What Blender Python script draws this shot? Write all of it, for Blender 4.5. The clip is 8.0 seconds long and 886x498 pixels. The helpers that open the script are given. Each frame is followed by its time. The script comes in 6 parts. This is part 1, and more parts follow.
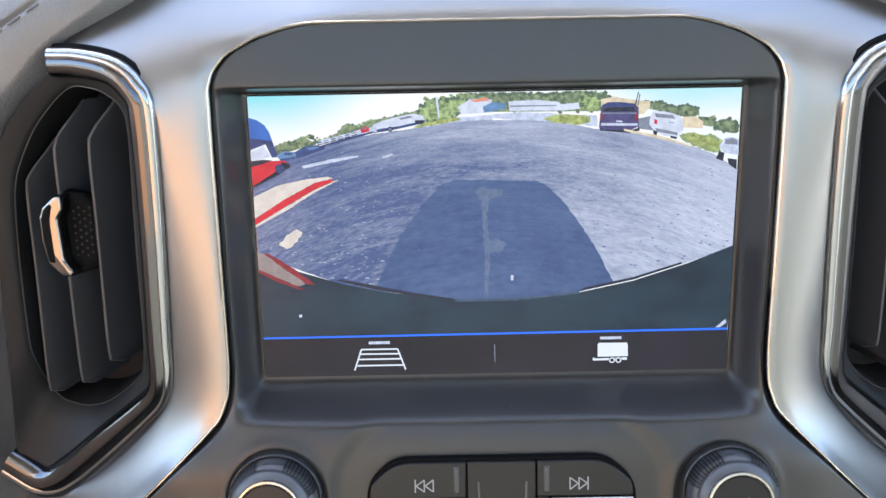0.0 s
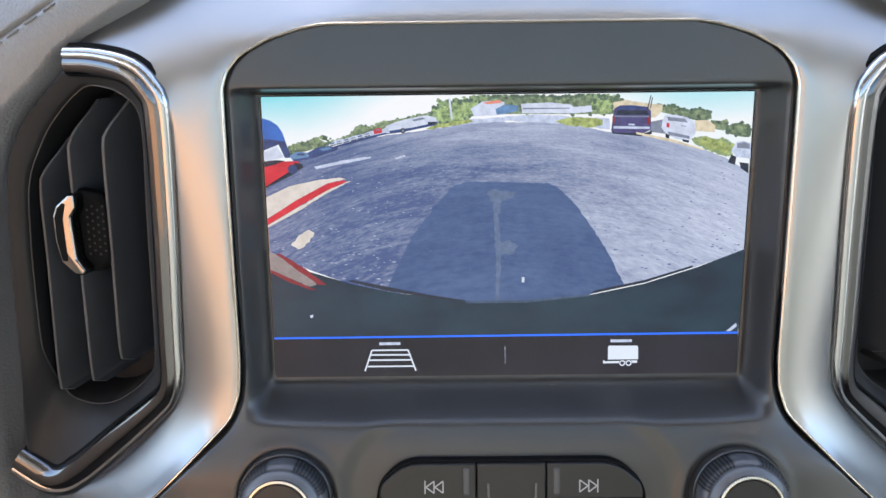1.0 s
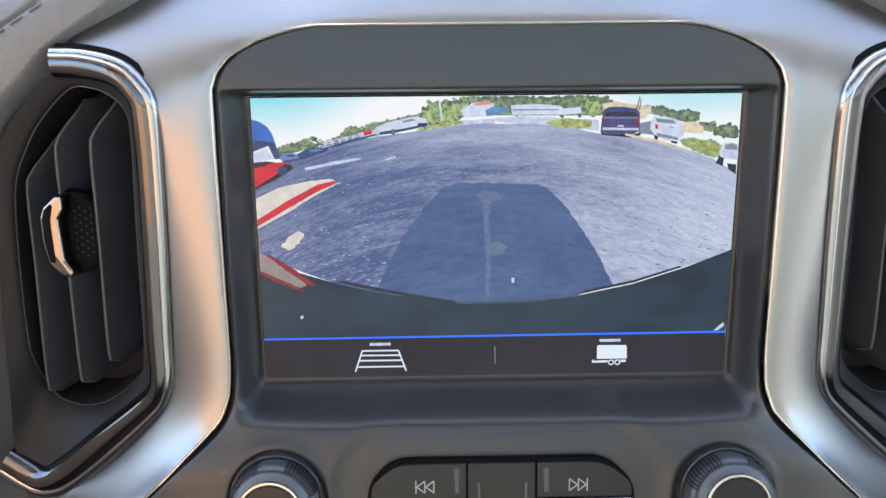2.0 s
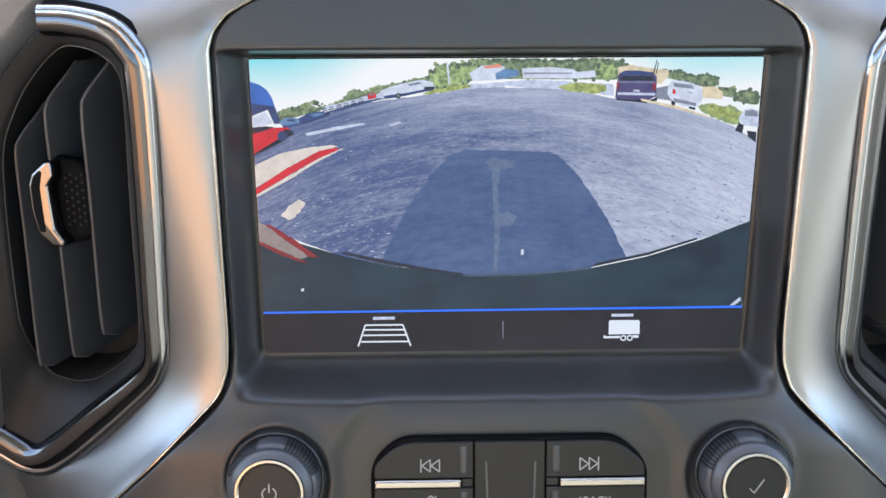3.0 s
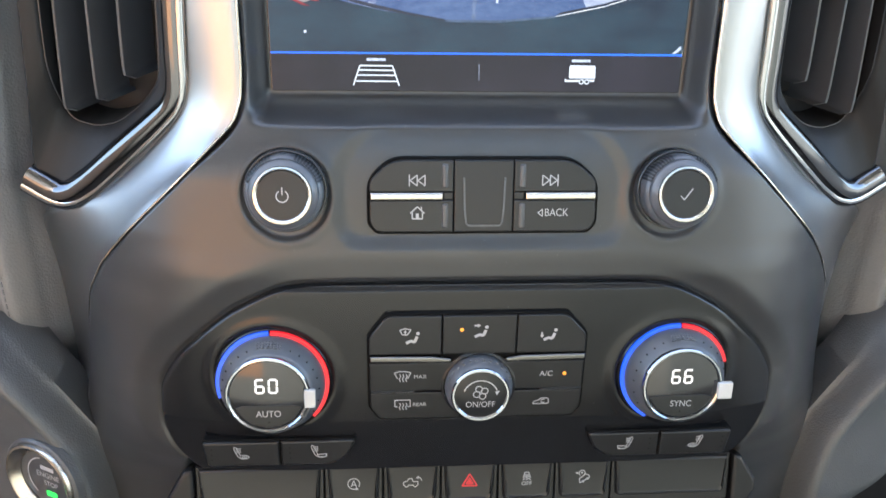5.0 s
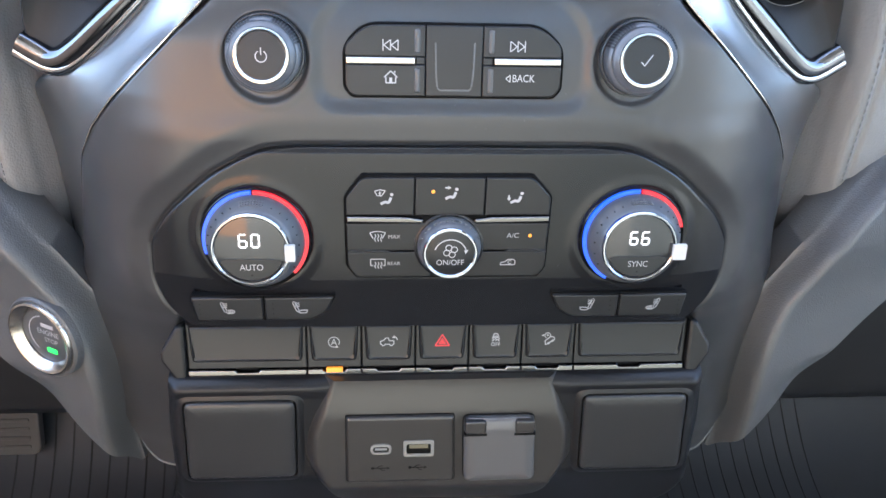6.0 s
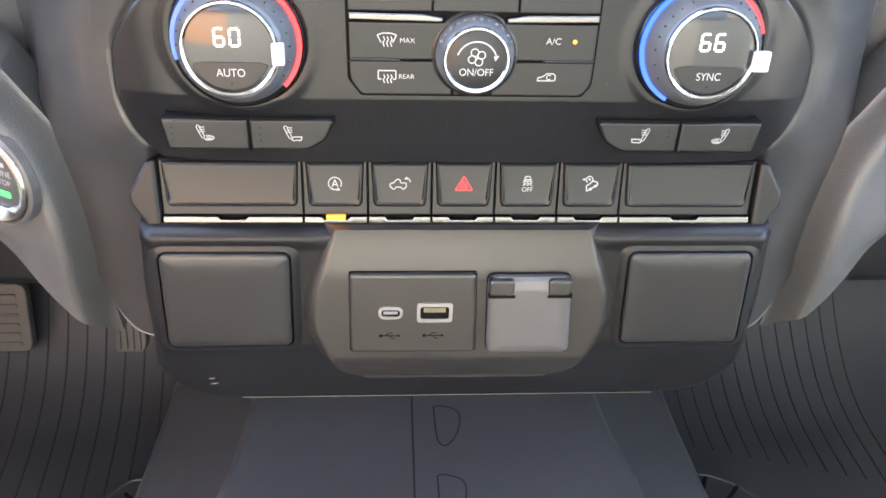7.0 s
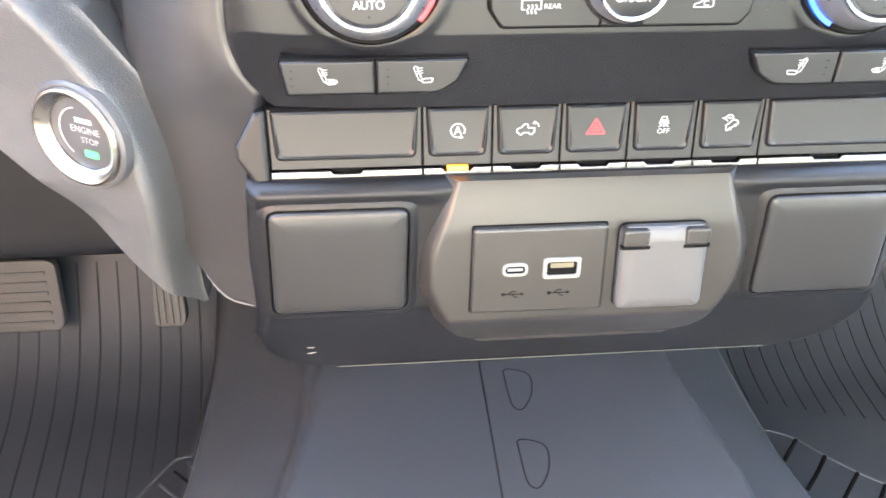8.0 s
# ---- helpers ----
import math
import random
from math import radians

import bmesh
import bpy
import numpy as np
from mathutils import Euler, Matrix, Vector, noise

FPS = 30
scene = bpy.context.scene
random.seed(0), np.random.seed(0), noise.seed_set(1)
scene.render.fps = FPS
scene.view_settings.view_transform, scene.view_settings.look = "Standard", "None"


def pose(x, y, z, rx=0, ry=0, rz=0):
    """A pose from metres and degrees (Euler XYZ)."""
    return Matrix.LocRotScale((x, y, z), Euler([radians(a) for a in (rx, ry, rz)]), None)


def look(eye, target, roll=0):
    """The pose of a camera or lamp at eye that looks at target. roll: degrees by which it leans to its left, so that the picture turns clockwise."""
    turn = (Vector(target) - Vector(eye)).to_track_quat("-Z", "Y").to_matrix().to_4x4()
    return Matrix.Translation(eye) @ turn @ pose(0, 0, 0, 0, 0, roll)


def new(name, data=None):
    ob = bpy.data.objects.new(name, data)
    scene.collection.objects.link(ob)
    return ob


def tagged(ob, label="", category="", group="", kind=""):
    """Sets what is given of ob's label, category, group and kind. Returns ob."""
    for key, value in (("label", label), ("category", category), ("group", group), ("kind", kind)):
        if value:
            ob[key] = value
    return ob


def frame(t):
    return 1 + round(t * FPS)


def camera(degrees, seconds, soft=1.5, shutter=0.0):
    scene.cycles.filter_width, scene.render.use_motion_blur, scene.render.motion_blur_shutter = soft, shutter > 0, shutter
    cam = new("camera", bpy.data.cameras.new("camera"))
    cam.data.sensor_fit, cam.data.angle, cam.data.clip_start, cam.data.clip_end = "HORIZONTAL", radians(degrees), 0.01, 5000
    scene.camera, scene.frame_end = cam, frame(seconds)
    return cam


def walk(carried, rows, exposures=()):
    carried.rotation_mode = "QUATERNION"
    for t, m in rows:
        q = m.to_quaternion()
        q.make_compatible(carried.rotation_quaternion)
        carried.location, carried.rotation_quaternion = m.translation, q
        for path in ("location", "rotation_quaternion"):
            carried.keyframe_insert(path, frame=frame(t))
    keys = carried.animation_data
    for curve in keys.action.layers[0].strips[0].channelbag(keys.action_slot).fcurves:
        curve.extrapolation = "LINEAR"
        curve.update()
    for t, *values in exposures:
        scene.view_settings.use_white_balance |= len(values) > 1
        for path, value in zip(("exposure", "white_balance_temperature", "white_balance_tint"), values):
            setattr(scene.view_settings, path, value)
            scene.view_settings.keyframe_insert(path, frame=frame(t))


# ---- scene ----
cam = camera(57.8, 8.0, shutter=0.12)
PATH = [
    (0, (-0.019, -0.281, 0.684), (-0.02, 1.627, 0.086), -1.1),
    (0.5, (-0.021, -0.284, 0.683), (-0.029, 1.628, 0.095), -0.8),
    (1, (-0.022, -0.282, 0.683), (-0.031, 1.63, 0.097), -0.7),
    (1.5, (-0.021, -0.281, 0.682), (-0.028, 1.635, 0.106), -0.8),
    (1.7, (-0.024, -0.282, 0.687), (-0.002, 1.627, 0.091), -0.6),
    (2.8, (-0.023, -0.275, 0.681), (0.01, 1.625, 0.059), -0.4),
    (3, (-0.027, -0.272, 0.678), (0.007, 1.621, 0.036), -0.2),
    (3.5, (-0.036, -0.269, 0.671), (0.02, 1.613, -0.005), 0.4),
    (4, (-0.044, -0.305, 0.668), (0.047, 1.561, -0.046), 1.1),
    (4.5, (-0.045, -0.33, 0.654), (0.081, 1.509, -0.122), 1.4),
    (5, (-0.042, -0.341, 0.634), (0.11, 1.458, -0.225), 1.6),
    (5.2, (-0.039, -0.344, 0.623), (0.118, 1.436, -0.274), 1.7),
    (6.3, (-0.03, -0.379, 0.614), (0.119, 1.312, -0.444), 2.6),
    (6.5, (-0.029, -0.373, 0.592), (0.113, 1.299, -0.497), 2.7),
    (6.8, (-0.029, -0.353, 0.559), (0.096, 1.293, -0.569), 2.5),
    (7, (-0.031, -0.341, 0.543), (0.092, 1.289, -0.61), 2.4),
    (7.5, (-0.032, -0.332, 0.529), (0.096, 1.264, -0.67), 2.1),
    (8, (-0.09, -0.319, 0.521), (0.07, 1.259, -0.696), 1.3),
]
walk(cam, [(t, look(eye, target, roll)) for t, eye, target, roll in PATH],
     exposures=[(0.0, 3.8, 6650, 6), (0.5, 3.72, 6700, 6), (3.0, 3.65, 6700, 6), (4.0, 3.8, 6600, 5), (4.4, 3.95, 6600, 4), (5.0, 4.35, 6550, 3), (6.3, 4.75, 6050, 6), (6.5, 4.75, 6050, 6), (6.8, 5.15, 6450, 7), (7.2, 5.75, 6850, 7), (7.5, 6.1, 6900, 7), (8.0, 6.45, 6650, 6)])

# ---- world, sun, exposure ----
world = bpy.data.worlds.new("sky")
scene.world = world
world.use_nodes = True
_nt = world.node_tree
_sky = _nt.nodes.new("ShaderNodeTexSky")
_sky.sky_type = "NISHITA"
_sky.sun_disc = False
_sky.air_density, _sky.dust_density, _sky.ozone_density = 0.7, 3.0, 0.5
_sky.sun_elevation = radians(40)
_sky.sun_rotation = radians(-12)
_nt.links.new(_sky.outputs["Color"], _nt.nodes["Background"].inputs["Color"])
_nt.nodes["Background"].inputs["Strength"].default_value = 0.15
_sun = bpy.data.lights.new("sun", "SUN")
_sun.energy, _sun.angle, _sun.color = 4.0, radians(0.5), (1.0, 0.95, 0.87)
new("sun", _sun).matrix_world = look((-0.9, 3.0, 3.83), (0, 0, 1.2))


# ---- materials ----
def material(name, color, rough=0.5, metal=0.0, spec=0.5, vary=0.12, grain=0.0, grain_size=900.0, stain_size=25.0,
             coat=0.0, emit=None, strength=0.0, rough_vary=0.08, cell=False):
    """A procedural surface: colour varied at two scales, fine relief, uneven gloss."""
    m = bpy.data.materials.new(name)
    m.use_nodes = True
    nt = m.node_tree
    b = nt.nodes["Principled BSDF"]
    b.inputs["Metallic"].default_value = metal
    b.inputs["Specular IOR Level"].default_value = spec
    b.inputs["Coat Weight"].default_value = coat
    tc = nt.nodes.new("ShaderNodeTexCoord")
    big = nt.nodes.new("ShaderNodeTexNoise")
    big.inputs["Scale"].default_value, big.inputs["Detail"].default_value = stain_size, 4
    nt.links.new(tc.outputs["Object"], big.inputs["Vector"])
    fine = nt.nodes.new("ShaderNodeTexVoronoi" if cell else "ShaderNodeTexNoise")
    fine.inputs["Scale"].default_value = grain_size
    nt.links.new(tc.outputs["Object"], fine.inputs["Vector"])
    ramp = nt.nodes.new("ShaderNodeMixRGB")
    ramp.inputs["Color1"].default_value = (*[c * (1 - vary) for c in color], 1)
    ramp.inputs["Color2"].default_value = (*[min(1, c * (1 + vary)) for c in color], 1)
    nt.links.new(big.outputs["Fac"], ramp.inputs["Fac"])
    nt.links.new(ramp.outputs["Color"], b.inputs["Base Color"])
    r = nt.nodes.new("ShaderNodeMapRange")
    r.inputs["To Min"].default_value, r.inputs["To Max"].default_value = max(0.02, rough - rough_vary), rough + rough_vary
    nt.links.new(big.outputs["Fac"], r.inputs["Value"])
    nt.links.new(r.outputs["Result"], b.inputs["Roughness"])
    if grain:
        bump = nt.nodes.new("ShaderNodeBump")
        bump.inputs["Strength"].default_value, bump.inputs["Distance"].default_value = grain, 0.16 / grain_size
        nt.links.new(fine.outputs["Distance" if cell else "Fac"], bump.inputs["Height"])
        nt.links.new(bump.outputs["Normal"], b.inputs["Normal"])
    if emit:
        b.inputs["Emission Color"].default_value = (*emit, 1)
        b.inputs["Emission Strength"].default_value = strength
    return m


def s2l(*rgb):
    """Linear colour from 8-bit display values."""
    return tuple(((c / 255 + 0.055) / 1.055) ** 2.4 if c > 10 else c / 3294 for c in rgb)


PLASTIC = material("black_soft_plastic", (0.021, 0.0208, 0.0208), 0.31, spec=0.43, grain=0.25, grain_size=2600, rough_vary=0.03)
PANEL = material("black_grained_plastic", (0.006, 0.006, 0.0065), 0.22, spec=0.29, grain=0.18, grain_size=3000, rough_vary=0.05)
BUTTON = material("black_button_plastic", (0.007, 0.007, 0.0075), 0.305, spec=0.30, grain=0.10, grain_size=3500, rough_vary=0.025)
KNOB = material("grey_knob_rubber", (0.050, 0.052, 0.057), 0.36, grain=0.10, grain_size=2500)
GLOSS = material("gloss_black_face", (0.012, 0.012, 0.013), 0.12, rough_vary=0.03)
RIDGE = material("dark_grey_ridge", (0.03, 0.031, 0.033), 0.36)
GAP = material("dark_gap", (0.003, 0.003, 0.003), 0.7, spec=0.06)
SILVER = material("satin_silver_paint", (0.24, 0.24, 0.242), 0.33, metal=1.0, vary=0.05, rough_vary=0.04, grain=0.02, grain_size=4000)
CHROME = material("chrome", (0.27, 0.285, 0.31), 0.10, metal=1.0, vary=0.02, rough_vary=0.03)
# copy of the bright metal, darkened where the strips would reflect too much light
DIMMED_METAL = material("dimmed_satin_metal", (0.155, 0.15, 0.142), 0.24, metal=1.0, vary=0.03, rough_vary=0.03)
BRIGHT = material("bright_satin_metal", (0.40, 0.375, 0.335), 0.24, metal=1.0, vary=0.03, rough_vary=0.03)
LEATHER = material("black_grained_leather", (0.042, 0.043, 0.044), 0.46, grain=0.7, grain_size=1050, cell=True)
# dash pad leather, its colour lifted for the light that falls on the pads
LIT_PADDING = material("light_lifted_padding", (0.115, 0.113, 0.111), 0.46, grain=0.8, grain_size=800, cell=True)
# chrome with its colour lowered so the tabs reflect less light
TABCHROME = material("dimmed_chrome", (0.19, 0.188, 0.19), 0.16, metal=1.0, vary=0.03)
# chrome coloured dark for the dim cab that the rim's inner slope reflects
CHROME_REFLECTION = material("chrome_dark_reflection", (0.095, 0.097, 0.105), 0.11, metal=1.0, vary=0.03, rough_vary=0.03)
VANE = material("vent_black_plastic", (0.030, 0.030, 0.0315), 0.46, spec=0.22, grain=0.1)
BEZEL = material("vent_frame_plastic", (0.012, 0.0115, 0.0115), 0.52, spec=0.16, grain=0.15, grain_size=2600)
# black plastic darkened below its own colour for the shade low on the dash
SHADED_PLASTIC = material("shade_darkened_plastic", (0.0055, 0.0055, 0.006), 0.38, spec=0.25, grain=0.22, grain_size=2800, rough_vary=0.05)
MAT = material("black_rubber_mat", (0.0135, 0.016, 0.021), 0.46, grain=0.3, grain_size=1200, stain_size=14)
MATGREY = material("grey_rubber_mat", (0.029, 0.032, 0.038), 0.42, grain=0.3, grain_size=1200, stain_size=14)
COVER = material("black_cover_plastic", (0.0135, 0.0133, 0.0133), 0.33, spec=0.38, grain=0.25, grain_size=2600, rough_vary=0.05)
TOE_SHADE = material("toe_shade_black", (0.0065, 0.007, 0.0085), 0.95, spec=0.08, grain=0.6, grain_size=500)
GROOVE = material("dark_rubber_groove", (0.006, 0.0065, 0.0075), 0.6, spec=0.3)
PEDAL = material("worn_pedal_rubber", (0.025, 0.025, 0.0265), 0.6, vary=0.3, grain=0.3, stain_size=60)
WHITE = material("white_print", (0.25, 0.25, 0.258), 0.5, vary=0.05)
STICKER = material("white_sticker", (0.33, 0.325, 0.315), 0.55, vary=0.03)
THREAD = material("grey_thread", (0.11, 0.11, 0.11), 0.8)
CLOTH = material("grey_headliner", (0.50, 0.48, 0.45), 0.9, grain=0.4, grain_size=700)
REFLECT_TAN = material("tan_reflection_wall", (0.113, 0.114, 0.107), 0.6, grain=0.3)
LEFTDOOR = material("brown_reflection_door", (0.52, 0.42, 0.33), 0.6, grain=0.3)
REFLECT_BROWN = material("orange_reflection_wall", (0.265, 0.142, 0.078), 0.6, grain=0.3)
RIGHTDOOR = material("grey_reflection_door", (0.48, 0.50, 0.50), 0.6, grain=0.3)
REFLECT_GREY = material("grey_reflection_wall", (0.066, 0.074, 0.073), 0.6, grain=0.3)
DOOR = material("black_door_trim", (0.035, 0.034, 0.033), 0.6, grain=0.3)
TINT = bpy.data.materials.new("tinted_glass")
TINT.use_nodes = True
_pane = TINT.node_tree.nodes["Principled BSDF"]
_pane.inputs["Base Color"].default_value = (0.46, 0.46, 0.43, 1)
_pane.inputs["Roughness"].default_value, _pane.inputs["Transmission Weight"].default_value, _pane.inputs["IOR"].default_value = 0.02, 1.0, 1.05
GROUND = material("asphalt", (0.20, 0.20, 0.20), 0.85, vary=0.35, grain=0.4, grain_size=40, stain_size=0.8)
USBWHITE = material("usb_white_surround", (0.125, 0.122, 0.112), 0.4)
USBGOLD = material("usb_contacts", (0.08, 0.07, 0.042), 0.4)
PLATE = material("grey_outlet_plastic", (0.0145, 0.0128, 0.0112), 0.31, grain=0.15, grain_size=2500, rough_vary=0.03)
CAP = material("grey_cap_plastic", (0.046, 0.045, 0.045), 0.40, grain=0.1, grain_size=2500)
# red print with a faint glow added to its colour
RED = material("glowing_red_print", (0.30, 0.006, 0.012), 0.5, emit=(0.9, 0.02, 0.04), strength=0.015)
AMBER = material("amber_light", (0.5, 0.2, 0.02), 0.4, emit=(1.0, 0.27, 0.01), strength=0.03)
GREEN = material("green_light", (0.02, 0.4, 0.05), 0.4, emit=(0.05, 0.9, 0.12), strength=0.05)
BLUEARC = material("blue_lit_ring", (0.01, 0.03, 0.2), 0.35, emit=(0.005, 0.085, 0.95), strength=0.068)
REDARC = material("red_lit_ring", (0.2, 0.005, 0.01), 0.35, emit=(0.9, 0.006, 0.016), strength=0.058)
DIGIT = material("lit_digits", (0.5, 0.5, 0.5), 0.3, emit=(1.0, 0.93, 0.85), strength=0.036)

# ---- building helpers: lengths in millimetres, x to the right, y ahead, z up ----
BASE = {}


def thing(name, base, label, category, group="", kind=""):
    """An empty at base that carries the parts of one thing."""
    ob = new(name)
    ob.empty_display_size = 0.01
    ob.location = [c * 0.001 for c in base]
    BASE[ob.name] = base
    return tagged(ob, label, category, group, kind)


def part(name, geo, mat, parent=None, label="", smooth=32):
    """One mesh object from (verts, faces), under a thing or a part."""
    verts, faces = geo
    base = BASE[parent.name] if parent else (0, 0, 0)
    v = (np.asarray(verts, dtype=float) - np.array(base)) * 0.001
    me = bpy.data.meshes.new(name)
    me.from_pydata(v.tolist(), [], [tuple(int(i) for i in f) for f in faces])
    bm = bmesh.new()
    bm.from_mesh(me)
    bmesh.ops.recalc_face_normals(bm, faces=bm.faces)
    bm.to_mesh(me)
    bm.free()
    if smooth:
        me.polygons.foreach_set("use_smooth", [True] * len(me.polygons))
        me.set_sharp_from_angle(angle=radians(smooth))
    me.materials.append(mat)
    ob = new(name, me)
    if parent:
        ob.parent = parent
    BASE[ob.name] = base
    return tagged(ob, label)


def merge(*geos):
    verts, faces, n = [], [], 0
    for v, f in geos:
        verts += [tuple(p) for p in v]
        faces += [tuple(i + n for i in q) for q in f]
        n += len(v)
    return verts, faces


class Frame:
    """A plane to work on: u to the right, v up, w out of the plane towards the seats."""

    def __init__(self, x, y, z, tilt=0.0, yaw=0.0):
        t, a = radians(tilt), radians(yaw)
        turn = np.array([[math.cos(a), -math.sin(a), 0], [math.sin(a), math.cos(a), 0], [0, 0, 1]])
        self.o = np.array([x, y, z], float)
        self.u = turn @ np.array([1.0, 0, 0])
        self.v = turn @ np.array([0, math.sin(t), math.cos(t)])
        self.w = turn @ np.array([0, -math.cos(t), math.sin(t)])

    def at(self, u, v, w=0.0):
        return self.o + u * self.u + v * self.v + w * self.w

    def moved(self, u, v, w=0.0):
        f = Frame(0, 0, 0)
        f.o, f.u, f.v, f.w = self.at(u, v, w), self.u, self.v, self.w
        return f

    def scaled(self, k):
        f = self.moved(0, 0)
        f.u, f.v = self.u * k, self.v * k
        return f


def rounded(poly, r, steps=5):
    """A polygon with its corners rounded: r is one radius or one for each corner."""
    out, n = [], len(poly)
    for i, p in enumerate(poly):
        rad = r[i] if isinstance(r, (list, tuple)) else r
        p, a, b = np.array(p, float), np.array(poly[i - 1], float), np.array(poly[(i + 1) % n], float)
        da, db = a - p, b - p
        la, lb = np.linalg.norm(da), np.linalg.norm(db)
        k = min(rad, 0.48 * la, 0.48 * lb)
        if k < 1e-6:
            out.append(tuple(p))
            continue
        s, e = p + da / la * k, p + db / lb * k
        for j in range(steps + 1):
            t = j / steps
            q = (1 - t) ** 2 * s + 2 * t * (1 - t) * p + t * t * e
            out.append(tuple(q))
    return out


def box2(x0, z0, x1, z1):
    return [(x0, z0), (x1, z0), (x1, z1), (x0, z1)]


def inset(poly, d):
    """A closed polygon moved inwards by d."""
    p = np.array(poly, float)
    area = 0.5 * np.sum(p[:, 0] * np.roll(p[:, 1], -1) - np.roll(p[:, 0], -1) * p[:, 1])
    e = np.roll(p, -1, 0) - p
    e /= np.maximum(np.linalg.norm(e, axis=1, keepdims=True), 1e-9)
    nrm = np.stack([-e[:, 1], e[:, 0]], 1) * (1 if area > 0 else -1)
    m = nrm + np.roll(nrm, 1, 0)
    m /= np.maximum((m * m).sum(1, keepdims=True) / 2, 0.35)
    return [tuple(q) for q in p + m * d]


def skin(rings, cap_first=False, cap_last=False, closed=True):
    """Faces between rings of equal length."""
    n = len(rings[0])
    verts = [tuple(p) for r in rings for p in r]
    faces = []
    for i in range(len(rings) - 1):
        for j in range(n if closed else n - 1):
            k = (j + 1) % n
            faces.append((i * n + j, i * n + k, (i + 1) * n + k, (i + 1) * n + j))
    if cap_first:
        faces.append(tuple(range(n))[::-1])
    if cap_last:
        faces.append(tuple(range((len(rings) - 1) * n, len(rings) * n)))
    return verts, faces


def ring_of(poly, r, d):
    """The polygon moved inwards by d, with its corners rounded to suit."""
    if not r:
        return inset(poly, d) if d else list(poly)
    rad = [max(0.03, q - d) for q in r] if isinstance(r, (list, tuple)) else max(0.03, r - d)
    return rounded(inset(poly, d) if d else poly, rad)


def stepped(fr, poly, r, levels):
    """A closed body from levels of (inset, height)."""
    return skin([[fr.at(u, v, h) for u, v in ring_of(poly, r, d)] for d, h in levels], cap_last=True)


def plate(fr, poly, top, bevel=0.6, back=1.5, r=1.5):
    """A slab with rounded corners and bevelled front edges on a frame."""
    lev = [(0, -back), (0, top - bevel)]
    for t in (0.4, 0.75, 1.0):
        lev.append((bevel * (1 - math.cos(t * math.pi / 2)) + 0.02, top - bevel + bevel * math.sin(t * math.pi / 2)))
    lev.append((bevel + 0.3, top))
    return stepped(fr, poly, r, lev)


def lathe(fr, profile, n=64, cap=True, wobble=None):
    """A turned body: profile of (radius, height out of the frame)."""
    rings = []
    for r, w in profile:
        rings.append([fr.at(r * math.cos(2 * math.pi * i / n), r * math.sin(2 * math.pi * i / n), w) for i in range(n)])
    return skin(rings, cap_last=cap)


def arc_ring(fr, r0, r1, w0, w1, a0, a1, n=40):
    """A raised band along an arc, from angle a0 to a1 in degrees."""
    rings = []
    for i in range(n + 1):
        a = radians(a0 + (a1 - a0) * i / n)
        c, s = math.cos(a), math.sin(a)
        rings.append([fr.at(r0 * c, r0 * s, w0), fr.at(r0 * c, r0 * s, w1), fr.at(r1 * c, r1 * s, w1), fr.at(r1 * c, r1 * s, w0)])
    return skin(rings, True, True)


def strokes(fr, lines, width, h=0.12, closed=False):
    """Printed lines: each a polyline of (u, v)."""
    geos = []
    for line in lines:
        p = np.array(line, float)
        n = len(p)
        d = np.gradient(p, axis=0) if n > 2 else np.repeat([p[1] - p[0]], 2, 0)
        d /= np.maximum(np.linalg.norm(d, axis=1, keepdims=True), 1e-9)
        nn = np.stack([-d[:, 1], d[:, 0]], 1) * width / 2
        rings = []
        for q, m in zip(p, nn):
            rings.append([fr.at(*(q - m), -0.1), fr.at(*(q - m), h), fr.at(*(q + m), h), fr.at(*(q + m), -0.1)])
        geos.append(skin(rings, True, True))
    return merge(*geos)


def segs(fr, lines, width, h=0.12):
    """Like strokes, with each piece of a polyline by itself, for sharp corners."""
    return strokes(fr, [(a, b) for l in lines for a, b in zip(l, l[1:])], width, h)


def fills(fr, polys, h=0.12, low=-0.1):
    """Printed flat shapes."""
    return merge(*[skin([[fr.at(u, v, low) for u, v in p], [fr.at(u, v, h) for u, v in p]], True, True) for p in polys])


def circle(cu, cv, r, n=24, a0=0.0, a1=360.0):
    full = abs(a1 - a0) >= 360
    k = n if full else n + 1
    return [(cu + r * math.cos(radians(a0 + (a1 - a0) * i / n)), cv + r * math.sin(radians(a0 + (a1 - a0) * i / n))) for i in range(k)]


def lettering(fr, text, u, v, size, h=0.12, align="CENTER", wide=1.0):
    """Text on a frame, as a mesh."""
    cu = bpy.data.curves.new("lettering", "FONT")
    cu.body, cu.size, cu.align_x, cu.align_y = text, size, align, "CENTER"
    ob = new("lettering", cu)
    me = bpy.data.meshes.new_from_object(ob.evaluated_get(bpy.context.evaluated_depsgraph_get()))
    bpy.data.objects.remove(ob)
    vs = [fr.at(u + p.co.x * wide, v + p.co.y, h) for p in me.vertices]
    fs = [tuple(p.vertices) for p in me.polygons]
    bpy.data.meshes.remove(me)
    return vs, fs


def tube(points, radii, n=12, squash=1.0, up=(0, -1, 0), cap=True):
    """A bar along points; radii one for each point, squashed along up."""
    p = np.array(points, float)
    d = np.gradient(p, axis=0)
    d /= np.linalg.norm(d, axis=1, keepdims=True)
    rings = []
    for q, t, r in zip(p, d, radii):
        w = np.array(up, float) - np.dot(up, t) * t
        w /= np.linalg.norm(w)
        s = np.cross(t, w)
        rings.append([q + r * (math.cos(2 * math.pi * i / n) * s + squash * math.sin(2 * math.pi * i / n) * w) for i in range(n)])
    return skin(rings, cap, cap)


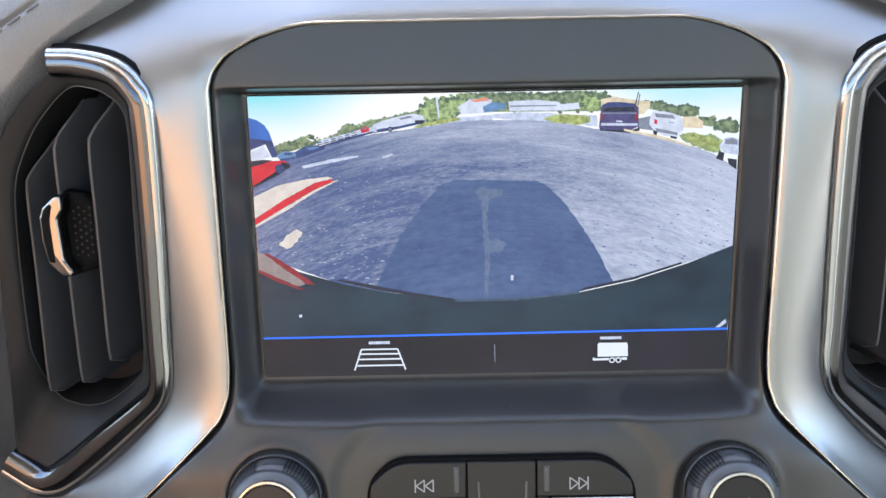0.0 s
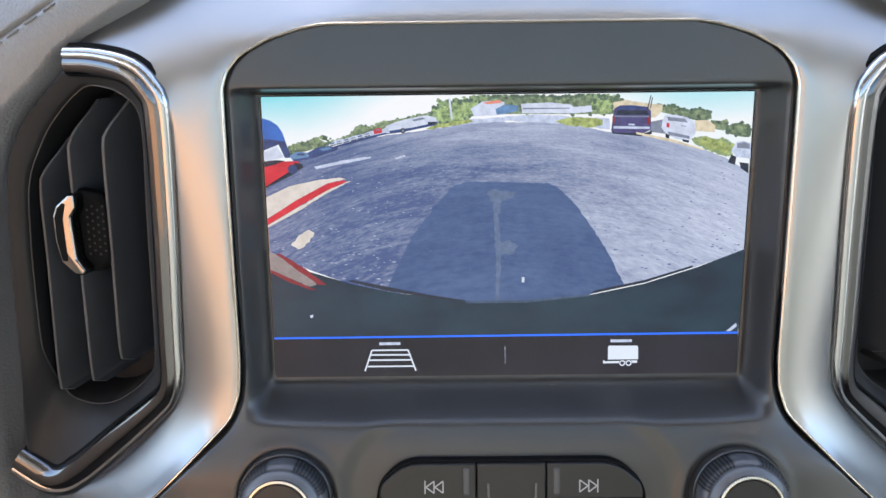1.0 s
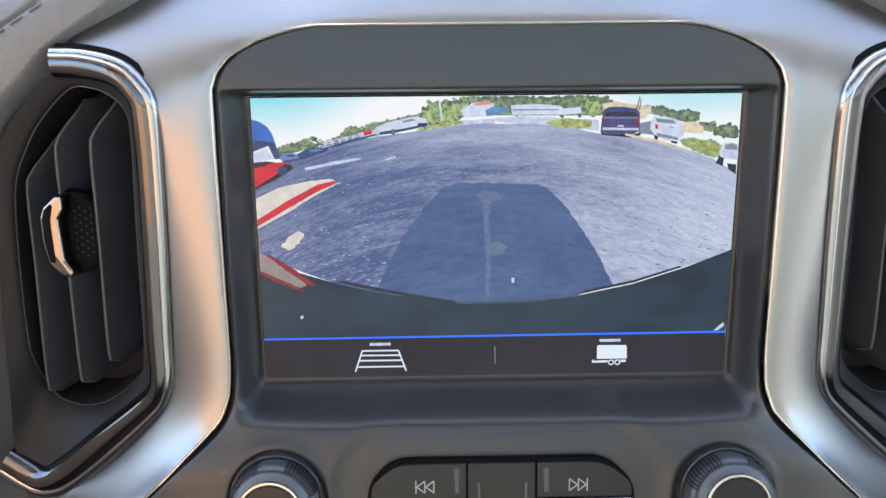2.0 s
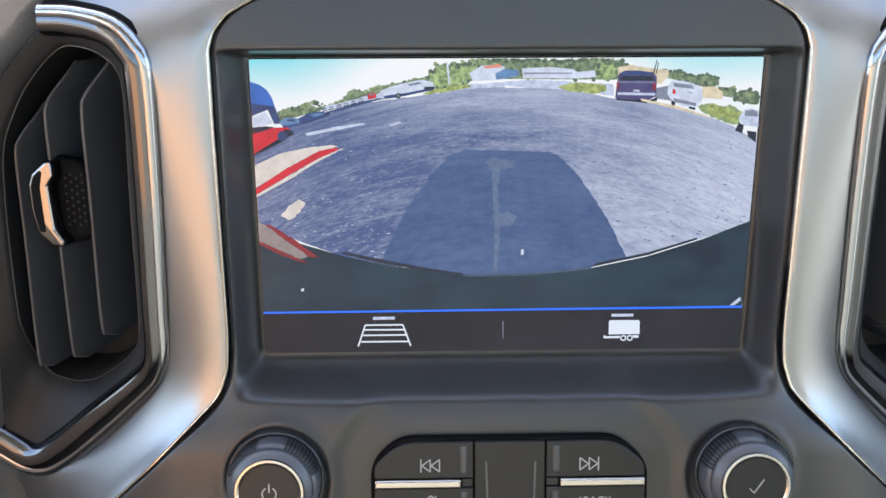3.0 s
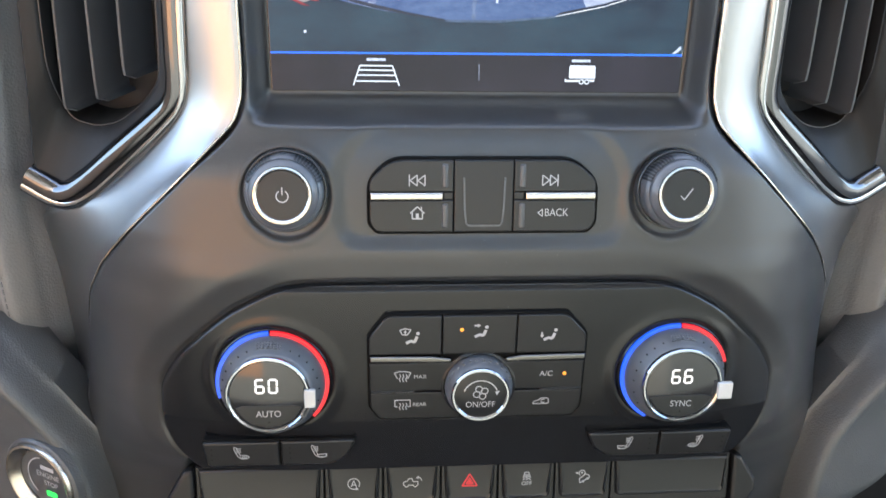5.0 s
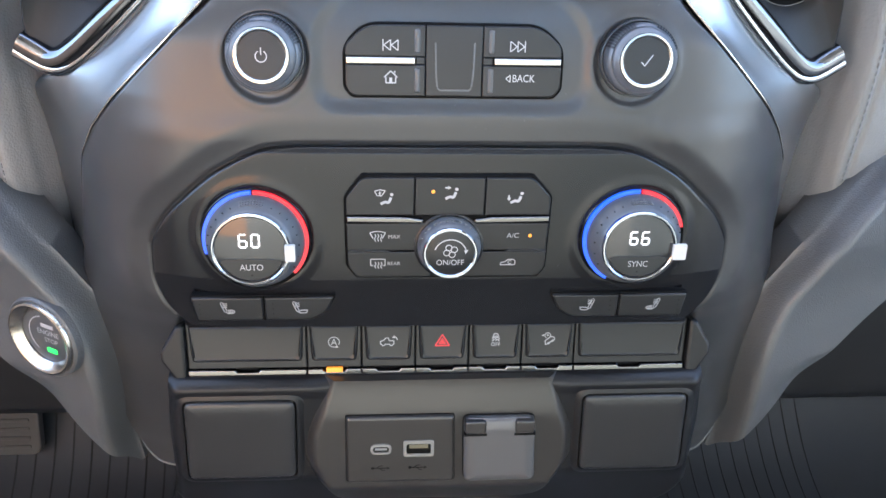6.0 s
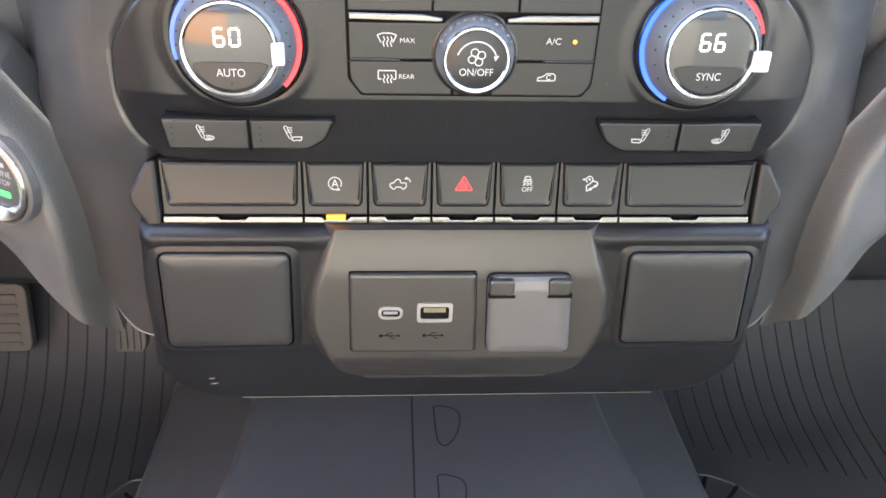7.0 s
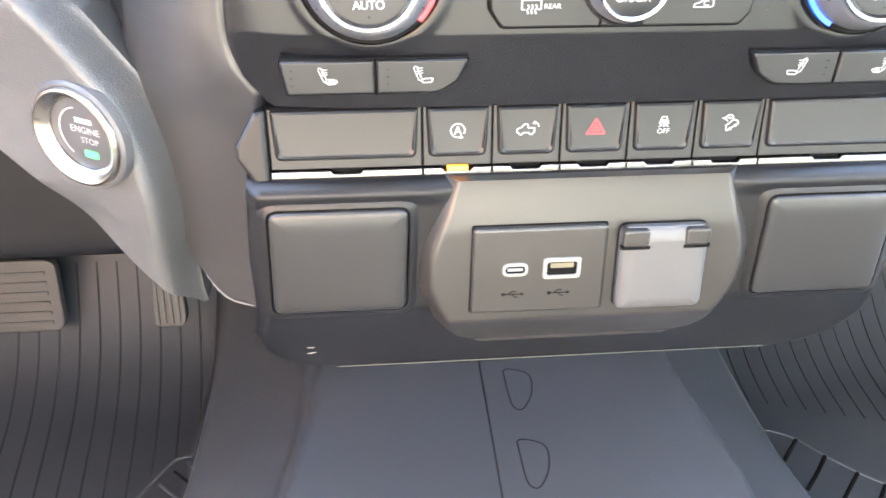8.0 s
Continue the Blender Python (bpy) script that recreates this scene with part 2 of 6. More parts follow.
def smooth_path(points, n):
    """A smooth curve through points, with n places evenly along it."""
    p = np.array(points, float)
    p = np.vstack([2 * p[0] - p[1], p, 2 * p[-1] - p[-2]])
    out = []
    for i in range(1, len(p) - 2):
        for t in np.linspace(0, 1, 12, endpoint=False):
            a, b, c, d = p[i - 1], p[i], p[i + 1], p[i + 2]
            out.append(0.5 * (2 * b + (c - a) * t + (2 * a - 5 * b + 4 * c - d) * t * t + (3 * b - a - 3 * c + d) * t ** 3))
    out.append(p[-2])
    out = np.array(out)
    s = np.r_[0, np.cumsum(np.linalg.norm(np.diff(out, axis=0), axis=1))]
    w = np.linspace(0, s[-1], n)
    return np.stack([np.interp(w, s, out[:, k]) for k in range(3)], 1)


def grid_mesh(P):
    """Faces for an array of places, rows by columns."""
    r, c = P.shape[:2]
    i = np.arange(r * c).reshape(r, c)
    f = np.stack([i[:-1, :-1], i[:-1, 1:], i[1:, 1:], i[1:, :-1]], -1).reshape(-1, 4)
    return P.reshape(-1, 3), f.tolist()


def relief(zs, left, right, depth, nx, skirt=8.0, drop=0.0):
    """A moulded panel: rows of z, its side edges and its depth y as functions, with a rim that turns back."""
    zs = np.asarray(zs, float)
    u = np.linspace(0, 1, nx)
    L, R = left(zs)[:, None], right(zs)[:, None]
    X = L + (R - L) * u[None, :]
    Z = np.repeat(zs[:, None], nx, 1)
    P = np.stack([X, depth(X, Z), Z], -1)
    if skirt:
        P = np.concatenate([P[:, :1] + (0, skirt, 0), P, P[:, -1:] + (0, skirt, 0)], 1)
        P = np.concatenate([P[:1] + (0, skirt, -drop), P, P[-1:] + (0, skirt, 0)], 0)
    return grid_mesh(P)


def curve(*pairs):
    """A piecewise curve through (z, value) pairs in any order, softened by a monotone cubic."""
    p = np.array(sorted(pairs), float)
    x, y = p[:, 0], p[:, 1]
    h = np.diff(x)
    d = np.diff(y) / h
    m = np.r_[d[0], np.where(d[:-1] * d[1:] > 0, 2 * d[:-1] * d[1:] / np.where(d[:-1] + d[1:] == 0, 1, d[:-1] + d[1:]), 0), d[-1]]

    def f(v):
        v = np.clip(np.asarray(v, float), x[0], x[-1])
        i = np.clip(np.searchsorted(x, v) - 1, 0, len(h) - 1)
        t = (v - x[i]) / h[i]
        return ((1 + 2 * t) * (1 - t) ** 2 * y[i] + t * (1 - t) ** 2 * h[i] * m[i]
                + t * t * (3 - 2 * t) * y[i + 1] + t * t * (t - 1) * h[i] * m[i + 1])
    return f


def step(a, b, v):
    t = np.clip((v - a) / (b - a), 0, 1)
    return t * t * (3 - 2 * t)


def from_edge(X, Z, poly):
    """Distance to the edge of a polygon, negative inside."""
    p = np.array(poly, float)
    q = np.roll(p, -1, 0)
    best, inside = np.full(X.shape, 1e9), np.zeros(X.shape, bool)
    for (ax, az), (bx, bz) in zip(p, q):
        ex, ez = bx - ax, bz - az
        t = np.clip(((X - ax) * ex + (Z - az) * ez) / (ex * ex + ez * ez), 0, 1)
        best = np.minimum(best, np.hypot(X - ax - t * ex, Z - az - t * ez))
        cross = (az > Z) != (bz > Z)
        inside ^= cross & (X < ex * (Z - az) / (ez if ez else 1e-9) + ax)
    return np.where(inside, -best, best)
# ---- the cab: floor, walls, roof and the ground outside ----
def slab(x0, y0, z0, x1, y1, z1):
    v = [(x, y, z) for x in (x0, x1) for y in (y0, y1) for z in (z0, z1)]
    return v, [(0, 1, 3, 2), (4, 6, 7, 5), (0, 4, 5, 1), (2, 3, 7, 6), (0, 2, 6, 4), (1, 5, 7, 3)]


ground_x = np.linspace(-1, 1, 25)
gx, gy = np.meshgrid(np.sign(ground_x) * ground_x ** 2 * 900000, np.sign(ground_x) * ground_x ** 2 * 900000)
tagged(part("ground", grid_mesh(np.stack([gx, gy, np.full(gx.shape, -750.0)], -1)), GROUND),
       "sunlit grey asphalt of the parking lot outside", "ground", kind="structure")
tagged(part("ceiling", slab(-860, -750, 1120, 860, -220, 1150), CLOTH), "light grey cloth headliner of the cab", "ceiling", kind="structure")
# unseen rear wall, added in several colours to tint what the dash reflects
for nm, geo, mt, tint in (("added_wall_left", slab(-860, -780, 380, -225, -750, 690), REFLECT_BROWN, "orange-brown"),
                          ("added_wall_middle", merge(slab(-225, -780, 70, 190, -750, 690), slab(-860, -780, 70, -225, -750, 380)), REFLECT_TAN, "tan"),
                          ("added_wall_right", slab(190, -780, 70, 860, -750, 690), REFLECT_GREY, "grey")):
    tagged(part(nm, geo, mt), "plain %s lower rear wall of the cab" % tint, "wall", kind="structure")
tagged(part("wall_rear_top", merge(slab(-860, -780, 690, -480, -750, 1150), slab(480, -780, 690, 860, -750, 1150), slab(-480, -780, 1010, 480, -750, 1150)), CLOTH),
       "light grey upper rear wall of the cab round its window", "wall", kind="structure")
back_glass = tagged(part("window_rear", slab(-480, -767, 690, 480, -763, 1010), TINT), "dark-tinted rear window of the cab", "window", kind="structure")
back_glass.visible_shadow = False
# unseen black base, added so low reflections stay dark
tagged(part("wall_rear_base", slab(-860, -780, -180, 860, -744, 70), DOOR), "unseen plain black base added below the rear wall for dark reflections", "wall", kind="structure")
# unseen door sides, their colours chosen for the reflections on trim and flanks
for sx, nm in ((-1, "wall_left"), (1, "wall_right")):
    a, b = sorted((sx * 860, sx * 890))
    tagged(part(nm, merge(slab(a, -780, -180, b, 900, 560), slab(a, 60, 560, b, 900, 705), slab(a, -780, 1080, b, -220, 1150), slab(a, -780, 560, b, -700, 1080)), LEFTDOOR if sx < 0 else RIGHTDOOR), "plain %s door side of the cab with open windows" % ("brown" if sx < 0 else "grey"), "wall", kind="structure")
tagged(part("wall_front", slab(-860, 760, -180, 860, 790, 690), DOOR), "dark firewall in front of the footwells", "wall", kind="structure")
dash_x, dash_t = np.meshgrid(np.linspace(-855, 855, 40), np.linspace(0, 1, 20))
dash_y = 17 + 743 * dash_t
dash_z = 703 + 10 * np.sin(dash_t * math.pi) - 15 * dash_t - 0.00006 * dash_x ** 2
tagged(part("dash_top", grid_mesh(np.stack([dash_x, dash_y, dash_z], -1)), LEATHER), "black grained dashboard top below the windscreen", "dashboard", kind="structure")

tagged(part("dash_core", slab(-855, 84, 240, 855, 110, 690), PLASTIC), "dark inner structure behind the dashboard panels", "dashboard", kind="structure")

# ---- floor: footwells, toe board and centre tunnel as one moulded sheet ----
tunnel_half = curve((-700, 150), (-20, 150), (110, 132), (300, 124), (700, 114))


def floor_z(X, Y):
    a = np.abs(X + 4)
    half = tunnel_half(Y)
    low = -102 + 260 * step(190, 560, Y) ** 1.5
    top = 74 + 60 * step(150, 700, Y) - 3.0 * (a / 150) ** 2
    d = a - half
    t = 0.30 * step(0, 26, d) + 0.28 * np.clip((d - 22) / 90, 0, 1) + 0.42 * step(110, 138, d)
    return top * (1 - t) + np.minimum(low, top) * t


fx = np.r_[np.linspace(-850, -360, 30), np.linspace(-350, 350, 200), np.linspace(360, 850, 30)]
fy = np.r_[np.linspace(-748, -300, 40), np.linspace(-290, 690, 160)]
FX, FY = np.meshgrid(fx, fy)
tagged(part("floor", grid_mesh(np.stack([FX, FY, floor_z(FX, FY)], -1)), MAT), "dark rubber-covered cab floor with raised centre tunnel", "floor", kind="structure")

# ---- centre stack body ----
HALF = curve((676.3, 62), (675.2, 70), (672, 81), (667, 90.5), (662, 95), (656, 97), (600, 97), (560, 97), (548, 98), (538, 101.5), (516, 124.5),
             (490, 151), (472, 166), (455, 176), (440, 181), (400, 190), (360, 195), (330, 191), (300, 182), (285, 177), (278, 173), (270, 168), (264, 162), (260, 150))
MID = curve((677, -5), (655, -8), (600, -12.5), (550, -17.5), (542, -21.5), (536, -25.5), (528, -28.5), (512, -32.5), (490, -37.5), (475, -41.5), (440, -43.5),
            (405, -45.5), (380, -46))
FLANK = curve((677, -5), (655, -8), (600, -12.5), (550, -17.5), (542, -21.5), (536, -25.5), (528, -28.5), (512, -32.5), (490, -37.5), (475, -41.5), (440, -43.5),
              (405, -45.5), (392, -43), (380, -39.5), (368, -35), (355, -32), (330, -30), (300, -29), (258, -27))
EDGE = curve((677, -5), (600, -12.5), (548, -17), (538, -19), (516, -26), (494, -23), (470, -12), (455, -6), (440, 0), (400, 8), (360, 4), (320, -4), (285, -12), (260, -20))
PW = curve((474.0, 60), (473.8, 70), (473.1, 79), (471.5, 86), (468.5, 93), (464.5, 100.3), (460.0, 107.5), (448, 121.2), (435.5, 133), (420, 141), (404, 142), (390, 139), (378, 131), (376, 129))
plate_z = np.r_[474.0, 473.8, 473.5, 473.1, 472.5, np.linspace(471.5, 440, 14), np.linspace(436, 378, 12)]
PLATE_TOP = [(float(PW(z)), float(z)) for z in plate_z] + [(-float(PW(z)), float(z)) for z in plate_z[::-1]]
DISH = rounded([(-46, 541), (46, 541), (62, 524), (60, 490), (-60, 490), (-62, 524)], 12)


def body_y(X, Z):
    a = np.abs(X) / HALF(Z)
    y = FLANK(Z) + (EDGE(Z) - FLANK(Z)) * np.clip(a, 0, 1) ** 6
    # rolled edge next to the silver trim
    y = y + 2.2 * step(2.2, 0, HALF(Z) - np.abs(X)) * (Z > 380)
    # screen recess
    back = (Z - 600) * 0.0875 + 1.2
    side = step(96.5, 88.0, np.abs(X))
    up = step(656.5, 652.5, Z)
    dn = step(537, 546.5, Z)
    t = side * up * dn
    y = y * (1 - t) + back * t
    # shallow dish round the media buttons, and round the two knobs
    y = y + 1.5 * step(2.5, -5, from_edge(X, Z, DISH)) * (np.abs(X) < 90)
    for cx in (-80.8, 80.8):
        r = np.hypot(X - cx, Z - 511.5)
        y = y + 2.2 * step(18.8, 17.0, r) * 0.5 - 0.4 * np.exp(-((r - 20.0) / 2) ** 2)
    # hollow behind the row of switches
    y = y + 10 * step(136, 131, np.abs(X)) * step(380, 373, Z)
    # groove round the climate plate
    d = from_edge(X, Z, PLATE_TOP)
    y = y + 1.7 * np.exp(-(d / 1.4) ** 2) + 12 * step(-3, -8, d) + 2.6 * step(15, 1.5, d) * step(386, 404, Z)
    return y


stack = thing("centre_stack", (0, 0, 262), "black moulded dashboard centre stack with silver surround", "dashboard")
zs = np.r_[np.linspace(676.3, 655.6, 34), np.linspace(655, 548, 90), np.linspace(547.3, 378, 240), np.linspace(377, 260, 70)]
part("front_panel", relief(zs, lambda z: -HALF(z), HALF, body_y, 340, 14), PLASTIC, stack, smooth=60)

# silver surround: a rounded strip from the panel edge out to the vents and up over the crown
IN_ = [(194, 20, 335), (196, 19, 362), (189, 11, 402), (180, 1, 442), (175, -6.5, 456), (166, -12.5, 472), (151, -22.5, 490), (124.5, -26.5, 516), (101.8, -19.5, 538),
       (98.3, -17.6, 548), (97.4, -16.3, 560), (97.4, -12.8, 600), (97.4, -9, 640), (97.3, -7.4, 656), (95.3, -6.6, 662), (90.8, -6, 667.2),
       (81.2, -5.6, 672.3), (70, -5.2, 675.6), (62, -5, 676.8), (30, -5, 676.8), (0, -5, 676.8)]
OUT_ = [(203, 36, 335), (206, 40, 362), (206, 40, 402), (206, 38, 442), (206, 34, 462), (204, 22, 482), (190, 10, 489), (172, 4, 494.5), (154, 0, 509), (129, -7, 533), (121.5, -8.5, 545), (120, -8.8, 562),
        (116.5, -9.3, 612), (114.8, -9.5, 651), (119, -8.6, 658), (132, -5, 664), (154, 2, 667), (142, 9, 678), (118, 16, 693), (60, 18, 704), (0, 18, 705)]


def silver_strip():
    keys_out = [0, 1, 2, 3, 4, 5, 5.6, 6.2, 7, 8, 9, 10, 11.3, 13, 13.6, 14.2, 14.9, 15.9, 16.9, 18.4, 20]
    kk = np.linspace(0, 20, 220)
    pin = np.stack([np.interp(kk, range(len(IN_)), [p[i] for p in IN_]) for i in range(3)], 1)
    pout = np.stack([np.interp(kk, keys_out, [p[i] for p in OUT_]) for i in range(3)], 1)
    full_in = np.vstack([pin * (-1, 1, 1), (pin[::-1])[1:]])
    full_out = np.vstack([pout * (-1, 1, 1), (pout[::-1])[1:]])
    for _ in range(4):
        full_in[1:-1] = 0.25 * full_in[:-2] + 0.5 * full_in[1:-1] + 0.25 * full_in[2:]
    for _ in range(30):
        full_out[1:-1] = 0.25 * full_out[:-2] + 0.5 * full_out[1:-1] + 0.25 * full_out[2:]
    rows = []
    for t in np.r_[-0.02, np.linspace(0, 1, 15), 1.02]:
        p = full_in * (1 - t) + full_out * t
        tt = min(max(t, 0), 1)
        width = np.linalg.norm(full_out - full_in, axis=1, keepdims=True)
        bulge = np.minimum(width * 0.09, 2.4) * np.clip((50 - width) / 20, 0.3, 1) * (4 * tt * (1 - tt)) ** 0.6
        p = p + bulge * np.array([0, -0.9, 0.25])
        if t < 0 or t > 1:
            p = p + np.array([0, 7.0, 0])
        for _ in range(int(160 * (4 * tt * (1 - tt)) ** 1.5)):
            p[1:-1] = 0.25 * p[:-2] + 0.5 * p[1:-1] + 0.25 * p[2:]
        rows.append(p)
    return grid_mesh(np.array(rows)), full_in


surround_geo, surround_edge = silver_strip()
part("silver_surround", surround_geo, SILVER, stack, "satin silver painted surround", smooth=70)
part("surround_bead", tube(surround_edge + (0, -0.1, 0), [0.55] * len(surround_edge), 8), BRIGHT, stack, "thin bright bead along the surround")

# climate plate


def plate_y(X, Z):
    w = PW(Z)
    y = body_y(X, np.maximum(Z, 379)) * 0 + MID(np.maximum(Z, 380)) + (EDGE(Z) - MID(np.maximum(Z, 380))) * (np.abs(X) / HALF(Z)) ** 6 - 1.0
    y = y + 0.18 * np.maximum(0, 407 - Z)
    y = y + 0.9 * step(1.1, 0, w - np.abs(X)) + 1.6 * step(471.5, 474, Z)
    for cx, cz, r0 in ((-89.5, 430, 25.4), (88.6, 430.5, 25.4)):
        r = np.hypot(X - cx, Z - cz)
        y = y - 0.8 * np.exp(-((r - r0 - 2.0) / 2.6) ** 2) + 1.6 * step(r0, r0 - 1.5, r)
    return y


part("climate_plate", relief(np.r_[474.0, 473.95, 473.8, 473.5, 473.1, 472.6, np.linspace(472.0, 376.2, 148)], lambda z: -PW(z), PW, plate_y, 220, 6), PANEL, stack, smooth=60)

# lower unit under the switches
LW = curve((345.6, 142), (300, 145), (285, 145), (264, 148.5), (256, 150), (245, 149), (236, 146), (229, 140), (224, 131), (221, 119))


def lower_y(X, Z):
    w = LW(Z)
    y = -48.5 + 0.05 * (Z - 320)
    y = y + 0.5 * np.sqrt(np.maximum(0, 283 - Z) ** 2 + 36) - 3 + 0.0 * X
    y = y - 1.5 * step(334, 341, Z) * np.clip((np.abs(X) - 60 + 0.5 * (341 - Z)) / 9, 0, 1) + 6.0 * np.clip((Z - 341) / 4.6, 0, 1) ** 2
    y = y + 5 * step(7, 0, w - np.abs(X)) ** 2
    return y


part("lower_panel", relief(np.linspace(345.6, 221, 140), lambda z: -LW(z), LW, lower_y, 160, 22, 4), SHADED_PLASTIC, stack, smooth=60)
CW = curve((348, 64), (330, 69.5), (309, 75.5), (297, 76), (287, 73), (276, 67.5), (266, 60), (258, 50), (255, 44))


def centre_y(X, Z):
    w = CW(Z)
    y = -54.7 + 0.11 * (Z - 305) + 2.5 * step(322, 346, Z)
    return y + np.maximum(10.0 * np.clip((8.5 - (w - np.abs(X))) / 8.5, 0, 1) ** 1.2, 11.0 * np.clip((279 - Z) / 22, 0, 1) ** 1.2 + 0.12 * np.maximum(0, 277 - Z))


part("outlet_panel", relief(np.linspace(345.8, 255, 110), lambda z: -CW(z), CW, centre_y, 110, 16, 2), PLATE, stack, "grey-brown lower panel", smooth=60)
# ---- controls of the upper panel ----
UP = Frame(-0.5, -33, 512.2, 11.3)


def up(x, z):
    """Place on the upper panel's frame, from x and height."""
    return x, (z - 512) * 1.02


def turning_knob(name, x, label, icon):
    k = thing(name, (x, -33, 509.5), label, "knob", "knobs beside the media buttons")
    fr = Frame(x, -34, 514.0, 13)
    part("collar", lathe(fr, [(17.0, -6), (16.8, 0.8), (16.5, 1.2), (16.1, 1.2), (15.9, 0.2)], 64, False), PLASTIC, k)
    part("grip", lathe(fr, [(15.6, -2), (15.6, 6.1), (15.3, 7.1), (14.7, 7.9), (14.1, 8.3), (14.0, 9.4), (13.6, 10.2), (12.4, 11.2), (11.6, 11.9)], 72), KNOB, k)
    for i in [j for j in range(72) if 3 < j < 15 or 21 < j < 33]:
        a = 2 * math.pi * i / 72
        c, s = math.cos(a), math.sin(a)
        rib = [fr.at(r * c + q * s, r * s - q * c, w) for r, w in ((15.9, 1.2), (15.95, 6.1), (15.7, 7.6), (15.0, 8.5), (14.2, 8.9)) for q in (-0.42, 0.42)]
        part("grip_rib", grid_mesh(np.array(rib).reshape(5, 2, 3)), GROOVE, k)
    part("metal_ring", lathe(fr, [(11.6, 11.0), (11.6, 12.4), (11.3, 12.9), (10.6, 13.0), (10.0, 12.5), (9.9, 12.0)], 72, False), BRIGHT, k, "bright metal ring")
    face = part("face", lathe(fr, [(9.95, 11.8), (9.95, 12.3), (9.7, 12.5)], 64), BUTTON, k)
    f3 = fr.moved(0, 0, 12.55)
    if icon == "power":
        geo = merge(strokes(f3, [circle(0, -0.3, 2.3, 22, 120, 420)], 0.42), segs(f3, [[(0, 0.3), (0, 3.2)]], 0.42))
    else:
        geo = segs(f3, [[(-2.2, -0.6), (-0.7, -2.2), (2.6, 2.4)]], 0.4)
    part("symbol", geo, WHITE, face, "white printed symbol")


turning_knob("rotary_knob", -80.6, "round dark grey rotary power knob with bright ring", "power")
turning_knob("rotary_knob", 81.2, "round dark grey rotary select knob with bright ring", "tick")

media = thing("media_buttons", (0, -33, 496), "black media button block with white symbols and metal bars", "button block")
BLOCK = [(-46.8, 500), (-43.5, 496.2), (45, 496.2), (48.2, 500), (48, 517.5), (38, 526.3), (-37.8, 526.3), (-46.8, 517.5)]
blk = [up(x, z) for x, z in BLOCK]
part("backing", plate(UP, inset(blk, -0.7), 0.9, 0.4, 5, [2, 2, 2, 2, 5, 6, 6, 5]), GAP, media)
part("previous_button", plate(UP, [up(-46.3, 513.1), up(-12, 513.1), up(-12, 526.0), up(-37.6, 526.0), up(-46.3, 517.8)], 2.2, 0.5, 2, [1, 0.4, 0.6, 6, 5]), BUTTON, media)
part("home_button", plate(UP, [up(-43.3, 496.6), up(-12, 496.6), up(-12, 509.8), up(-46.3, 509.8), up(-46.3, 500)], 2.2, 0.5, 2, [3, 0.5, 0.4, 1, 3]), BUTTON, media)
part("centre_pad", plate(UP, [up(-11.6, 496.6), up(12.8, 496.6), up(12.8, 526.0), up(-11.6, 526.0)], 2.2, 0.5, 2, 0.8), BUTTON, media)
part("next_button", plate(UP, [up(13.2, 513.1), up(47.5, 513.1), up(47.5, 517.8), up(37.8, 526.0), up(13.2, 526.0)], 2.2, 0.5, 2, [0.4, 1, 5, 6, 0.6]), BUTTON, media)
part("back_button", plate(UP, [up(13.2, 496.6), up(44.6, 496.6), up(47.7, 500), up(47.7, 509.8), up(13.2, 509.8)], 2.2, 0.5, 2, [0.5, 3, 3, 1, 0.4]), BUTTON, media)
part("upper_strip", plate(UP, [up(-15.9, 509.9), up(-12.1, 509.9), up(-12.1, 513.0), up(-15.9, 513.0)], 1.8, 0.4, 2, 0.3), BUTTON, media)
part("lower_strip", plate(UP, [up(13.2, 509.9), up(17.6, 509.9), up(17.6, 513.0), up(13.2, 513.0)], 1.8, 0.4, 2, 0.3), BUTTON, media)
for x0, x1 in ((-46.2, -16.2), (17.9, 47.6)):
    part("metal_bar", plate(UP, [up(x0, 509.8), up(x1, 509.8), up(x1, 512.9), up(x0, 512.9)], 3.2, 0.9, 2, 0.6), BRIGHT, media, "bright metal bar")
# raised grey bars put in for the highlight on the buttons' inner bevels
for x in (-15.4, 16.6):
    for z0, z1 in ((514.5, 524.6), (498.0, 508.6)):
        part("bevel_highlight", plate(UP, [up(x - 1.4, z0), up(x + 1.4, z0), up(x + 1.4, z1), up(x - 1.4, z1)], 2.7, 1.0, 1, 1.0), RIDGE, media)
for pts in ([(-7.6, 519), (-7.2, 506), (-6.6, 500.6)], [(9.4, 519), (9.0, 506), (8.4, 500.6)], [(-6.5, 500.2), (-5.6, 499.2), (7.4, 499.2), (8.3, 500.2)]):
    part("pad_line", strokes(UP.moved(0, 0, 2.1), [[up(*q) for q in pts]], 0.7, 0.5), KNOB, media)
top = UP.moved(0, 0, 2.2)


def tri(u, v, w, h, s):
    return [(u + s * w, v + h), (u, v), (u + s * w, v - h), (u + s * w, v + h)]


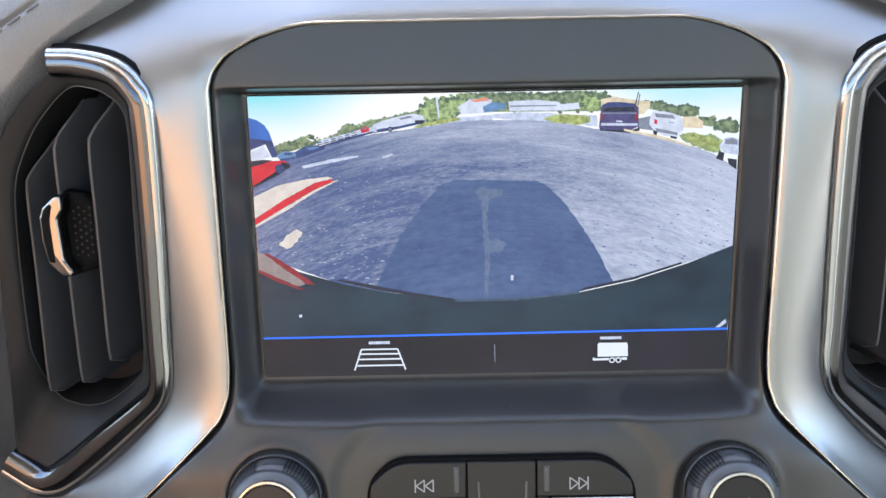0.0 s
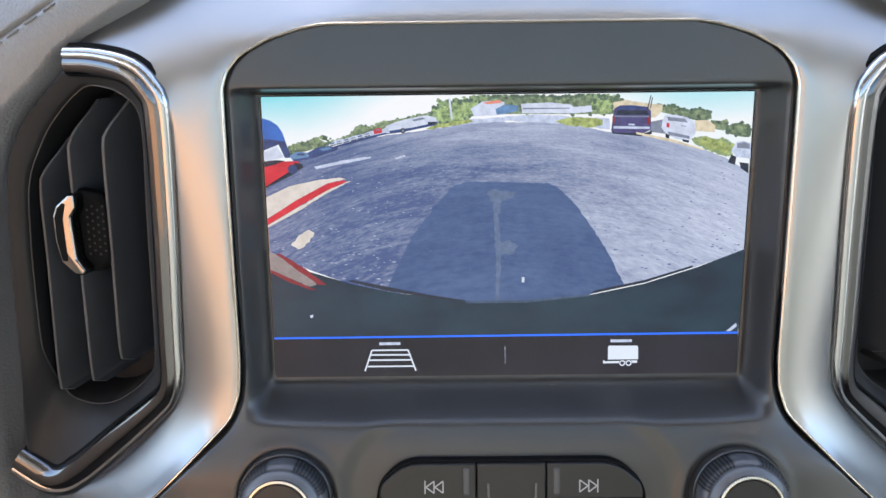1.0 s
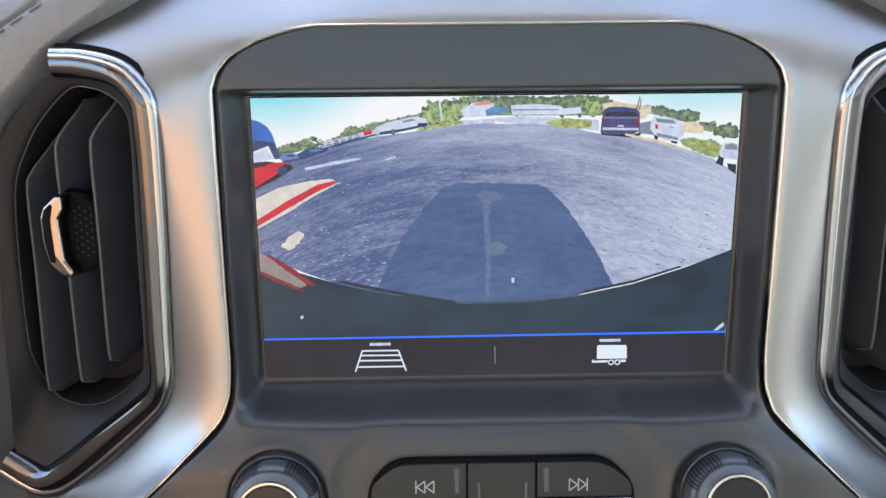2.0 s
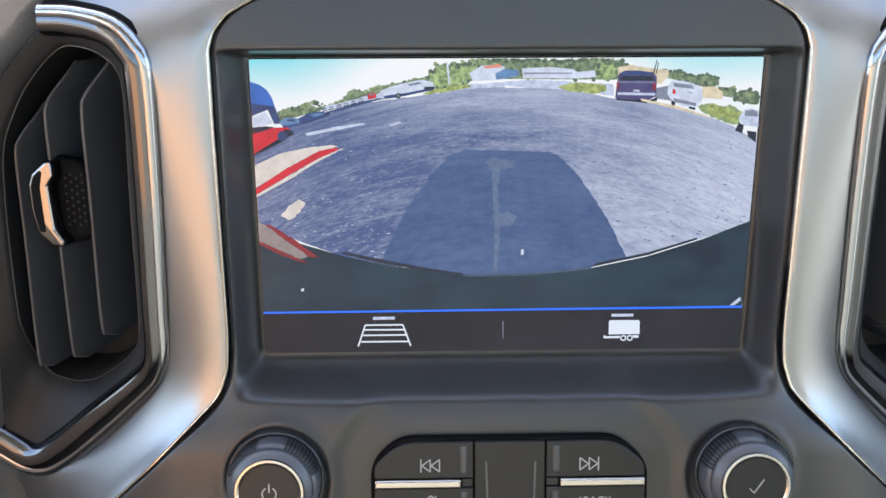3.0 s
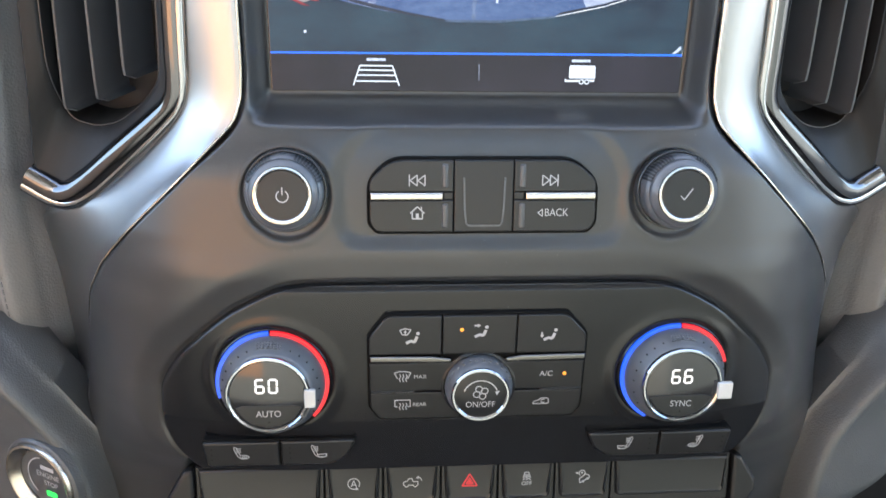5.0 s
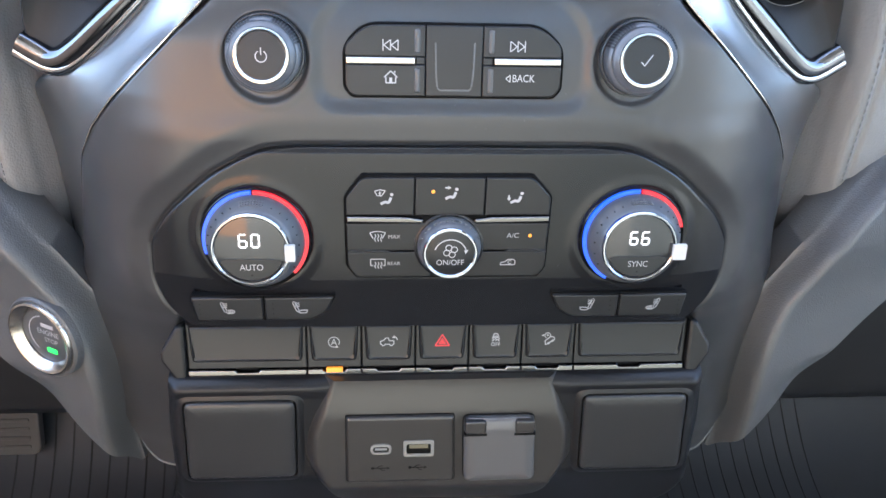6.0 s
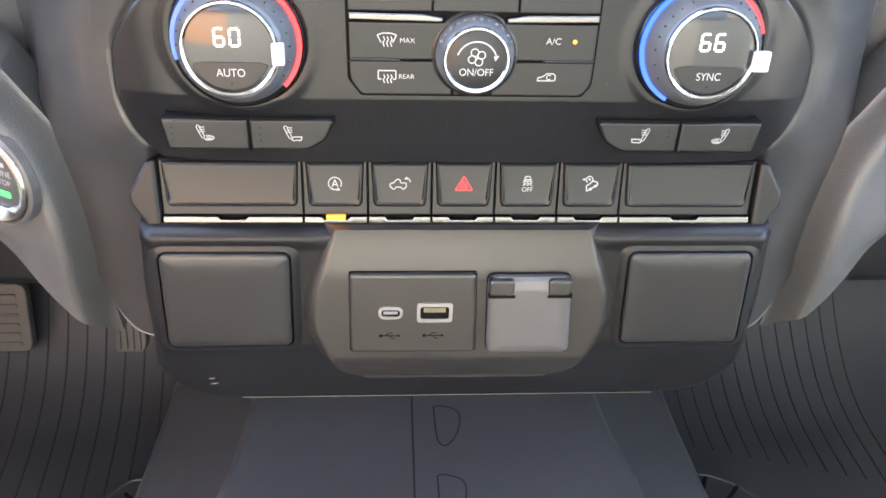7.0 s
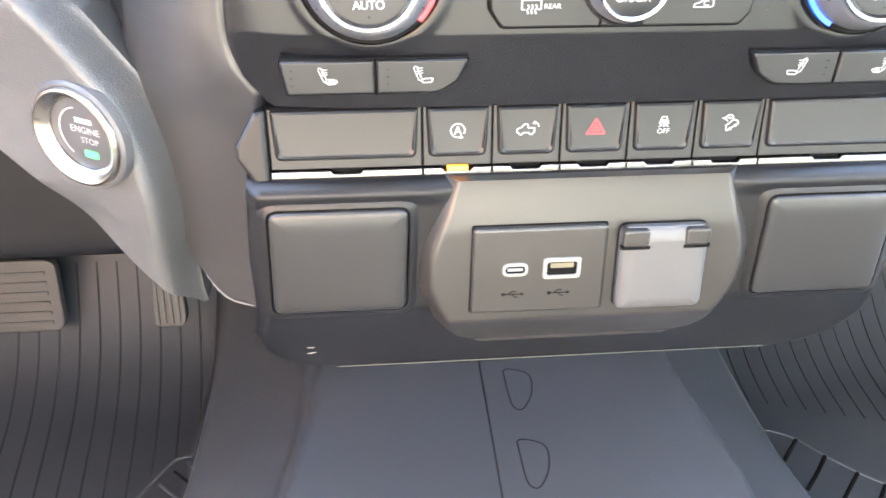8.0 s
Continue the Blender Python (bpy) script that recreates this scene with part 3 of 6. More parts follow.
cu, cv = up(-26.9, 517.8)
part("previous_symbol", segs(top, [[(cu - 3.2, cv + 2.4), (cu - 3.2, cv - 2.4)], tri(cu - 2.9, cv, 2.9, 2.2, 1), tri(cu + 0.3, cv, 2.9, 2.2, 1)], 0.42), WHITE, media, "white printed symbol")
cu, cv = up(28.1, 517.8)
part("next_symbol", segs(top, [[(cu + 3.2, cv + 2.4), (cu + 3.2, cv - 2.4)], tri(cu + 2.9, cv, 2.9, 2.2, -1), tri(cu - 0.3, cv, 2.9, 2.2, -1)], 0.42), WHITE, media, "white printed symbol")
cu, cv = up(-26.8, 504.6)
part("home_symbol", merge(segs(top, [[(cu - 2.9, cv - 0.2), (cu, cv + 2.6), (cu + 2.9, cv - 0.2)], [(cu - 2.1, cv), (cu - 2.1, cv - 2.5), (cu + 2.1, cv - 2.5), (cu + 2.1, cv)],
                                  [(cu + 1.7, cv + 1.6), (cu + 1.7, cv + 2.6)]], 0.5), fills(top, [box2(cu - 0.6, cv - 2.4, cu + 0.6, cv - 0.3)])), WHITE, media, "white printed symbol")
cu, cv = up(24.4, 504.4)
part("back_symbol", merge(segs(top, [tri(cu - 1.0, cv, 1.9, 1.5, 1)], 0.4), lettering(top, "BACK", cu + 1.7, cv, 4.6, align="LEFT", wide=0.85)), WHITE, media, "white printed word BACK")

# ---- climate controls ----
CL = Frame(-0.4, -46.5, 420.6, 2.9)


def cl(x, z):
    return x, z - 420.0


SEVEN = {"6": "afgedc", "0": "abcdef"}


def digit(fr, ch, u, v, h, w, th, slant=0.02):
    """One seven-segment figure."""
    k = h / 2
    ends = {"a": ((0, h), (w, h)), "b": ((w, h), (w, k)), "c": ((w, k), (w, 0)), "d": ((0, 0), (w, 0)), "e": ((0, k), (0, 0)), "f": ((0, h), (0, k)), "g": ((0, k), (w, k))}
    lines = []
    for s in SEVEN[ch]:
        (a, b), (c, d) = ends[s]
        dx, dz = np.sign(c - a) * th * 0.35, np.sign(d - b) * th * 0.35
        lines.append(((u + a + dx + slant * b, v + b + dz), (u + c - dx + slant * d, v + d - dz)))
    return segs(fr, lines, th)


def temperature_dial(x, z, figures, word, blue, red, tag_at, tag_size, label):
    d = thing("temperature_dial", (x, -45, z), label, "dial", "temperature dials")
    fr = Frame(x, -46, z, 7)
    top_ = fr.moved(-0.5, 0.5)
    part("socket", lathe(fr, [(25.6, -3), (25.2, 0.2), (24.7, 0.8), (24.4, 0.2), (24.2, -2)], 72, False), PANEL, d)
    part("cool_arc", arc_ring(fr, 22.5, 24.3, -1, 2.0, *blue), BLUEARC, d, "blue lit arc")
    part("warm_arc", arc_ring(fr, 22.5, 24.3, -1, 2.0, *red), REDARC, d, "red lit arc")
    part("arc_base", lathe(fr, [(24.4, -2), (24.4, 0.6), (21.6, 0.6), (21.6, -2)], 72, False), GAP, d)
    part("grip", lathe(fr, [(22.7, -2), (22.6, 3.0), (22.2, 4.6), (20.9, 7.5), (19.0, 11), (18.1, 12.8), (17.5, 13.2)], 80, True), KNOB, d)
    for i in range(-4, 5):
        for j, (r, w) in enumerate(((21.3, 6.0), (20.75, 7.4), (20.3, 8.8))):
            a = radians(90 + i * 3.4)
            part("grip_dot", plate(fr.moved(r * math.cos(a), r * math.sin(a), w), circle(0, 0, 0.5, 6), 0.5, 0.2, 0.4, 0), KNOB, d)
    for a in (64, 52, 40, 28, 16, 116, 128, 140, 152, 164, 178, 194, 210, 2, -14, -30):
        c, s = math.cos(radians(a)), math.sin(radians(a))
        part("grip_rib", strokes(fr.moved(20.2 * c, 20.2 * s, 8.6), [((-1.0 * c, -1.0 * s), (0.7 * c, 0.7 * s))], 0.55, 0.25), GROOVE, d)
    part("chrome_ring", lathe(top_, [(17.6, 12.4), (17.6, 14.2), (17.2, 14.8), (16.6, 14.9), (16.0, 14.4), (15.9, 13.6)], 80, False), CHROME, d, "chrome ring")
    disp = part("display", lathe(top_, [(16.0, 13.4), (16.0, 14.0), (15.8, 14.1)], 72), GLOSS, d, "gloss black display face")
    f2 = top_.moved(0, 0, 14.12)
    for ch, du in zip(figures, (-4.9, 0.6)):
        part("figure", digit(f2, ch, du, 1.5, 6.1, 3.3, 0.82), DIGIT, disp, "lit temperature figure " + ch)
    key = [(-13.2, -5.2)] + circle(0, 0, 14.8, 24, 202, 338) + [(13.2, -5.2), (10.3, -4.4), (-10.3, -4.4)]
    part("key", plate(f2, key, 0.35, 0.25, 0.2, 0), BUTTON, disp, "black key below the figures")
    part("word", lettering(f2.moved(0, 0, 0.36), word, 0, -8.4, 4.2, wide=0.9), WHITE, disp, "white printed word " + word)
    part("lamp_dot", fills(f2.moved(0, 0, 0.36), [circle(0, -12.2, 0.35, 10)], 0.05), GAP, disp)
    (tu, tv), (tw, th) = tag_at, tag_size
    tg = tagged(part("paper_tag", plate(fr.moved(tu, tv, 14.2), rounded(box2(-tw / 2, -th / 2, tw / 2, th / 2), 0.6), 1.6, 0.2, 0.4, 0), STICKER),
                "small white paper tag stuck on the dial rim", "paper tag", "tags on the dials")


temperature_dial(-89.6, 430.0, "60", "AUTO", (196, 92), (90, -44), (17.0, -0.6), (4.6, 8.0), "round climate dial showing 60 with chrome ring, turned warm")
temperature_dial(88.4, 430.6, "66", "SYNC", (242, 88), (86, 14), (18.4, -1.6), (6.4, 7.6), "round climate dial showing 66 with chrome ring")

bank = thing("climate_buttons", (0, -45, 409), "black climate button block with white symbols and metal strip", "button block")
BK = [(-47.6, 416), (-43, 409.5), (43.8, 409.5), (47.2, 414), (47.4, 451), (38.5, 461.2), (-40, 461.2), (-47.8, 450.5)]
part("backing", plate(CL, inset([cl(*q) for q in BK], -0.7), 0.8, 0.4, 5, 1.5), GAP, bank)


def key(name, pts, rad, top_=2.0):
    return part(name, plate(CL, inset([cl(*q) for q in pts], -0.15), top_, 0.45, 2, rad), BUTTON, bank)


key("defrost_button", [(-47.2, 442.6), (-16.4, 442.6), (-16.4, 460.8), (-39.8, 460.8), (-47.2, 451)], [0.5, 0.5, 0.6, 3, 2])
key("face_vent_button", [(-15.6, 442.6), (16.0, 442.6), (16.0, 460.8), (-15.6, 460.8)], 0.5)
key("foot_vent_button", [(16.8, 442.6), (47.0, 442.6), (47.0, 451.2), (38.3, 460.8), (16.8, 460.8)], [0.5, 0.5, 2, 3, 0.6])
key("front_defrost_button", [(-47.2, 424.2), (-8, 424.2), (-8, 438.2), (-47.2, 438.2)], 0.6)
key("air_conditioning_button", [(8, 424.2), (47.0, 424.2), (47.0, 438.2), (8, 438.2)], 0.6)
key("rear_defrost_button", [(-43, 410), (-8, 410), (-8, 423.2), (-47.2, 423.2), (-47.0, 416)], [2, 0.5, 0.5, 0.6, 2])
key("recirculation_button", [(8, 410), (43.6, 410), (46.9, 414.5), (47.0, 423.2), (8, 423.2)], [0.5, 2, 2, 0.6, 0.5])
key("lower_pad", [(-7, 410), (7, 410), (7, 416), (-7, 416)], 0.4, 1.6)
for s in (-1, 1):
    a = [(s * 47.2, 442.0), (s * 47.2, 439.2), (s * 12, 438.6), (s * 12, 440.4), (s * 20, 441.6)]
    part("metal_strip", plate(CL, [cl(*q) for q in a], 3.0, 0.7, 2, 0.3), DIMMED_METAL, bank, "bright metal strip")
    part("edge_strip", plate(CL, [cl(*q) for q in [(s * 46.9, 424.6), (s * 29, 424.6), (s * 27, 423.6), (s * 46.9, 423.4)]], 2.5, 0.4, 1, 0.2), BUTTON, bank)
fr = Frame(0.1, -46, 427.1, 6)
fan = thing("fan_dial", (0.6, -45, 427), "small round fan dial with chrome ring and symbols", "dial")
part("socket", lathe(fr, [(16.6, -2), (16.6, 2.4), (15.6, 2.9), (15.2, 1)], 64, False), BUTTON, fan)
part("grip", lathe(fr, [(15.0, -2), (15.0, 4.5), (14.7, 5.4), (13.6, 8.0), (12.8, 9.8), (12.4, 10.2)], 72), KNOB, fan)
for i in range(30):
    a = 2 * math.pi * i / 30
    if 0.06 < i / 30 < 0.44:
        c, s = math.cos(a), math.sin(a)
        part("grip_rib", strokes(fr.moved(14.2 * c, 14.2 * s, 6.4), [((-0.6 * c, -0.6 * s), (0.6 * c, 0.6 * s))], 1.0, 0.4), KNOB, fan)
part("chrome_ring", lathe(fr, [(12.6, 9.4), (12.6, 11.2), (12.2, 11.8), (11.5, 11.8), (11.0, 11.2)], 72, False), CHROME, fan, "chrome ring")
face = part("face", lathe(fr, [(11.2, 10.4), (11.2, 11.1), (11.0, 11.2)], 64), BUTTON, fan)
f2 = fr.moved(0, 0, 11.2)
blades = [circle(r * math.cos(radians(a)), 1.2 + r * math.sin(radians(a)), 1.45, 14) for a in (25, 115, 205, 295) for r in (1.9,)]
part("symbol", merge(strokes(f2, [b + b[:1] for b in blades], 0.38), strokes(f2, [circle(0, -0.6, 7.6, 30, 20, 160)], 0.5),
                     fills(f2, [[(6.3, 1.6), (8.3, 1.9), (7.0, -0.2)]]), lettering(f2, "ON/OFF", 0, -4.6, 3.9, wide=0.92)), WHITE, face, "white printed symbol and words ON/OFF")
ct = CL.moved(0, 0, 2.0)


def seat_mark(u, v, s, mirror=1):
    """The seat-shaped air direction mark: a bent bar and a dot."""
    q = [(u - 2.6 * s * mirror, v - 1.9 * s), (u - 0.6 * s * mirror, v - 0.9 * s), (u + 0.8 * s * mirror, v - 1.2 * s), (u + 1.9 * s * mirror, v + 1.2 * s)]
    return merge(strokes(ct, [smooth_path([(a, b, 0) for a, b in q], 14)[:, :2].tolist()], 1.2 * s), fills(ct, [circle(u + 2.2 * s * mirror, v + 2.6 * s, 0.75 * s, 12)]))


def arrow(u, v, du, dv, w):
    l = math.hypot(du, dv)
    ex, ey = du / l, dv / l
    return [(u - ey * w * 0.4, v + ex * w * 0.4), (u + du * 0.5 - ey * w * 0.4, v + dv * 0.5 + ex * w * 0.4), (u + du * 0.5 - ey * w, v + dv * 0.5 + ex * w), (u + du, v + dv),
            (u + du * 0.5 + ey * w, v + dv * 0.5 - ex * w), (u + du * 0.5 + ey * w * 0.4, v + dv * 0.5 - ex * w * 0.4), (u + ey * w * 0.4, v - ex * w * 0.4)]


u, v = cl(-30, 451.2)
part("defrost_symbol", merge(seat_mark(u + 1.2, v - 1.0, 1.05), strokes(ct, [[(u - 4.2, v + 3.4), (u - 2, v + 4.1), (u + 0.6, v + 3.6)], [(u - 4.2, v + 3.4), (u - 3.2, v + 1.2), (u - 1.2, v + 1.0), (u + 0.6, v + 3.6)]], 0.45),
                             fills(ct, [arrow(u - 1.9, v + 1.0, 0, 2.4, 0.7)])), WHITE, bank, "white printed symbol")
u, v = cl(0.2, 453.8)
part("face_vent_symbol", merge(seat_mark(u + 0.6, v - 1.0, 1.05), fills(ct, [arrow(u - 2.4, v + 2.5, 2.8, 0, 0.9)])), WHITE, bank, "white printed symbol")
part("face_vent_lamp", fills(ct, [circle(u - 7.8, v + 0.6, 0.85, 14)], 0.25), AMBER, bank, "lit amber dot")
u, v = cl(30.4, 451.2)
part("foot_vent_symbol", merge(seat_mark(u + 0.6, v - 0.4, 1.05), fills(ct, [arrow(u - 3.1, v + 1.4, 0.2, -2.8, 0.9)])), WHITE, bank, "white printed symbol")
u, v = cl(-33, 431.6)
heat = [[(u + k, v + 1.3), (u + k + 0.5, v + 0.1), (u + k - 0.2, v - 1.1), (u + k + 0.3, v - 2.6)] for k in (-1.3, 0.1, 1.5)]
part("front_defrost_symbol", merge(strokes(ct, [[(u - 3.6, v + 1.9), (u - 1.4, v + 2.6), (u + 1.4, v + 2.6), (u + 3.6, v + 1.9)], [(u - 3.6, v + 1.9), (u - 2.2, v - 1.0)], [(u + 3.6, v + 1.9), (u + 2.2, v - 1.0)]] + heat, 0.42),
                                   lettering(ct, "MAX", u + 4.8, v - 0.2, 2.7, align="LEFT")), WHITE, bank, "white printed symbol and word MAX")
u, v = cl(-33, 417.4)
heat = [[(u + k, v + 0.6), (u + k + 0.5, v - 0.4), (u + k - 0.2, v - 1.5), (u + k + 0.3, v - 2.8)] for k in (-1.3, 0.1, 1.5)]
part("rear_defrost_symbol", merge(segs(ct, [[(u - 2.2, v - 1.2), (u - 3.4, v - 1.2), (u - 3.4, v + 2.2), (u + 3.4, v + 2.2), (u + 3.4, v - 1.2), (u + 2.2, v - 1.2)]], 0.42), strokes(ct, heat, 0.42),
                                  lettering(ct, "REAR", u + 4.4, v - 0.2, 2.6, align="LEFT")), WHITE, bank, "white printed symbol and word REAR")
u, v = cl(30.6, 431.8)
part("air_conditioning_word", lettering(ct, "A/C", u, v, 3.6), WHITE, bank, "white printed letters A/C")
part("air_conditioning_lamp", fills(ct, [circle(u + 8.2, v, 0.85, 14)], 0.25), AMBER, bank, "lit amber dot")
u, v = cl(29.2, 417.2)
part("recirculation_symbol", merge(strokes(ct, [[(u - 3.6, v - 1.0), (u - 3.4, v + 0.2), (u - 1.6, v + 0.6), (u, v + 1.9), (u + 2.6, v + 1.9), (u + 3.4, v + 1.2), (u + 3.4, v - 0.8), (u + 2.4, v - 1.0), (u - 2.4, v - 1.0), (u - 3.6, v - 1.0)]], 0.42),
                                   strokes(ct, [circle(u + 0.9, v + 0.4, 0.9, 14, 40, 320)], 0.35)), WHITE, bank, "white printed symbol")

# seat heating switches on the lower slope of the plate
HT = Frame(0, -46.0, 392.2, 3)


def seat_switch(pts, rad, symbol_x, back_rest, mirror, label):
    s = thing("seat_heater_switch", (symbol_x, -44, 386), label, "switch", "seat heater switches")
    p = [(x, (z - 392.2) * 1.03) for x, z in pts]
    part("backing", plate(HT, inset(p, -0.55), 1.0, 0.3, 3, rad), GAP, s)
    part("key", plate(HT, p, 2.6, 0.9, 1, rad), BUTTON, s)
    h = HT.moved(symbol_x + 1.0, 0.6, 2.6).scaled(0.82)
    k_ = mirror

    def flip(lines):
        return [[(k_ * u_, v_) for u_, v_ in q] for q in lines]
    rest = [(-3.9, 3.4), (-3.3, 4.3), (-2.4, 3.9), (-1.9, 2.2), (-0.4, -1.6), (-0.9, -2.7), (-1.7, -2.3), (-3.0, 0.8), (-3.9, 3.4)]
    heat_ = [[(-2.6, v_), (-1.6, v_ + 0.5), (-0.9, v_ + 0.1), (0.0, v_ + 0.6)] for v_ in (2.9, 1.7, 0.5)]
    part("backrest_symbol", strokes(h, flip([rest] + heat_), 0.4), WHITE, s, "white printed backrest mark")
    if back_rest:
        waves = [[(u_ - 0.4, -0.9), (u_ + 0.3, -1.7), (u_ - 0.3, -2.5), (u_ + 0.3, -3.4)] for u_ in (0.7, 1.7, 2.7)]
        part("cushion_symbol", merge(strokes(h, flip(waves), 0.45), segs(h, flip([[(-0.6, -2.7), (0.2, -3.6), (3.0, -3.4), (4.2, -2.4), (3.4, -1.4)]]), 0.45)), WHITE, s, "white printed seat mark")
    else:
        part("cushion_symbol", segs(h, flip([[(-0.6, -2.7), (0.3, -3.6), (4.1, -3.4), (4.6, -1.6), (0.6, -1.7), (-0.2, -2.4)]]), 0.5), WHITE, s, "white printed seat mark")
    end = min(x for x, z in pts) + 4 if mirror > 0 else max(x for x, z in pts) - 4
    for k in (-2.6, 0.2, 3.0):
        part("lamp_dot", fills(HT.moved(end, k, 2.6), [circle(0, 0, 0.35, 8)], 0.08), GAP, s)


seat_switch([(-121, 385.8), (-89, 385.8), (-89, 398.4), (-123, 398.4)], [1.5, 0.4, 0.4, 1.5], -107, True, 1, "black seat heating switch with white seat symbol")
seat_switch([(-88.2, 385.8), (-65.5, 385.8), (-58.5, 390), (-54.5, 398.4), (-88.2, 398.4)], [0.4, 3, 2, 2, 0.4], -72.5, False, 1, "black seat cushion heating switch with white symbol")
seat_switch([(86.4, 385.8), (86.4, 398.4), (52.4, 398.4), (56.4, 390), (63.6, 385.8)], [0.4, 0.4, 2, 2, 3], 70, False, -1, "black seat cushion heating switch with white symbol")
seat_switch([(119.3, 385.8), (121.3, 398.4), (87.2, 398.4), (87.2, 385.8)], [1.5, 1.5, 0.4, 0.4], 103.5, True, -1, "black seat heating switch with white seat symbol")
# ---- the row of switches ----
RW = Frame(0, -36.5, 356.5, 13)
part("switch_recess", plate(RW, rounded([(-132.5, -15.4), (132.5, -15.4), (132.5, 16.8), (-132.5, 16.8)], 1), -1.2, 0.3, 6, 0), GAP, stack, "dark recess behind the switches")


def row_switch(name, x0, x1, label, symbol=None, lit=False):
    s = thing(name, ((x0 + x1) / 2, -37, 342), label, "switch", "switches in the row")
    a, b = x0 + 0.3, x1 - 0.3
    part("housing", plate(RW, box2(a, -8.8, b, 16.3), 0.4, 0.5, 3, 0.5), BUTTON, s)
    mid = [(a + 4.4, -3.0), (b - 4.4, -3.0), (b - 2.0, 15.4), (a + 2.0, 15.4)]
    rim = [(a + 2.0, -5.0), (b - 2.0, -5.0), (b - 1.0, 16.0), (a + 1.0, 16.0)]
    r1, r2 = [3, 3, 0.8, 0.8], [2.5, 2.5, 0.8, 0.8]
    rings = [[RW.at(u, v, h) for u, v in ring_of(poly, rr, dd)] for poly, rr, dd, h in ((rim, r1, 0, 0.2), (rim, r1, 0.9, 1.9), (rim, r1, 1.6, 2.3), (mid, r2, 0, 1.9), (mid, r2, 0.5, 1.75), (mid, r2, 0.8, 1.7))]
    part("key", skin(rings, cap_last=True), BUTTON, s)
    m = (x0 + x1) / 2
    n = min(5.5, (b - a) / 4)
    strip = [(a, -15.0), (b, -15.0), (b, -9.1), (m + n + 1.2, -9.1), (m + n, -10.5), (m - n, -10.5), (m - n - 1.2, -9.1), (a, -9.1)]
    part("metal_strip", plate(RW, strip, 2.2, 0.5, 3, 0.2), DIMMED_METAL, s, "bright metal strip")
    if lit:
        part("lamp", plate(RW, box2(m - 4.2, -10.9, m + 4.2, -8.4), 2.4, 0.3, 2, 0.3), AMBER, s, "lit amber lamp")
    if symbol:
        geo, mat = symbol(RW.moved(m, 6.2, 1.75).scaled(0.88))
        part("symbol", geo, mat, s, "printed symbol")


def sym_stop(f):
    return merge(strokes(f, [circle(0, 0, 3.2, 30, -30, 290)], 0.5), segs(f, [[(-1.4, -1.7), (0, 2.0), (1.4, -1.7)], [(-0.8, -0.6), (0.8, -0.6)]], 0.5), fills(f, [[(0.8, -3.8), (2.6, -3.4), (1.5, -1.9)]])), WHITE


def sym_tailgate(f):
    return merge(segs(f, [[(-4.8, -1.8), (-4.8, 0.0), (-3.0, 0.6), (-1.6, 2.2), (0.0, 2.2), (0.4, 0.4), (3.2, 0.4), (3.2, -1.8), (2.6, -1.8)], [(-4.8, -1.8), (-4.0, -1.8)], [(-2.2, -1.8), (0.9, -1.8)]], 0.5),
                 strokes(f, [circle(-3.1, -1.9, 0.9, 12, 180, 360), circle(1.7, -1.9, 0.9, 12, 180, 360), circle(3.0, 0.8, 2.2, 12, 0, 80)], 0.5), fills(f, [[(2.2, 2.4), (3.6, 3.9), (3.8, 2.0)]])), WHITE


def sym_hazard(f):
    t = [(-4.2, -3.2), (4.2, -3.2), (0, 3.9), (-4.2, -3.2)]
    k = [(-2.0, -2.0), (2.0, -2.0), (0, 1.5)]
    return merge(segs(f, [t], 0.7), segs(f, [k + k[:1]], 0.5), fills(f, [[(-1.2, -1.5), (1.2, -1.5), (0, 0.6)]])), RED


def sym_traction(f):
    return merge(segs(f, [[(-1.5, 2.4), (-1.1, 4.0), (1.1, 4.0), (1.5, 2.4), (-1.5, 2.4)], [(-1.9, 2.2), (-1.9, 1.5), (1.9, 1.5), (1.9, 2.2)]], 0.5),
                 strokes(f, [[(-2.2, 0.9), (-0.9, 0.2), (-2.2, -0.8)], [(2.4, 0.9), (1.0, 0.2), (2.2, -0.8)], [(-0.4, 0.9), (0.6, 0.1), (-0.2, -0.8)]], 0.6), lettering(f, "OFF", 0, -2.9, 3.4)), WHITE


def sym_hill(f):
    return merge(segs(f, [[(-1.8, -3.6), (3.6, -0.2), (3.2, 1.2), (1.0, 1.8), (-0.6, 0.2), (-2.2, -0.8), (-1.8, -3.6)]], 0.55), strokes(f, [circle(-0.8, 2.5, 1.7, 16, -60, 240)], 0.5),
                 fills(f, [circle(0.0, -2.6, 0.75, 10), circle(2.4, -1.0, 0.75, 10), circle(-0.8, 2.6, 0.6, 8), [(-4.6, 2.6), (-3.0, 3.3), (-3.0, 1.9)]])), WHITE


ROW = [-132, -70.7, -42.3, -14.1, 14.1, 42.4, 70.8, 131.6]
row_switch("blank_switch", ROW[0], ROW[1], "wide blank black switch cover with bright lower edge")
row_switch("auto_stop_switch", ROW[1], ROW[2], "black auto stop switch with lit amber lamp", sym_stop, True)
row_switch("tailgate_switch", ROW[2], ROW[3], "black tailgate switch with white truck symbol", sym_tailgate)
row_switch("hazard_switch", ROW[3], ROW[4], "black hazard light switch with red triangle", sym_hazard)
row_switch("traction_switch", ROW[4], ROW[5], "black traction control switch with white symbol", sym_traction)
row_switch("hill_descent_switch", ROW[5], ROW[6], "black hill descent switch with white symbol", sym_hill)
row_switch("blank_switch", ROW[6], ROW[7], "wide blank black switch cover with bright lower edge")
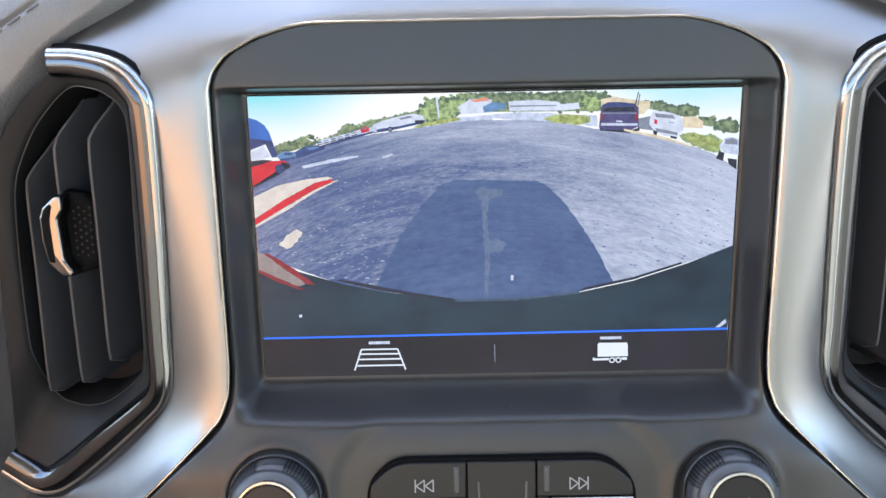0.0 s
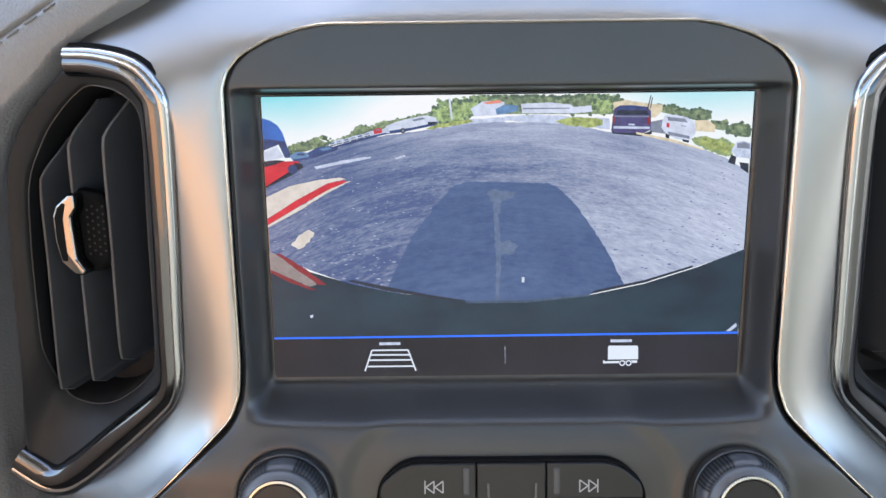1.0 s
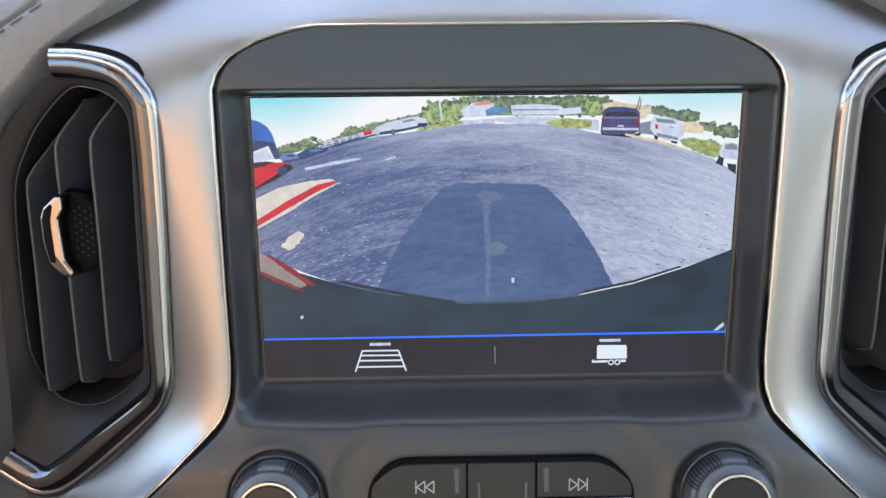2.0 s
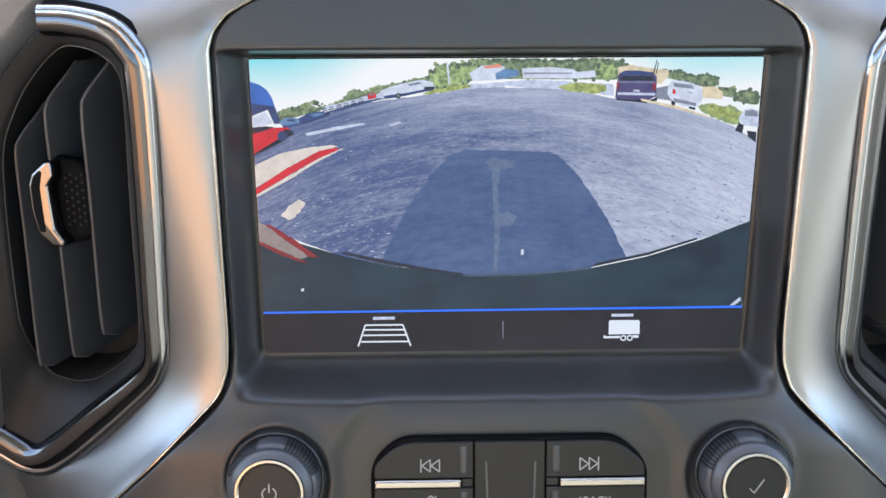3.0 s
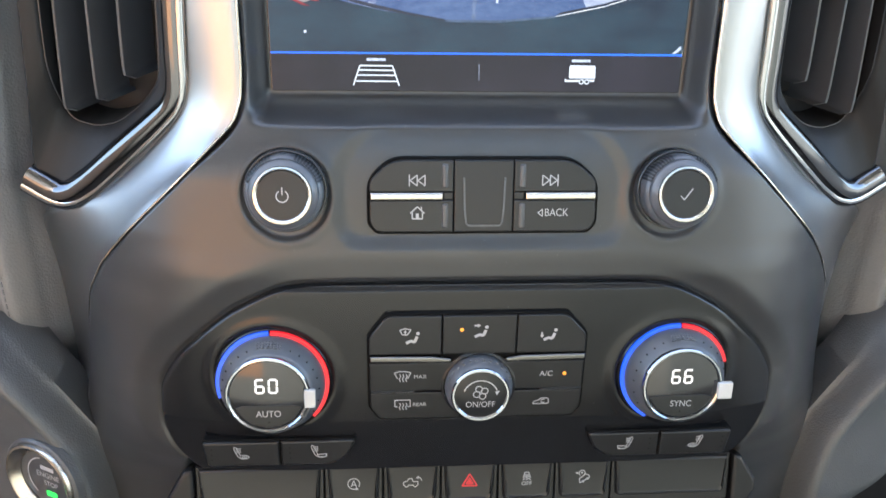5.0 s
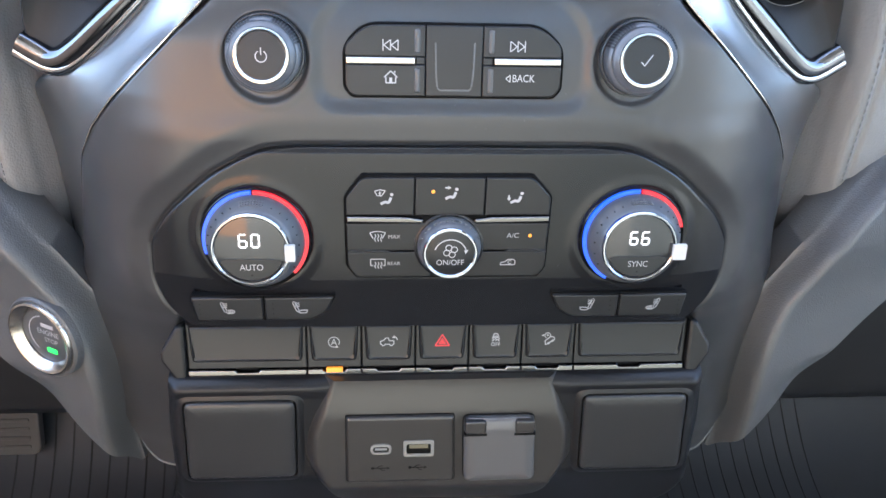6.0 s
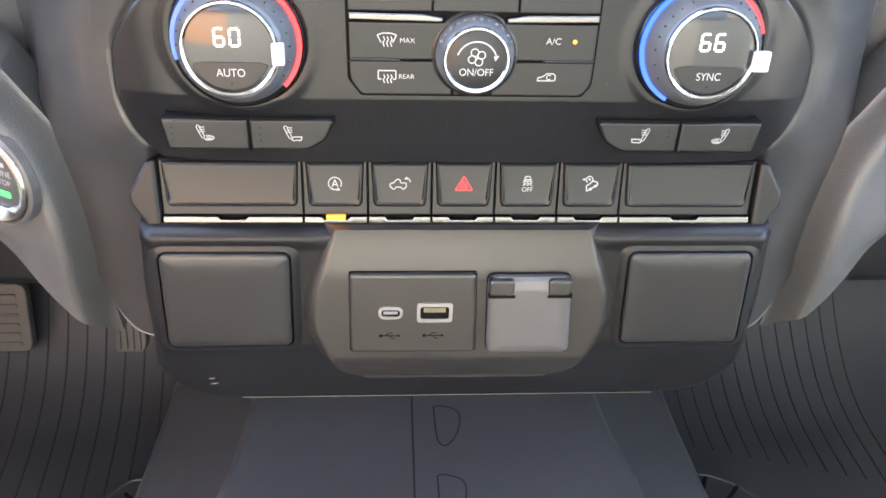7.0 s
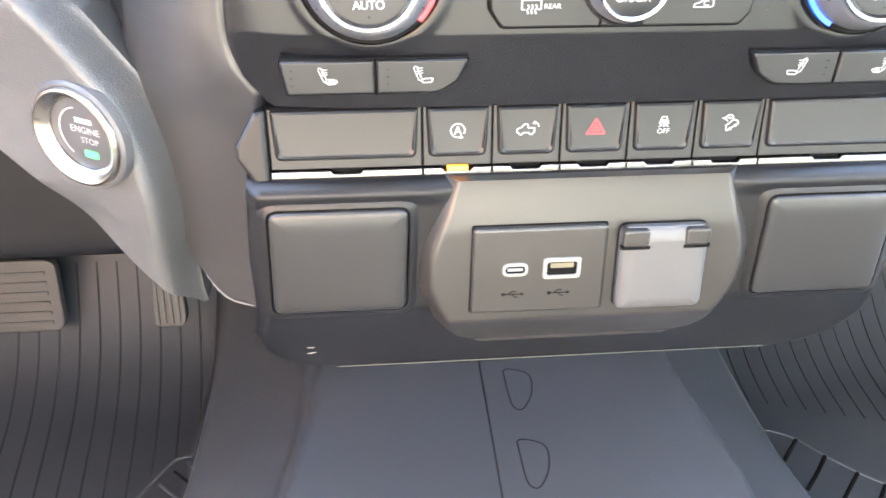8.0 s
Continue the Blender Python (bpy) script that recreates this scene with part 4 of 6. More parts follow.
for s in (-1, 1):
    p = [(s * 132.2, 16.6), (s * 132.2, -15), (s * 137.5, -15), (s * 145, -3), (s * 145, 2), (s * 136.5, 16.0)]
    part("end_cap", plate(RW, p, 3.4, 2.0, 6, 1.2), SHADED_PLASTIC, stack)

# ---- lower outlets and covers ----
LO = Frame(0, -50, 318, 2.9)
OP = Frame(0, -54.9, 303.9, 6.3)
for x0, x1, x2, x3 in ((-134.0, -77.3, -79.0, -136.3), (76.6, 133.0, 136.5, 79.0)):
    c = thing("blank_cover", ((x0 + x1) / 2, -50, 283), "square blank black plastic cover in the lower panel", "cover", "blank covers")
    p = [(x0, 334.4 - 318), (x1, 334.4 - 318), (x2, 283.2 - 318), (x3, 283.2 - 318)]
    part("gap", plate(LO, inset(p, -1.2), -1.3, 0.1, 3, 4.5), GAP, c)
    part("cover_frame", skin([[LO.at(u, v, h) for u, v in ring_of(p, 4, d)] for d, h in ((-5.0, -1.7), (-3.4, -0.6), (-2.0, 0.1), (-1.1, 0.3), (-0.9, 0.1), (-0.85, -1.8))]), SHADED_PLASTIC, c, smooth=50)
    part("cover_face", stepped(LO, p, 4, [(0, -2), (0, 0.8), (0.3, 1.4), (0.9, 1.8), (2.4, 2.2), (5.5, 2.5), (9, 2.6), (9.4, 2.6)]), COVER, c)

usb = thing("usb_outlet", (-22, -53, 281), "grey panel outlet with two white-rimmed charging ports", "outlet")
P_USB = [(-50.8, 324.5 - 302), (6.4, 324.5 - 302), (7.6, 281.5 - 302), (-51.2, 281.5 - 302)]
part("gap", plate(OP, inset(P_USB, -0.4), 0.4, 0.2, 3, 1.5), GAP, usb)
part("face_plate", plate(OP, P_USB, 2.6, 1.6, 2, 2.2), PLATE, usb)
uf = OP.moved(0, 0, 2.6)


def port(cu, cv, w, h, r, inner, tongue_h, lift, nm, mat):
    a, b = rounded(box2(cu - w / 2, cv - h / 2, cu + w / 2, cv + h / 2), r), rounded(box2(cu - inner[0] / 2, cv - inner[1] / 2, cu + inner[0] / 2, cv + inner[1] / 2), r * 0.8)
    rings = [[uf.at(u, v, -0.5) for u, v in a], [uf.at(u, v, 0.7) for u, v in inset(a, 0.2)], [uf.at(u, v, 0.8) for u, v in b], [uf.at(u, v, -0.3) for u, v in b]]
    pt = part(nm, skin(rings), USBWHITE, usb, "white-rimmed charging port")
    part("socket", fills(uf, [b], 0.08, -0.3), GAP, pt)
    part("tongue", fills(uf, [rounded(box2(cu - inner[0] * 0.38, cv + lift - tongue_h / 2, cu + inner[0] * 0.38, cv + lift + tongue_h / 2), 0.3)], 0.35, -0.3), mat, pt, "contact tongue")


port(-32.4, 304.4 - 302, 11.4, 6.8, 3.3, (8.6, 3.8), 1.5, 0, "small_port", THREAD)
port(-12.2, 304.4 - 302, 16.6, 10.6, 1.8, (13.2, 6.8), 2.4, 1.4, "large_port", USBGOLD)
for cu in (-32.6, -12.4):
    v = 291.6 - 302
    part("port_symbol", merge(strokes(uf, [[(cu - 4.4, v), (cu + 4.0, v)], [(cu - 2.4, v), (cu - 0.6, v + 1.5), (cu + 1.2, v + 1.5)], [(cu - 0.6, v), (cu + 0.8, v - 1.5), (cu + 2.2, v - 1.5)]], 0.45),
                              fills(uf, [circle(cu - 4.4, v, 0.9, 10), [(cu + 3.4, v + 0.9), (cu + 4.9, v), (cu + 3.4, v - 0.9)]])), GAP, usb)

cap = thing("power_outlet_cap", (31, -53, 281), "square grey hinged power outlet cap, closed", "outlet cap")
P_CAP = [(11.6, 323.5 - 302), (49.6, 323.5 - 302), (51.8, 282 - 302), (12.8, 282 - 302)]
part("gap", plate(OP, inset(P_CAP, -0.5), 0.6, 0.3, 3, 4), GAP, cap)
part("lid", stepped(OP, P_CAP, 4, [(0, -2), (0, 3.0), (0.8, 4.2), (2.0, 4.8), (4.5, 5.6), (6, 5.8), (6.4, 5.8)]), CAP, cap)
for x0, x1 in ((12.0, 23.4), (38.8, 49.4)):
    h = part("hinge_block", plate(OP, box2(x0, 315.2 - 302, x1, 323.2 - 302), 6.4, 1.0, 2, 1.8), PLATE, cap)
    part("hinge_shadow", fills(OP, [box2(x0 - 0.2, 314.0 - 302, x1 + 0.5, 315.4 - 302)], 6.1, 3), GAP, h)

# scuffs on the lower edge
for pts in ([(-126, 246), (-122.5, 246.6)], [(-127, 239.3), (-122, 240.6)], [(-50, 262), (-47, 265)]):
    pts3 = [(x, float(lower_y(np.array(x), np.array(z))) - 0.15, z) for x, z in pts]
    part("scuff", tube(smooth_path(pts3, 5), [0.12, 0.22, 0.26, 0.2, 0.12], 6), THREAD, stack, "pale scuff mark")
edge_pts = [(x, float(lower_y(np.array(x), np.array(222.0))) + 0.3, 221.4) for x in np.linspace(-113, 113, 30)]
part("lower_lip", tube(np.array(edge_pts), [0.9] * 30, 8), PANEL, stack)
for s in (-1, 1):
    lip_z = np.r_[np.linspace(277, 263, 8), np.linspace(262, 260.2, 8)]
    lip = np.array([(s * float(HALF(z)), float(body_y(np.array([[float(HALF(z))]]), np.array([[z]]))[0, 0]), z - 0.2) for z in lip_z])
    part("column_lip", tube(lip, [0.2, 0.3, 0.4, 0.5] + [0.6] * 10 + [0.5, 0.3], 8), KNOB, stack, "thin pale lower edge")

# ---- air vents ----
RIM = [(-151, -1, 665.5), (-140, -3.5, 665.2), (-128, -7, 662.5), (-121.5, -8.6, 656), (-119.3, -9.2, 648), (-121, -8.8, 610), (-124, -8.2, 566), (-124.8, -8, 552), (-127, -7.2, 543), (-134, -5.2, 534.5), (-163, 2.4, 508.5),
       (-173, 5, 500.5), (-180, 6.6, 496.5), (-188, 8.6, 496), (-201, 12, 502.5)]
# matching corners of the vent's outer frame and of its opening
FRAME_OUT = [(-152, 664), (-138, 664), (-127, 661), (-121, 654), (-121.5, 610), (-124.5, 560), (-127, 545), (-140, 530), (-163, 509), (-180, 498.5), (-190, 498), (-198, 504),
             (-193.5, 540), (-189, 590), (-183.5, 628), (-175, 643), (-162, 655)]
FRAME_IN = [(-147, 657.5), (-137, 656), (-130, 651.5), (-127.3, 645), (-130.5, 605), (-133, 560), (-135, 549), (-146, 537), (-158, 528), (-169, 525.5), (-180, 528), (-183.5, 538),
            (-183.5, 560), (-181, 595), (-177.5, 622), (-166, 641), (-155, 652)]


def vent_y(x):
    return -10 + 0.25 * (abs(x) - 115)


def soft_loop(pts, rounds=3):
    """A closed outline with its corners cut smooth."""
    p = np.array(pts, float)
    for _ in range(rounds):
        q = np.roll(p, -1, 0)
        p = np.stack([0.8 * p + 0.2 * q, 0.2 * p + 0.8 * q], 1).reshape(-1, p.shape[1])
    return p


def air_vent(s, label):
    v = thing("air_vent", (s * 150, 0, 497), label, "air vent", "dashboard air vents")

    def m(pts):
        return [(-s * x, y, z) for x, y, z in pts]
    rim = smooth_path(m(RIM), 90)
    thick = [4.9 - 0.3 * float(step(0, 0.25, i / 89)) + 2.0 * float(step(0.55, 0.8, i / 89)) for i in range(90)]
    run = np.gradient(rim, axis=0)
    side_ = np.stack([run[:, 2], 0 * run[:, 0], -run[:, 0]], 1)
    side_ /= np.linalg.norm(side_, axis=1)[:, None]
    side_ *= np.sign(((np.array([s * 158.0, 0, 590.0]) - rim) * side_).sum(1))[:, None]
    grow = np.array(thick)[:, None]
    part("chrome_rim", tube(rim - side_ * grow * 0.46, [r * 0.54 for r in thick], 20, 1.05), CHROME, v, "chrome rim strip")
    part("rim_slope", tube(rim + side_ * grow * 0.16 + (0, 0.4, 0), [r * 0.92 for r in thick], 18, 0.72), CHROME_REFLECTION, v, "inner slope of the chrome rim, its dark reflection put in the colour")
    part("rim_base", tube(rim + (0, 3.4, 0), [r + 1.1 for r in thick], 12, 0.5), GAP, v)
    a, b = soft_loop(FRAME_OUT), soft_loop(FRAME_IN)

    def ring(t, off, low):
        p = a * (1 - t) + b * t
        return [(-s * x, vent_y(x) + off + low * float(step(556, 528, np.array(z))), z) for x, z in p]
    part("frame_edge", skin([ring(-0.05, 14, 0), ring(-0.02, 2.5, 0), ring(0.0, 1.4, 0), ring(0.08, 1.0, 0)]), BEZEL, v, smooth=60)
    part("frame_face", skin([ring(0.08, 1.0, 0), ring(0.4, 1.6, 2.5), ring(0.8, 2.6, 6.0), ring(0.93, 3.4, 8.0), ring(1.0, 5.2, 9.0)]), BEZEL, v, smooth=60)
    inner = b.mean(0) + (b - b.mean(0)) * 0.97
    deep = [(-s * (x + 3), vent_y(x) + 34.0, z) for x, z in inner]
    part("housing", skin([ring(1.0, 5.2, 9.0), [(p[0], p[1] + 3, p[2]) for p in ring(1.03, 6.0, 8.0)], deep], cap_last=True), BEZEL, v, smooth=50)
    # lighter bead that puts in the highlight along the opening
    lip_ = np.array(ring(1.0, 5.0, 9.0))
    part("opening_highlight", tube(np.vstack([lip_, lip_[:1]]), [0.35] * (len(lip_) + 1), 6), PLASTIC, v, "thin bead added for the highlight round the opening")
    for xt, zt, xb, zb in ((-174.5, 621, -179.6, 533), (-160.2, 635.5, -164.0, 538.5), (-145.8, 637.5, -150.0, 549.5)):
        f0, f1 = vent_y(xt) + 8.5, vent_y(xb) + 8.5
        front = smooth_path([(-s * (xt + 10), f0 + 8, zt + 15), (-s * (xt + 8), f0 + 4, zt + 11), (-s * (xt + 2), f0 + 0.6, zt + 3), (-s * xt, f0, zt - 4), (-s * (xt * 0.6 + xb * 0.4), f0 * 0.6 + f1 * 0.4, zt * 0.6 + zb * 0.4),
                             (-s * (xb - 0.2), f1, zb + 6), (-s * (xb + 0.8), f1 + 1.5, zb + 1), (-s * (xb + 2.5), f1 + 5, zb - 1)], 36)
        t = np.array([0.9 * s, 0.25, 0])
        back = front + np.array([s * -7.0, 22.0, 0])
        rows = np.array([back - t, front - t, front - t * 0.6 - (0, 0.5, 0), front + t * 0.6 - (0, 0.5, 0), front + t, back + t])
        part("vane", grid_mesh(rows), VANE, v, smooth=50)
        # paler grey tube as the highlight down each vane's front
        part("vane_highlight", tube(front - (0, 0.2, 0), [0.42] * len(front), 6), CAP, v)
    # adjusting tab on the middle vanes
    fr_ = Frame(s * 162.0, vent_y(162.0) + 1.5, 602.5, 5, s * 8)

    def side(pts):
        q = [(-s * u, w) for u, w in pts]
        return q if s < 0 else q[::-1]
    block = side([(0, -16.5), (11, -14), (14, -9), (14, 10), (11, 15), (0, 17)])
    part("tab_block", plate(fr_, block, -5.0, 2.5, 10, 3), GAP, v, "dark dotted grip beside the tab")
    tab = side([(-5.4, -2), (-3.6, -10.4), (1.8, -15.2), (5.4, -15.2), (6.4, -13.2), (3.0, -8.8), (2.0, 6.6), (4.3, 9.8), (4.0, 15.6), (1.4, 15.6), (-3.9, 11.2), (-5.6, 7)])
    part("chrome_tab", stepped(fr_, tab, 1.2, [(0, -7), (0, -0.6), (0.35, 0.2), (0.8, 0.7), (1.2, 0.8)]), TABCHROME, v, "chrome adjusting tab")
    rec = side([(-4.0, -2), (-2.6, -9.6), (-0.4, -9.8), (-1.0, 6.2), (0.4, 11.6), (-0.6, 12.2), (-3.0, 10.0), (-4.2, 6.6)])
    part("tab_recess", plate(fr_.moved(0, 0, 0.7), rec, 0.4, 0.2, 0.5, 0.5), GAP, v, "dark hollow in the tab")
    for i in range(4):
        for j in range(7):
            part("tab_dot", plate(fr_.moved(-s * (5.2 + 2.1 * i), -8 + 2.8 * j + (1.4 if i % 2 else 0), -5.0), circle(0, 0, 0.45, 6), 0.12, 0.05, 0.3, 0), GROOVE, v)


air_vent(-1, "black vertical-vane air vent with chrome rim beside the screen")
air_vent(1, "black vertical-vane air vent with chrome rim beside the screen")

# ---- dashboard pads, knee wings and lower panels on both sides ----
PADX = curve((720, 78), (705, 96), (690, 114), (684, 122.5), (677, 134), (669, 146), (662, 153), (655, 161), (642, 175.5), (620, 187), (600, 193), (560, 200), (520, 206), (480, 209), (440, 210), (400, 211), (370, 212))


def pad_y(X, Z):
    d = np.abs(X) - PADX(Z)
    y = 11 + 0.05 * (690 - Z) - 10 * step(0, 12, d) + 14 * step(16, 90, d) + 20 * step(670, 720, Z) ** 2
    y = y + 6 * step(5, 0, d) ** 2 + 24 * step(0, -14, d) + 1.6 * np.exp(-((d - 3.0 - 14.0 - 19.0 * step(570, 660, Z)) / 1.6) ** 2)
    return y


def mirror_geo(geo, s):
    v, f = geo
    v = np.array(v, float)
    v[:, 0] *= -s
    return v, f


for s, nm in ((-1, "left"), (1, "right")):
    pad = thing("dash_pad", (s * 400, 30, 370), "black grained dashboard padding with grey stitching", "dashboard padding", "dash pads")
    d_ = np.concatenate([[-14, -7], np.linspace(0, 44, 45), np.linspace(50, 120, 10), np.linspace(140, 640, 8)])
    zz = np.linspace(720, 370, 120)
    Z, D = np.meshgrid(zz, d_, indexing="ij")
    X = -(PADX(Z) + D)
    part("padding", mirror_geo(grid_mesh(np.stack([X, pad_y(X, Z), Z], -1)), -s * -1 * -1), LIT_PADDING, pad, smooth=60)
    # rows of stitches beside the seam
    zs_ = np.arange(714, 372, -4.2)
    for off_top, off_low in ((33.0, 14.0),):
        for z0 in zs_:
            z1 = z0 - 2.7
            off = off_low + (off_top - off_low) * float(step(570, 660, np.array(z0)))
            a, b = -(PADX(z0) + off), -(PADX(z1) + off)
            ya, yb = float(pad_y(np.array(a), np.array(z0))), float(pad_y(np.array(b), np.array(z1)))
            part("stitch", tube([(s * -a, ya - 0.25, z0), (s * -(a + b) / 2, (ya + yb) / 2 - 0.5, (z0 + z1) / 2), (s * -b, yb - 0.25, z1)], [0.35, 0.45, 0.35], 6), THREAD, pad)

WIN = curve((470, 268), (440, 236), (417, 213), (400, 201), (384, 191), (369, 182), (345, 176), (320, 174.5), (290, 176.5), (262, 177.5), (250, 177))
WOUT = curve((470, 640), (420, 640), (400, 440), (370, 310), (345, 262), (328, 241), (305, 220), (285, 202), (266, 187), (250, 179))


def wing_y(X, Z):
    d = np.abs(X) - WIN(Z)
    y = -20 - 8 * np.exp(-((Z - 325) / 45) ** 2) + 18 * step(17, 0, d) ** 1.6 + 0.42 * np.maximum(0, d - 10) + 26 * step(400, 470, Z) + 12 * step(300, 262, Z) * 0
    y = y + 10 * step(330, 300, Z) * step(20, 60, d)
    return y


for s, nm in ((-1, "left"), (1, "right")):
    w = thing("knee_wing", (s * 190, 0, 262), "dark grained knee bolster beside the centre stack", "knee bolster", "knee bolsters")
    zz = np.r_[np.linspace(470, 310, 70), np.linspace(309, 250, 50)]
    t = np.concatenate([np.linspace(0, 0.12, 20), np.linspace(0.14, 1, 40)])
    Z, T = np.meshgrid(zz, t, indexing="ij")
    X = -(WIN(Z) + (WOUT(Z) - WIN(Z)) * T)
    Y = wing_y(X, Z)
    P = np.stack([X, Y, Z], -1)
    P = np.concatenate([P[:, :1] + (0, 25, 0), P], 1)
    P = np.concatenate([P, P[-1:] + (0, 30, 3)], 0)
    part("bolster", mirror_geo(grid_mesh(P), -s), LEATHER, w, smooth=60)
    lowx = np.linspace(-700, -195, 40)
    lz = np.linspace(420, 236, 24)
    LZ, LX = np.meshgrid(lz, lowx, indexing="ij")
    LY = 44 + 0.0 * LX + 30 * step(246, 236, LZ)
    part("lower_cover", mirror_geo(grid_mesh(np.stack([LX, LY, LZ], -1)), -s), SHADED_PLASTIC, w, smooth=60)

# ---- engine start button ----
start = thing("engine_start_button", (-214, -20, 351), "round engine start button with chrome ring and green lamp", "button")
sf = Frame(-209.8, -18.0, 355, 4, -28)
part("bezel", lathe(sf, [(24.2, -3), (23.8, 1.2), (22.8, 2.2), (21.9, 2.2), (21.7, 0)], 64, False), LEATHER, start)
part("chrome_ring", lathe(sf, [(21.7, 0), (21.7, 3.0), (21.2, 4.0), (20.2, 4.3), (18.8, 3.8), (15.6, 0.2), (15.4, -1.4)], 72, False), BRIGHT, start, "chrome ring")
sface = part("face", lathe(sf, [(15.6, -1.6), (15.5, -1.0), (15.2, -0.9)], 64), RIDGE, start, "black button face")
f2 = sf.moved(0, 0, -0.85).scaled(0.93)
part("words", merge(strokes(f2, [circle(0, 0, 12.5, 30, 100, 235)], 0.6), lettering(f2, "ENGINE", 2.0, 2.2, 4.6), lettering(f2, "STOP", 3.6, -2.8, 4.2), fills(f2, [box2(-2.6, 5.6, 6.6, 8.0)])), WHITE, sface, "white printed words ENGINE STOP")
part("lamp", fills(f2, [rounded(box2(-0.5, -10.8, 7.0, -7.6), 0.8)], 0.2), GREEN, sface, "lit green lamp")

# ---- pedals ----
brake = thing("brake_pedal", (-465, 330, -45), "worn grey rubber brake pedal", "pedal")
bf = Frame(-470, 318, -8, 18)
part("pad", plate(bf, rounded(box2(-66, -38, 64, 38), 12), 5, 2, 6, 0), PEDAL, brake)
for k in range(6):
    part("tread", plate(bf, box2(-56, -30 + 10.5 * k, 54, -26 + 10.5 * k), 6.5, 0.8, 1, 1.5), PEDAL, brake)
part("arm", tube([(-470, 326, 0), (-470, 370, 90), (-470, 420, 240)], [9, 9, 9], 10), GAP, brake)
gas = thing("accelerator_pedal", (-290, 290, -20), "black ribbed accelerator pedal", "pedal")
gf = Frame(-290, 283, 25, 20)
part("pad", plate(gf, rounded([(-16, -40), (12, -40), (15, -30), (10, 44), (-11, 44)], 6), 5, 2, 6, 0), PEDAL, gas)
for k in range(4):
    part("tread", plate(gf, box2(-12.5 + 6.4 * k, -36, -9.6 + 6.4 * k, 38), 7, 0.8, 1, 1), PEDAL, gas)
part("arm", tube([(-290, 292, 50), (-290, 340, 130), (-290, 420, 240)], [8, 8, 8], 10), GAP, gas)

# ---- floor mats ----
def groove(pts, r, parent, nm="groove"):
    p = smooth_path(pts, 40)
    p[:, 2] = floor_z(p[:, 0], p[:, 1]) + 5.2
    return part(nm, tube(p, [r] * 40, 6, 0.25, (0, 0, 1)), GROOVE, parent)


def mat_sheet(x0, x1, y0, y1, nx, ny, ribs):
    X, Y = np.meshgrid(np.linspace(x0, x1, nx), np.linspace(y0, y1, ny))
    Z = floor_z(X, Y) + 5 + ribs(X, Y)
    return grid_mesh(np.stack([X, Y, Z], -1))


# near-black sheets that put the shade under the dash into the colour
for nm, sx in (("toe_board_left", -1), ("toe_board_right", 1)):
    a, b = sorted((sx * 262, sx * 840))
    tagged(part(nm, mat_sheet(a, b, 372, 680, 60, 50, lambda X, Y: -1.5 + 0 * X), TOE_SHADE, smooth=60), "toe board above the floor mat, blackened for the shade there", "floor", kind="structure")
tm = thing("tunnel_mat", (0, 40, 75), "grey-black moulded rubber mat over the centre tunnel", "floor mat")
part("sheet", mat_sheet(-262, 262, -420, 640, 150, 140, lambda X, Y: 2.0 * np.exp(-((np.abs(X - 8) - 140 + 0.06 * Y) / 7.0) ** 2) * (X > 0)), MATGREY, tm, smooth=60)
groove([(-16, -300, 0), (-16.5, 0, 0), (-17, 200, 0), (-17, 500, 0)], 0.7, tm, "seam")
for y0 in (9, 76, -55):
    groove([(0, y0 + 24, 0), (1, y0 - 2, 0), (3, y0 - 12, 0), (9, y0 - 14, 0), (17, y0 - 2, 0), (20, y0 + 14, 0), (16, y0 + 22, 0), (4, y0 + 26, 0), (0, y0 + 24, 0)], 0.6, tm, "cut_line")
ml = thing("driver_floor_mat", (-400, 200, -100), "black ribbed rubber floor mat in the driver footwell", "floor mat")
part("sheet", mat_sheet(-640, -262, -300, 378, 80, 100, lambda X, Y: 2.5 + 0 * X), MAT, ml, smooth=60)
for k in range(17):
    x = -279 - 20.3 * k
    p = smooth_path([(x + 24, 60, 0), (x + 16, 150, 0), (x + 7, 240, 0), (x, 320, 0), (x - 10, 420, 0), (x - 20, 540, 0)], 60)
    p[:, 2] = floor_z(p[:, 0], p[:, 1]) + 7.4
    p = p[(p[:, 1] > (182, 172, 150, 130, 100, 0)[min(k, 5)]) & (p[:, 0] < -264) & (p[:, 1] < 376)]
    part("rib_groove", tube(p, [1.2] * len(p), 6, 0.4, (0, 0, 1)), GROOVE, ml)


def floor_bar(parent, nm, pts, r, mat, lift=8.0, n=16):
    """A moulded bar or groove that follows the floor."""
    q = smooth_path([(x, y, 0) for x, y in pts], n)
    q[:, 2] = floor_z(q[:, 0], q[:, 1]) + lift
    part(nm, tube(q, [r] * n, 6, 0.5, (0, 0, 1)), mat, parent)


floor_bar(ml, "rim", [(-264, 177), (-284, 174), (-297, 158), (-309, 139), (-330, 100)], 1.6, MATGREY)
for pts, mt in (([(-285, 160), (-266, 143)], GAP), ([(-274, 170), (-266, 158)], MATGREY), ([(-296, 147), (-272, 126)], MATGREY), ([(-303, 132), (-276, 106)], GAP)):
    floor_bar(ml, "tread", pts + [(pts[1][0] + 1, pts[1][1] - 1)], 1.6, mt)
mr = thing("passenger_floor_mat", (400, 200, -100), "black rubber floor mat with deep treads in the passenger footwell", "floor mat")
part("sheet", mat_sheet(262, 640, -300, 378, 80, 100, lambda X, Y: 2.5 + 0 * X), MAT, mr, smooth=60)
floor_bar(mr, "rim", [(264, 171), (285, 167), (307, 155), (326, 134), (348, 113), (367, 98), (420, 50)], 1.3, MATGREY, 7.6, 40)
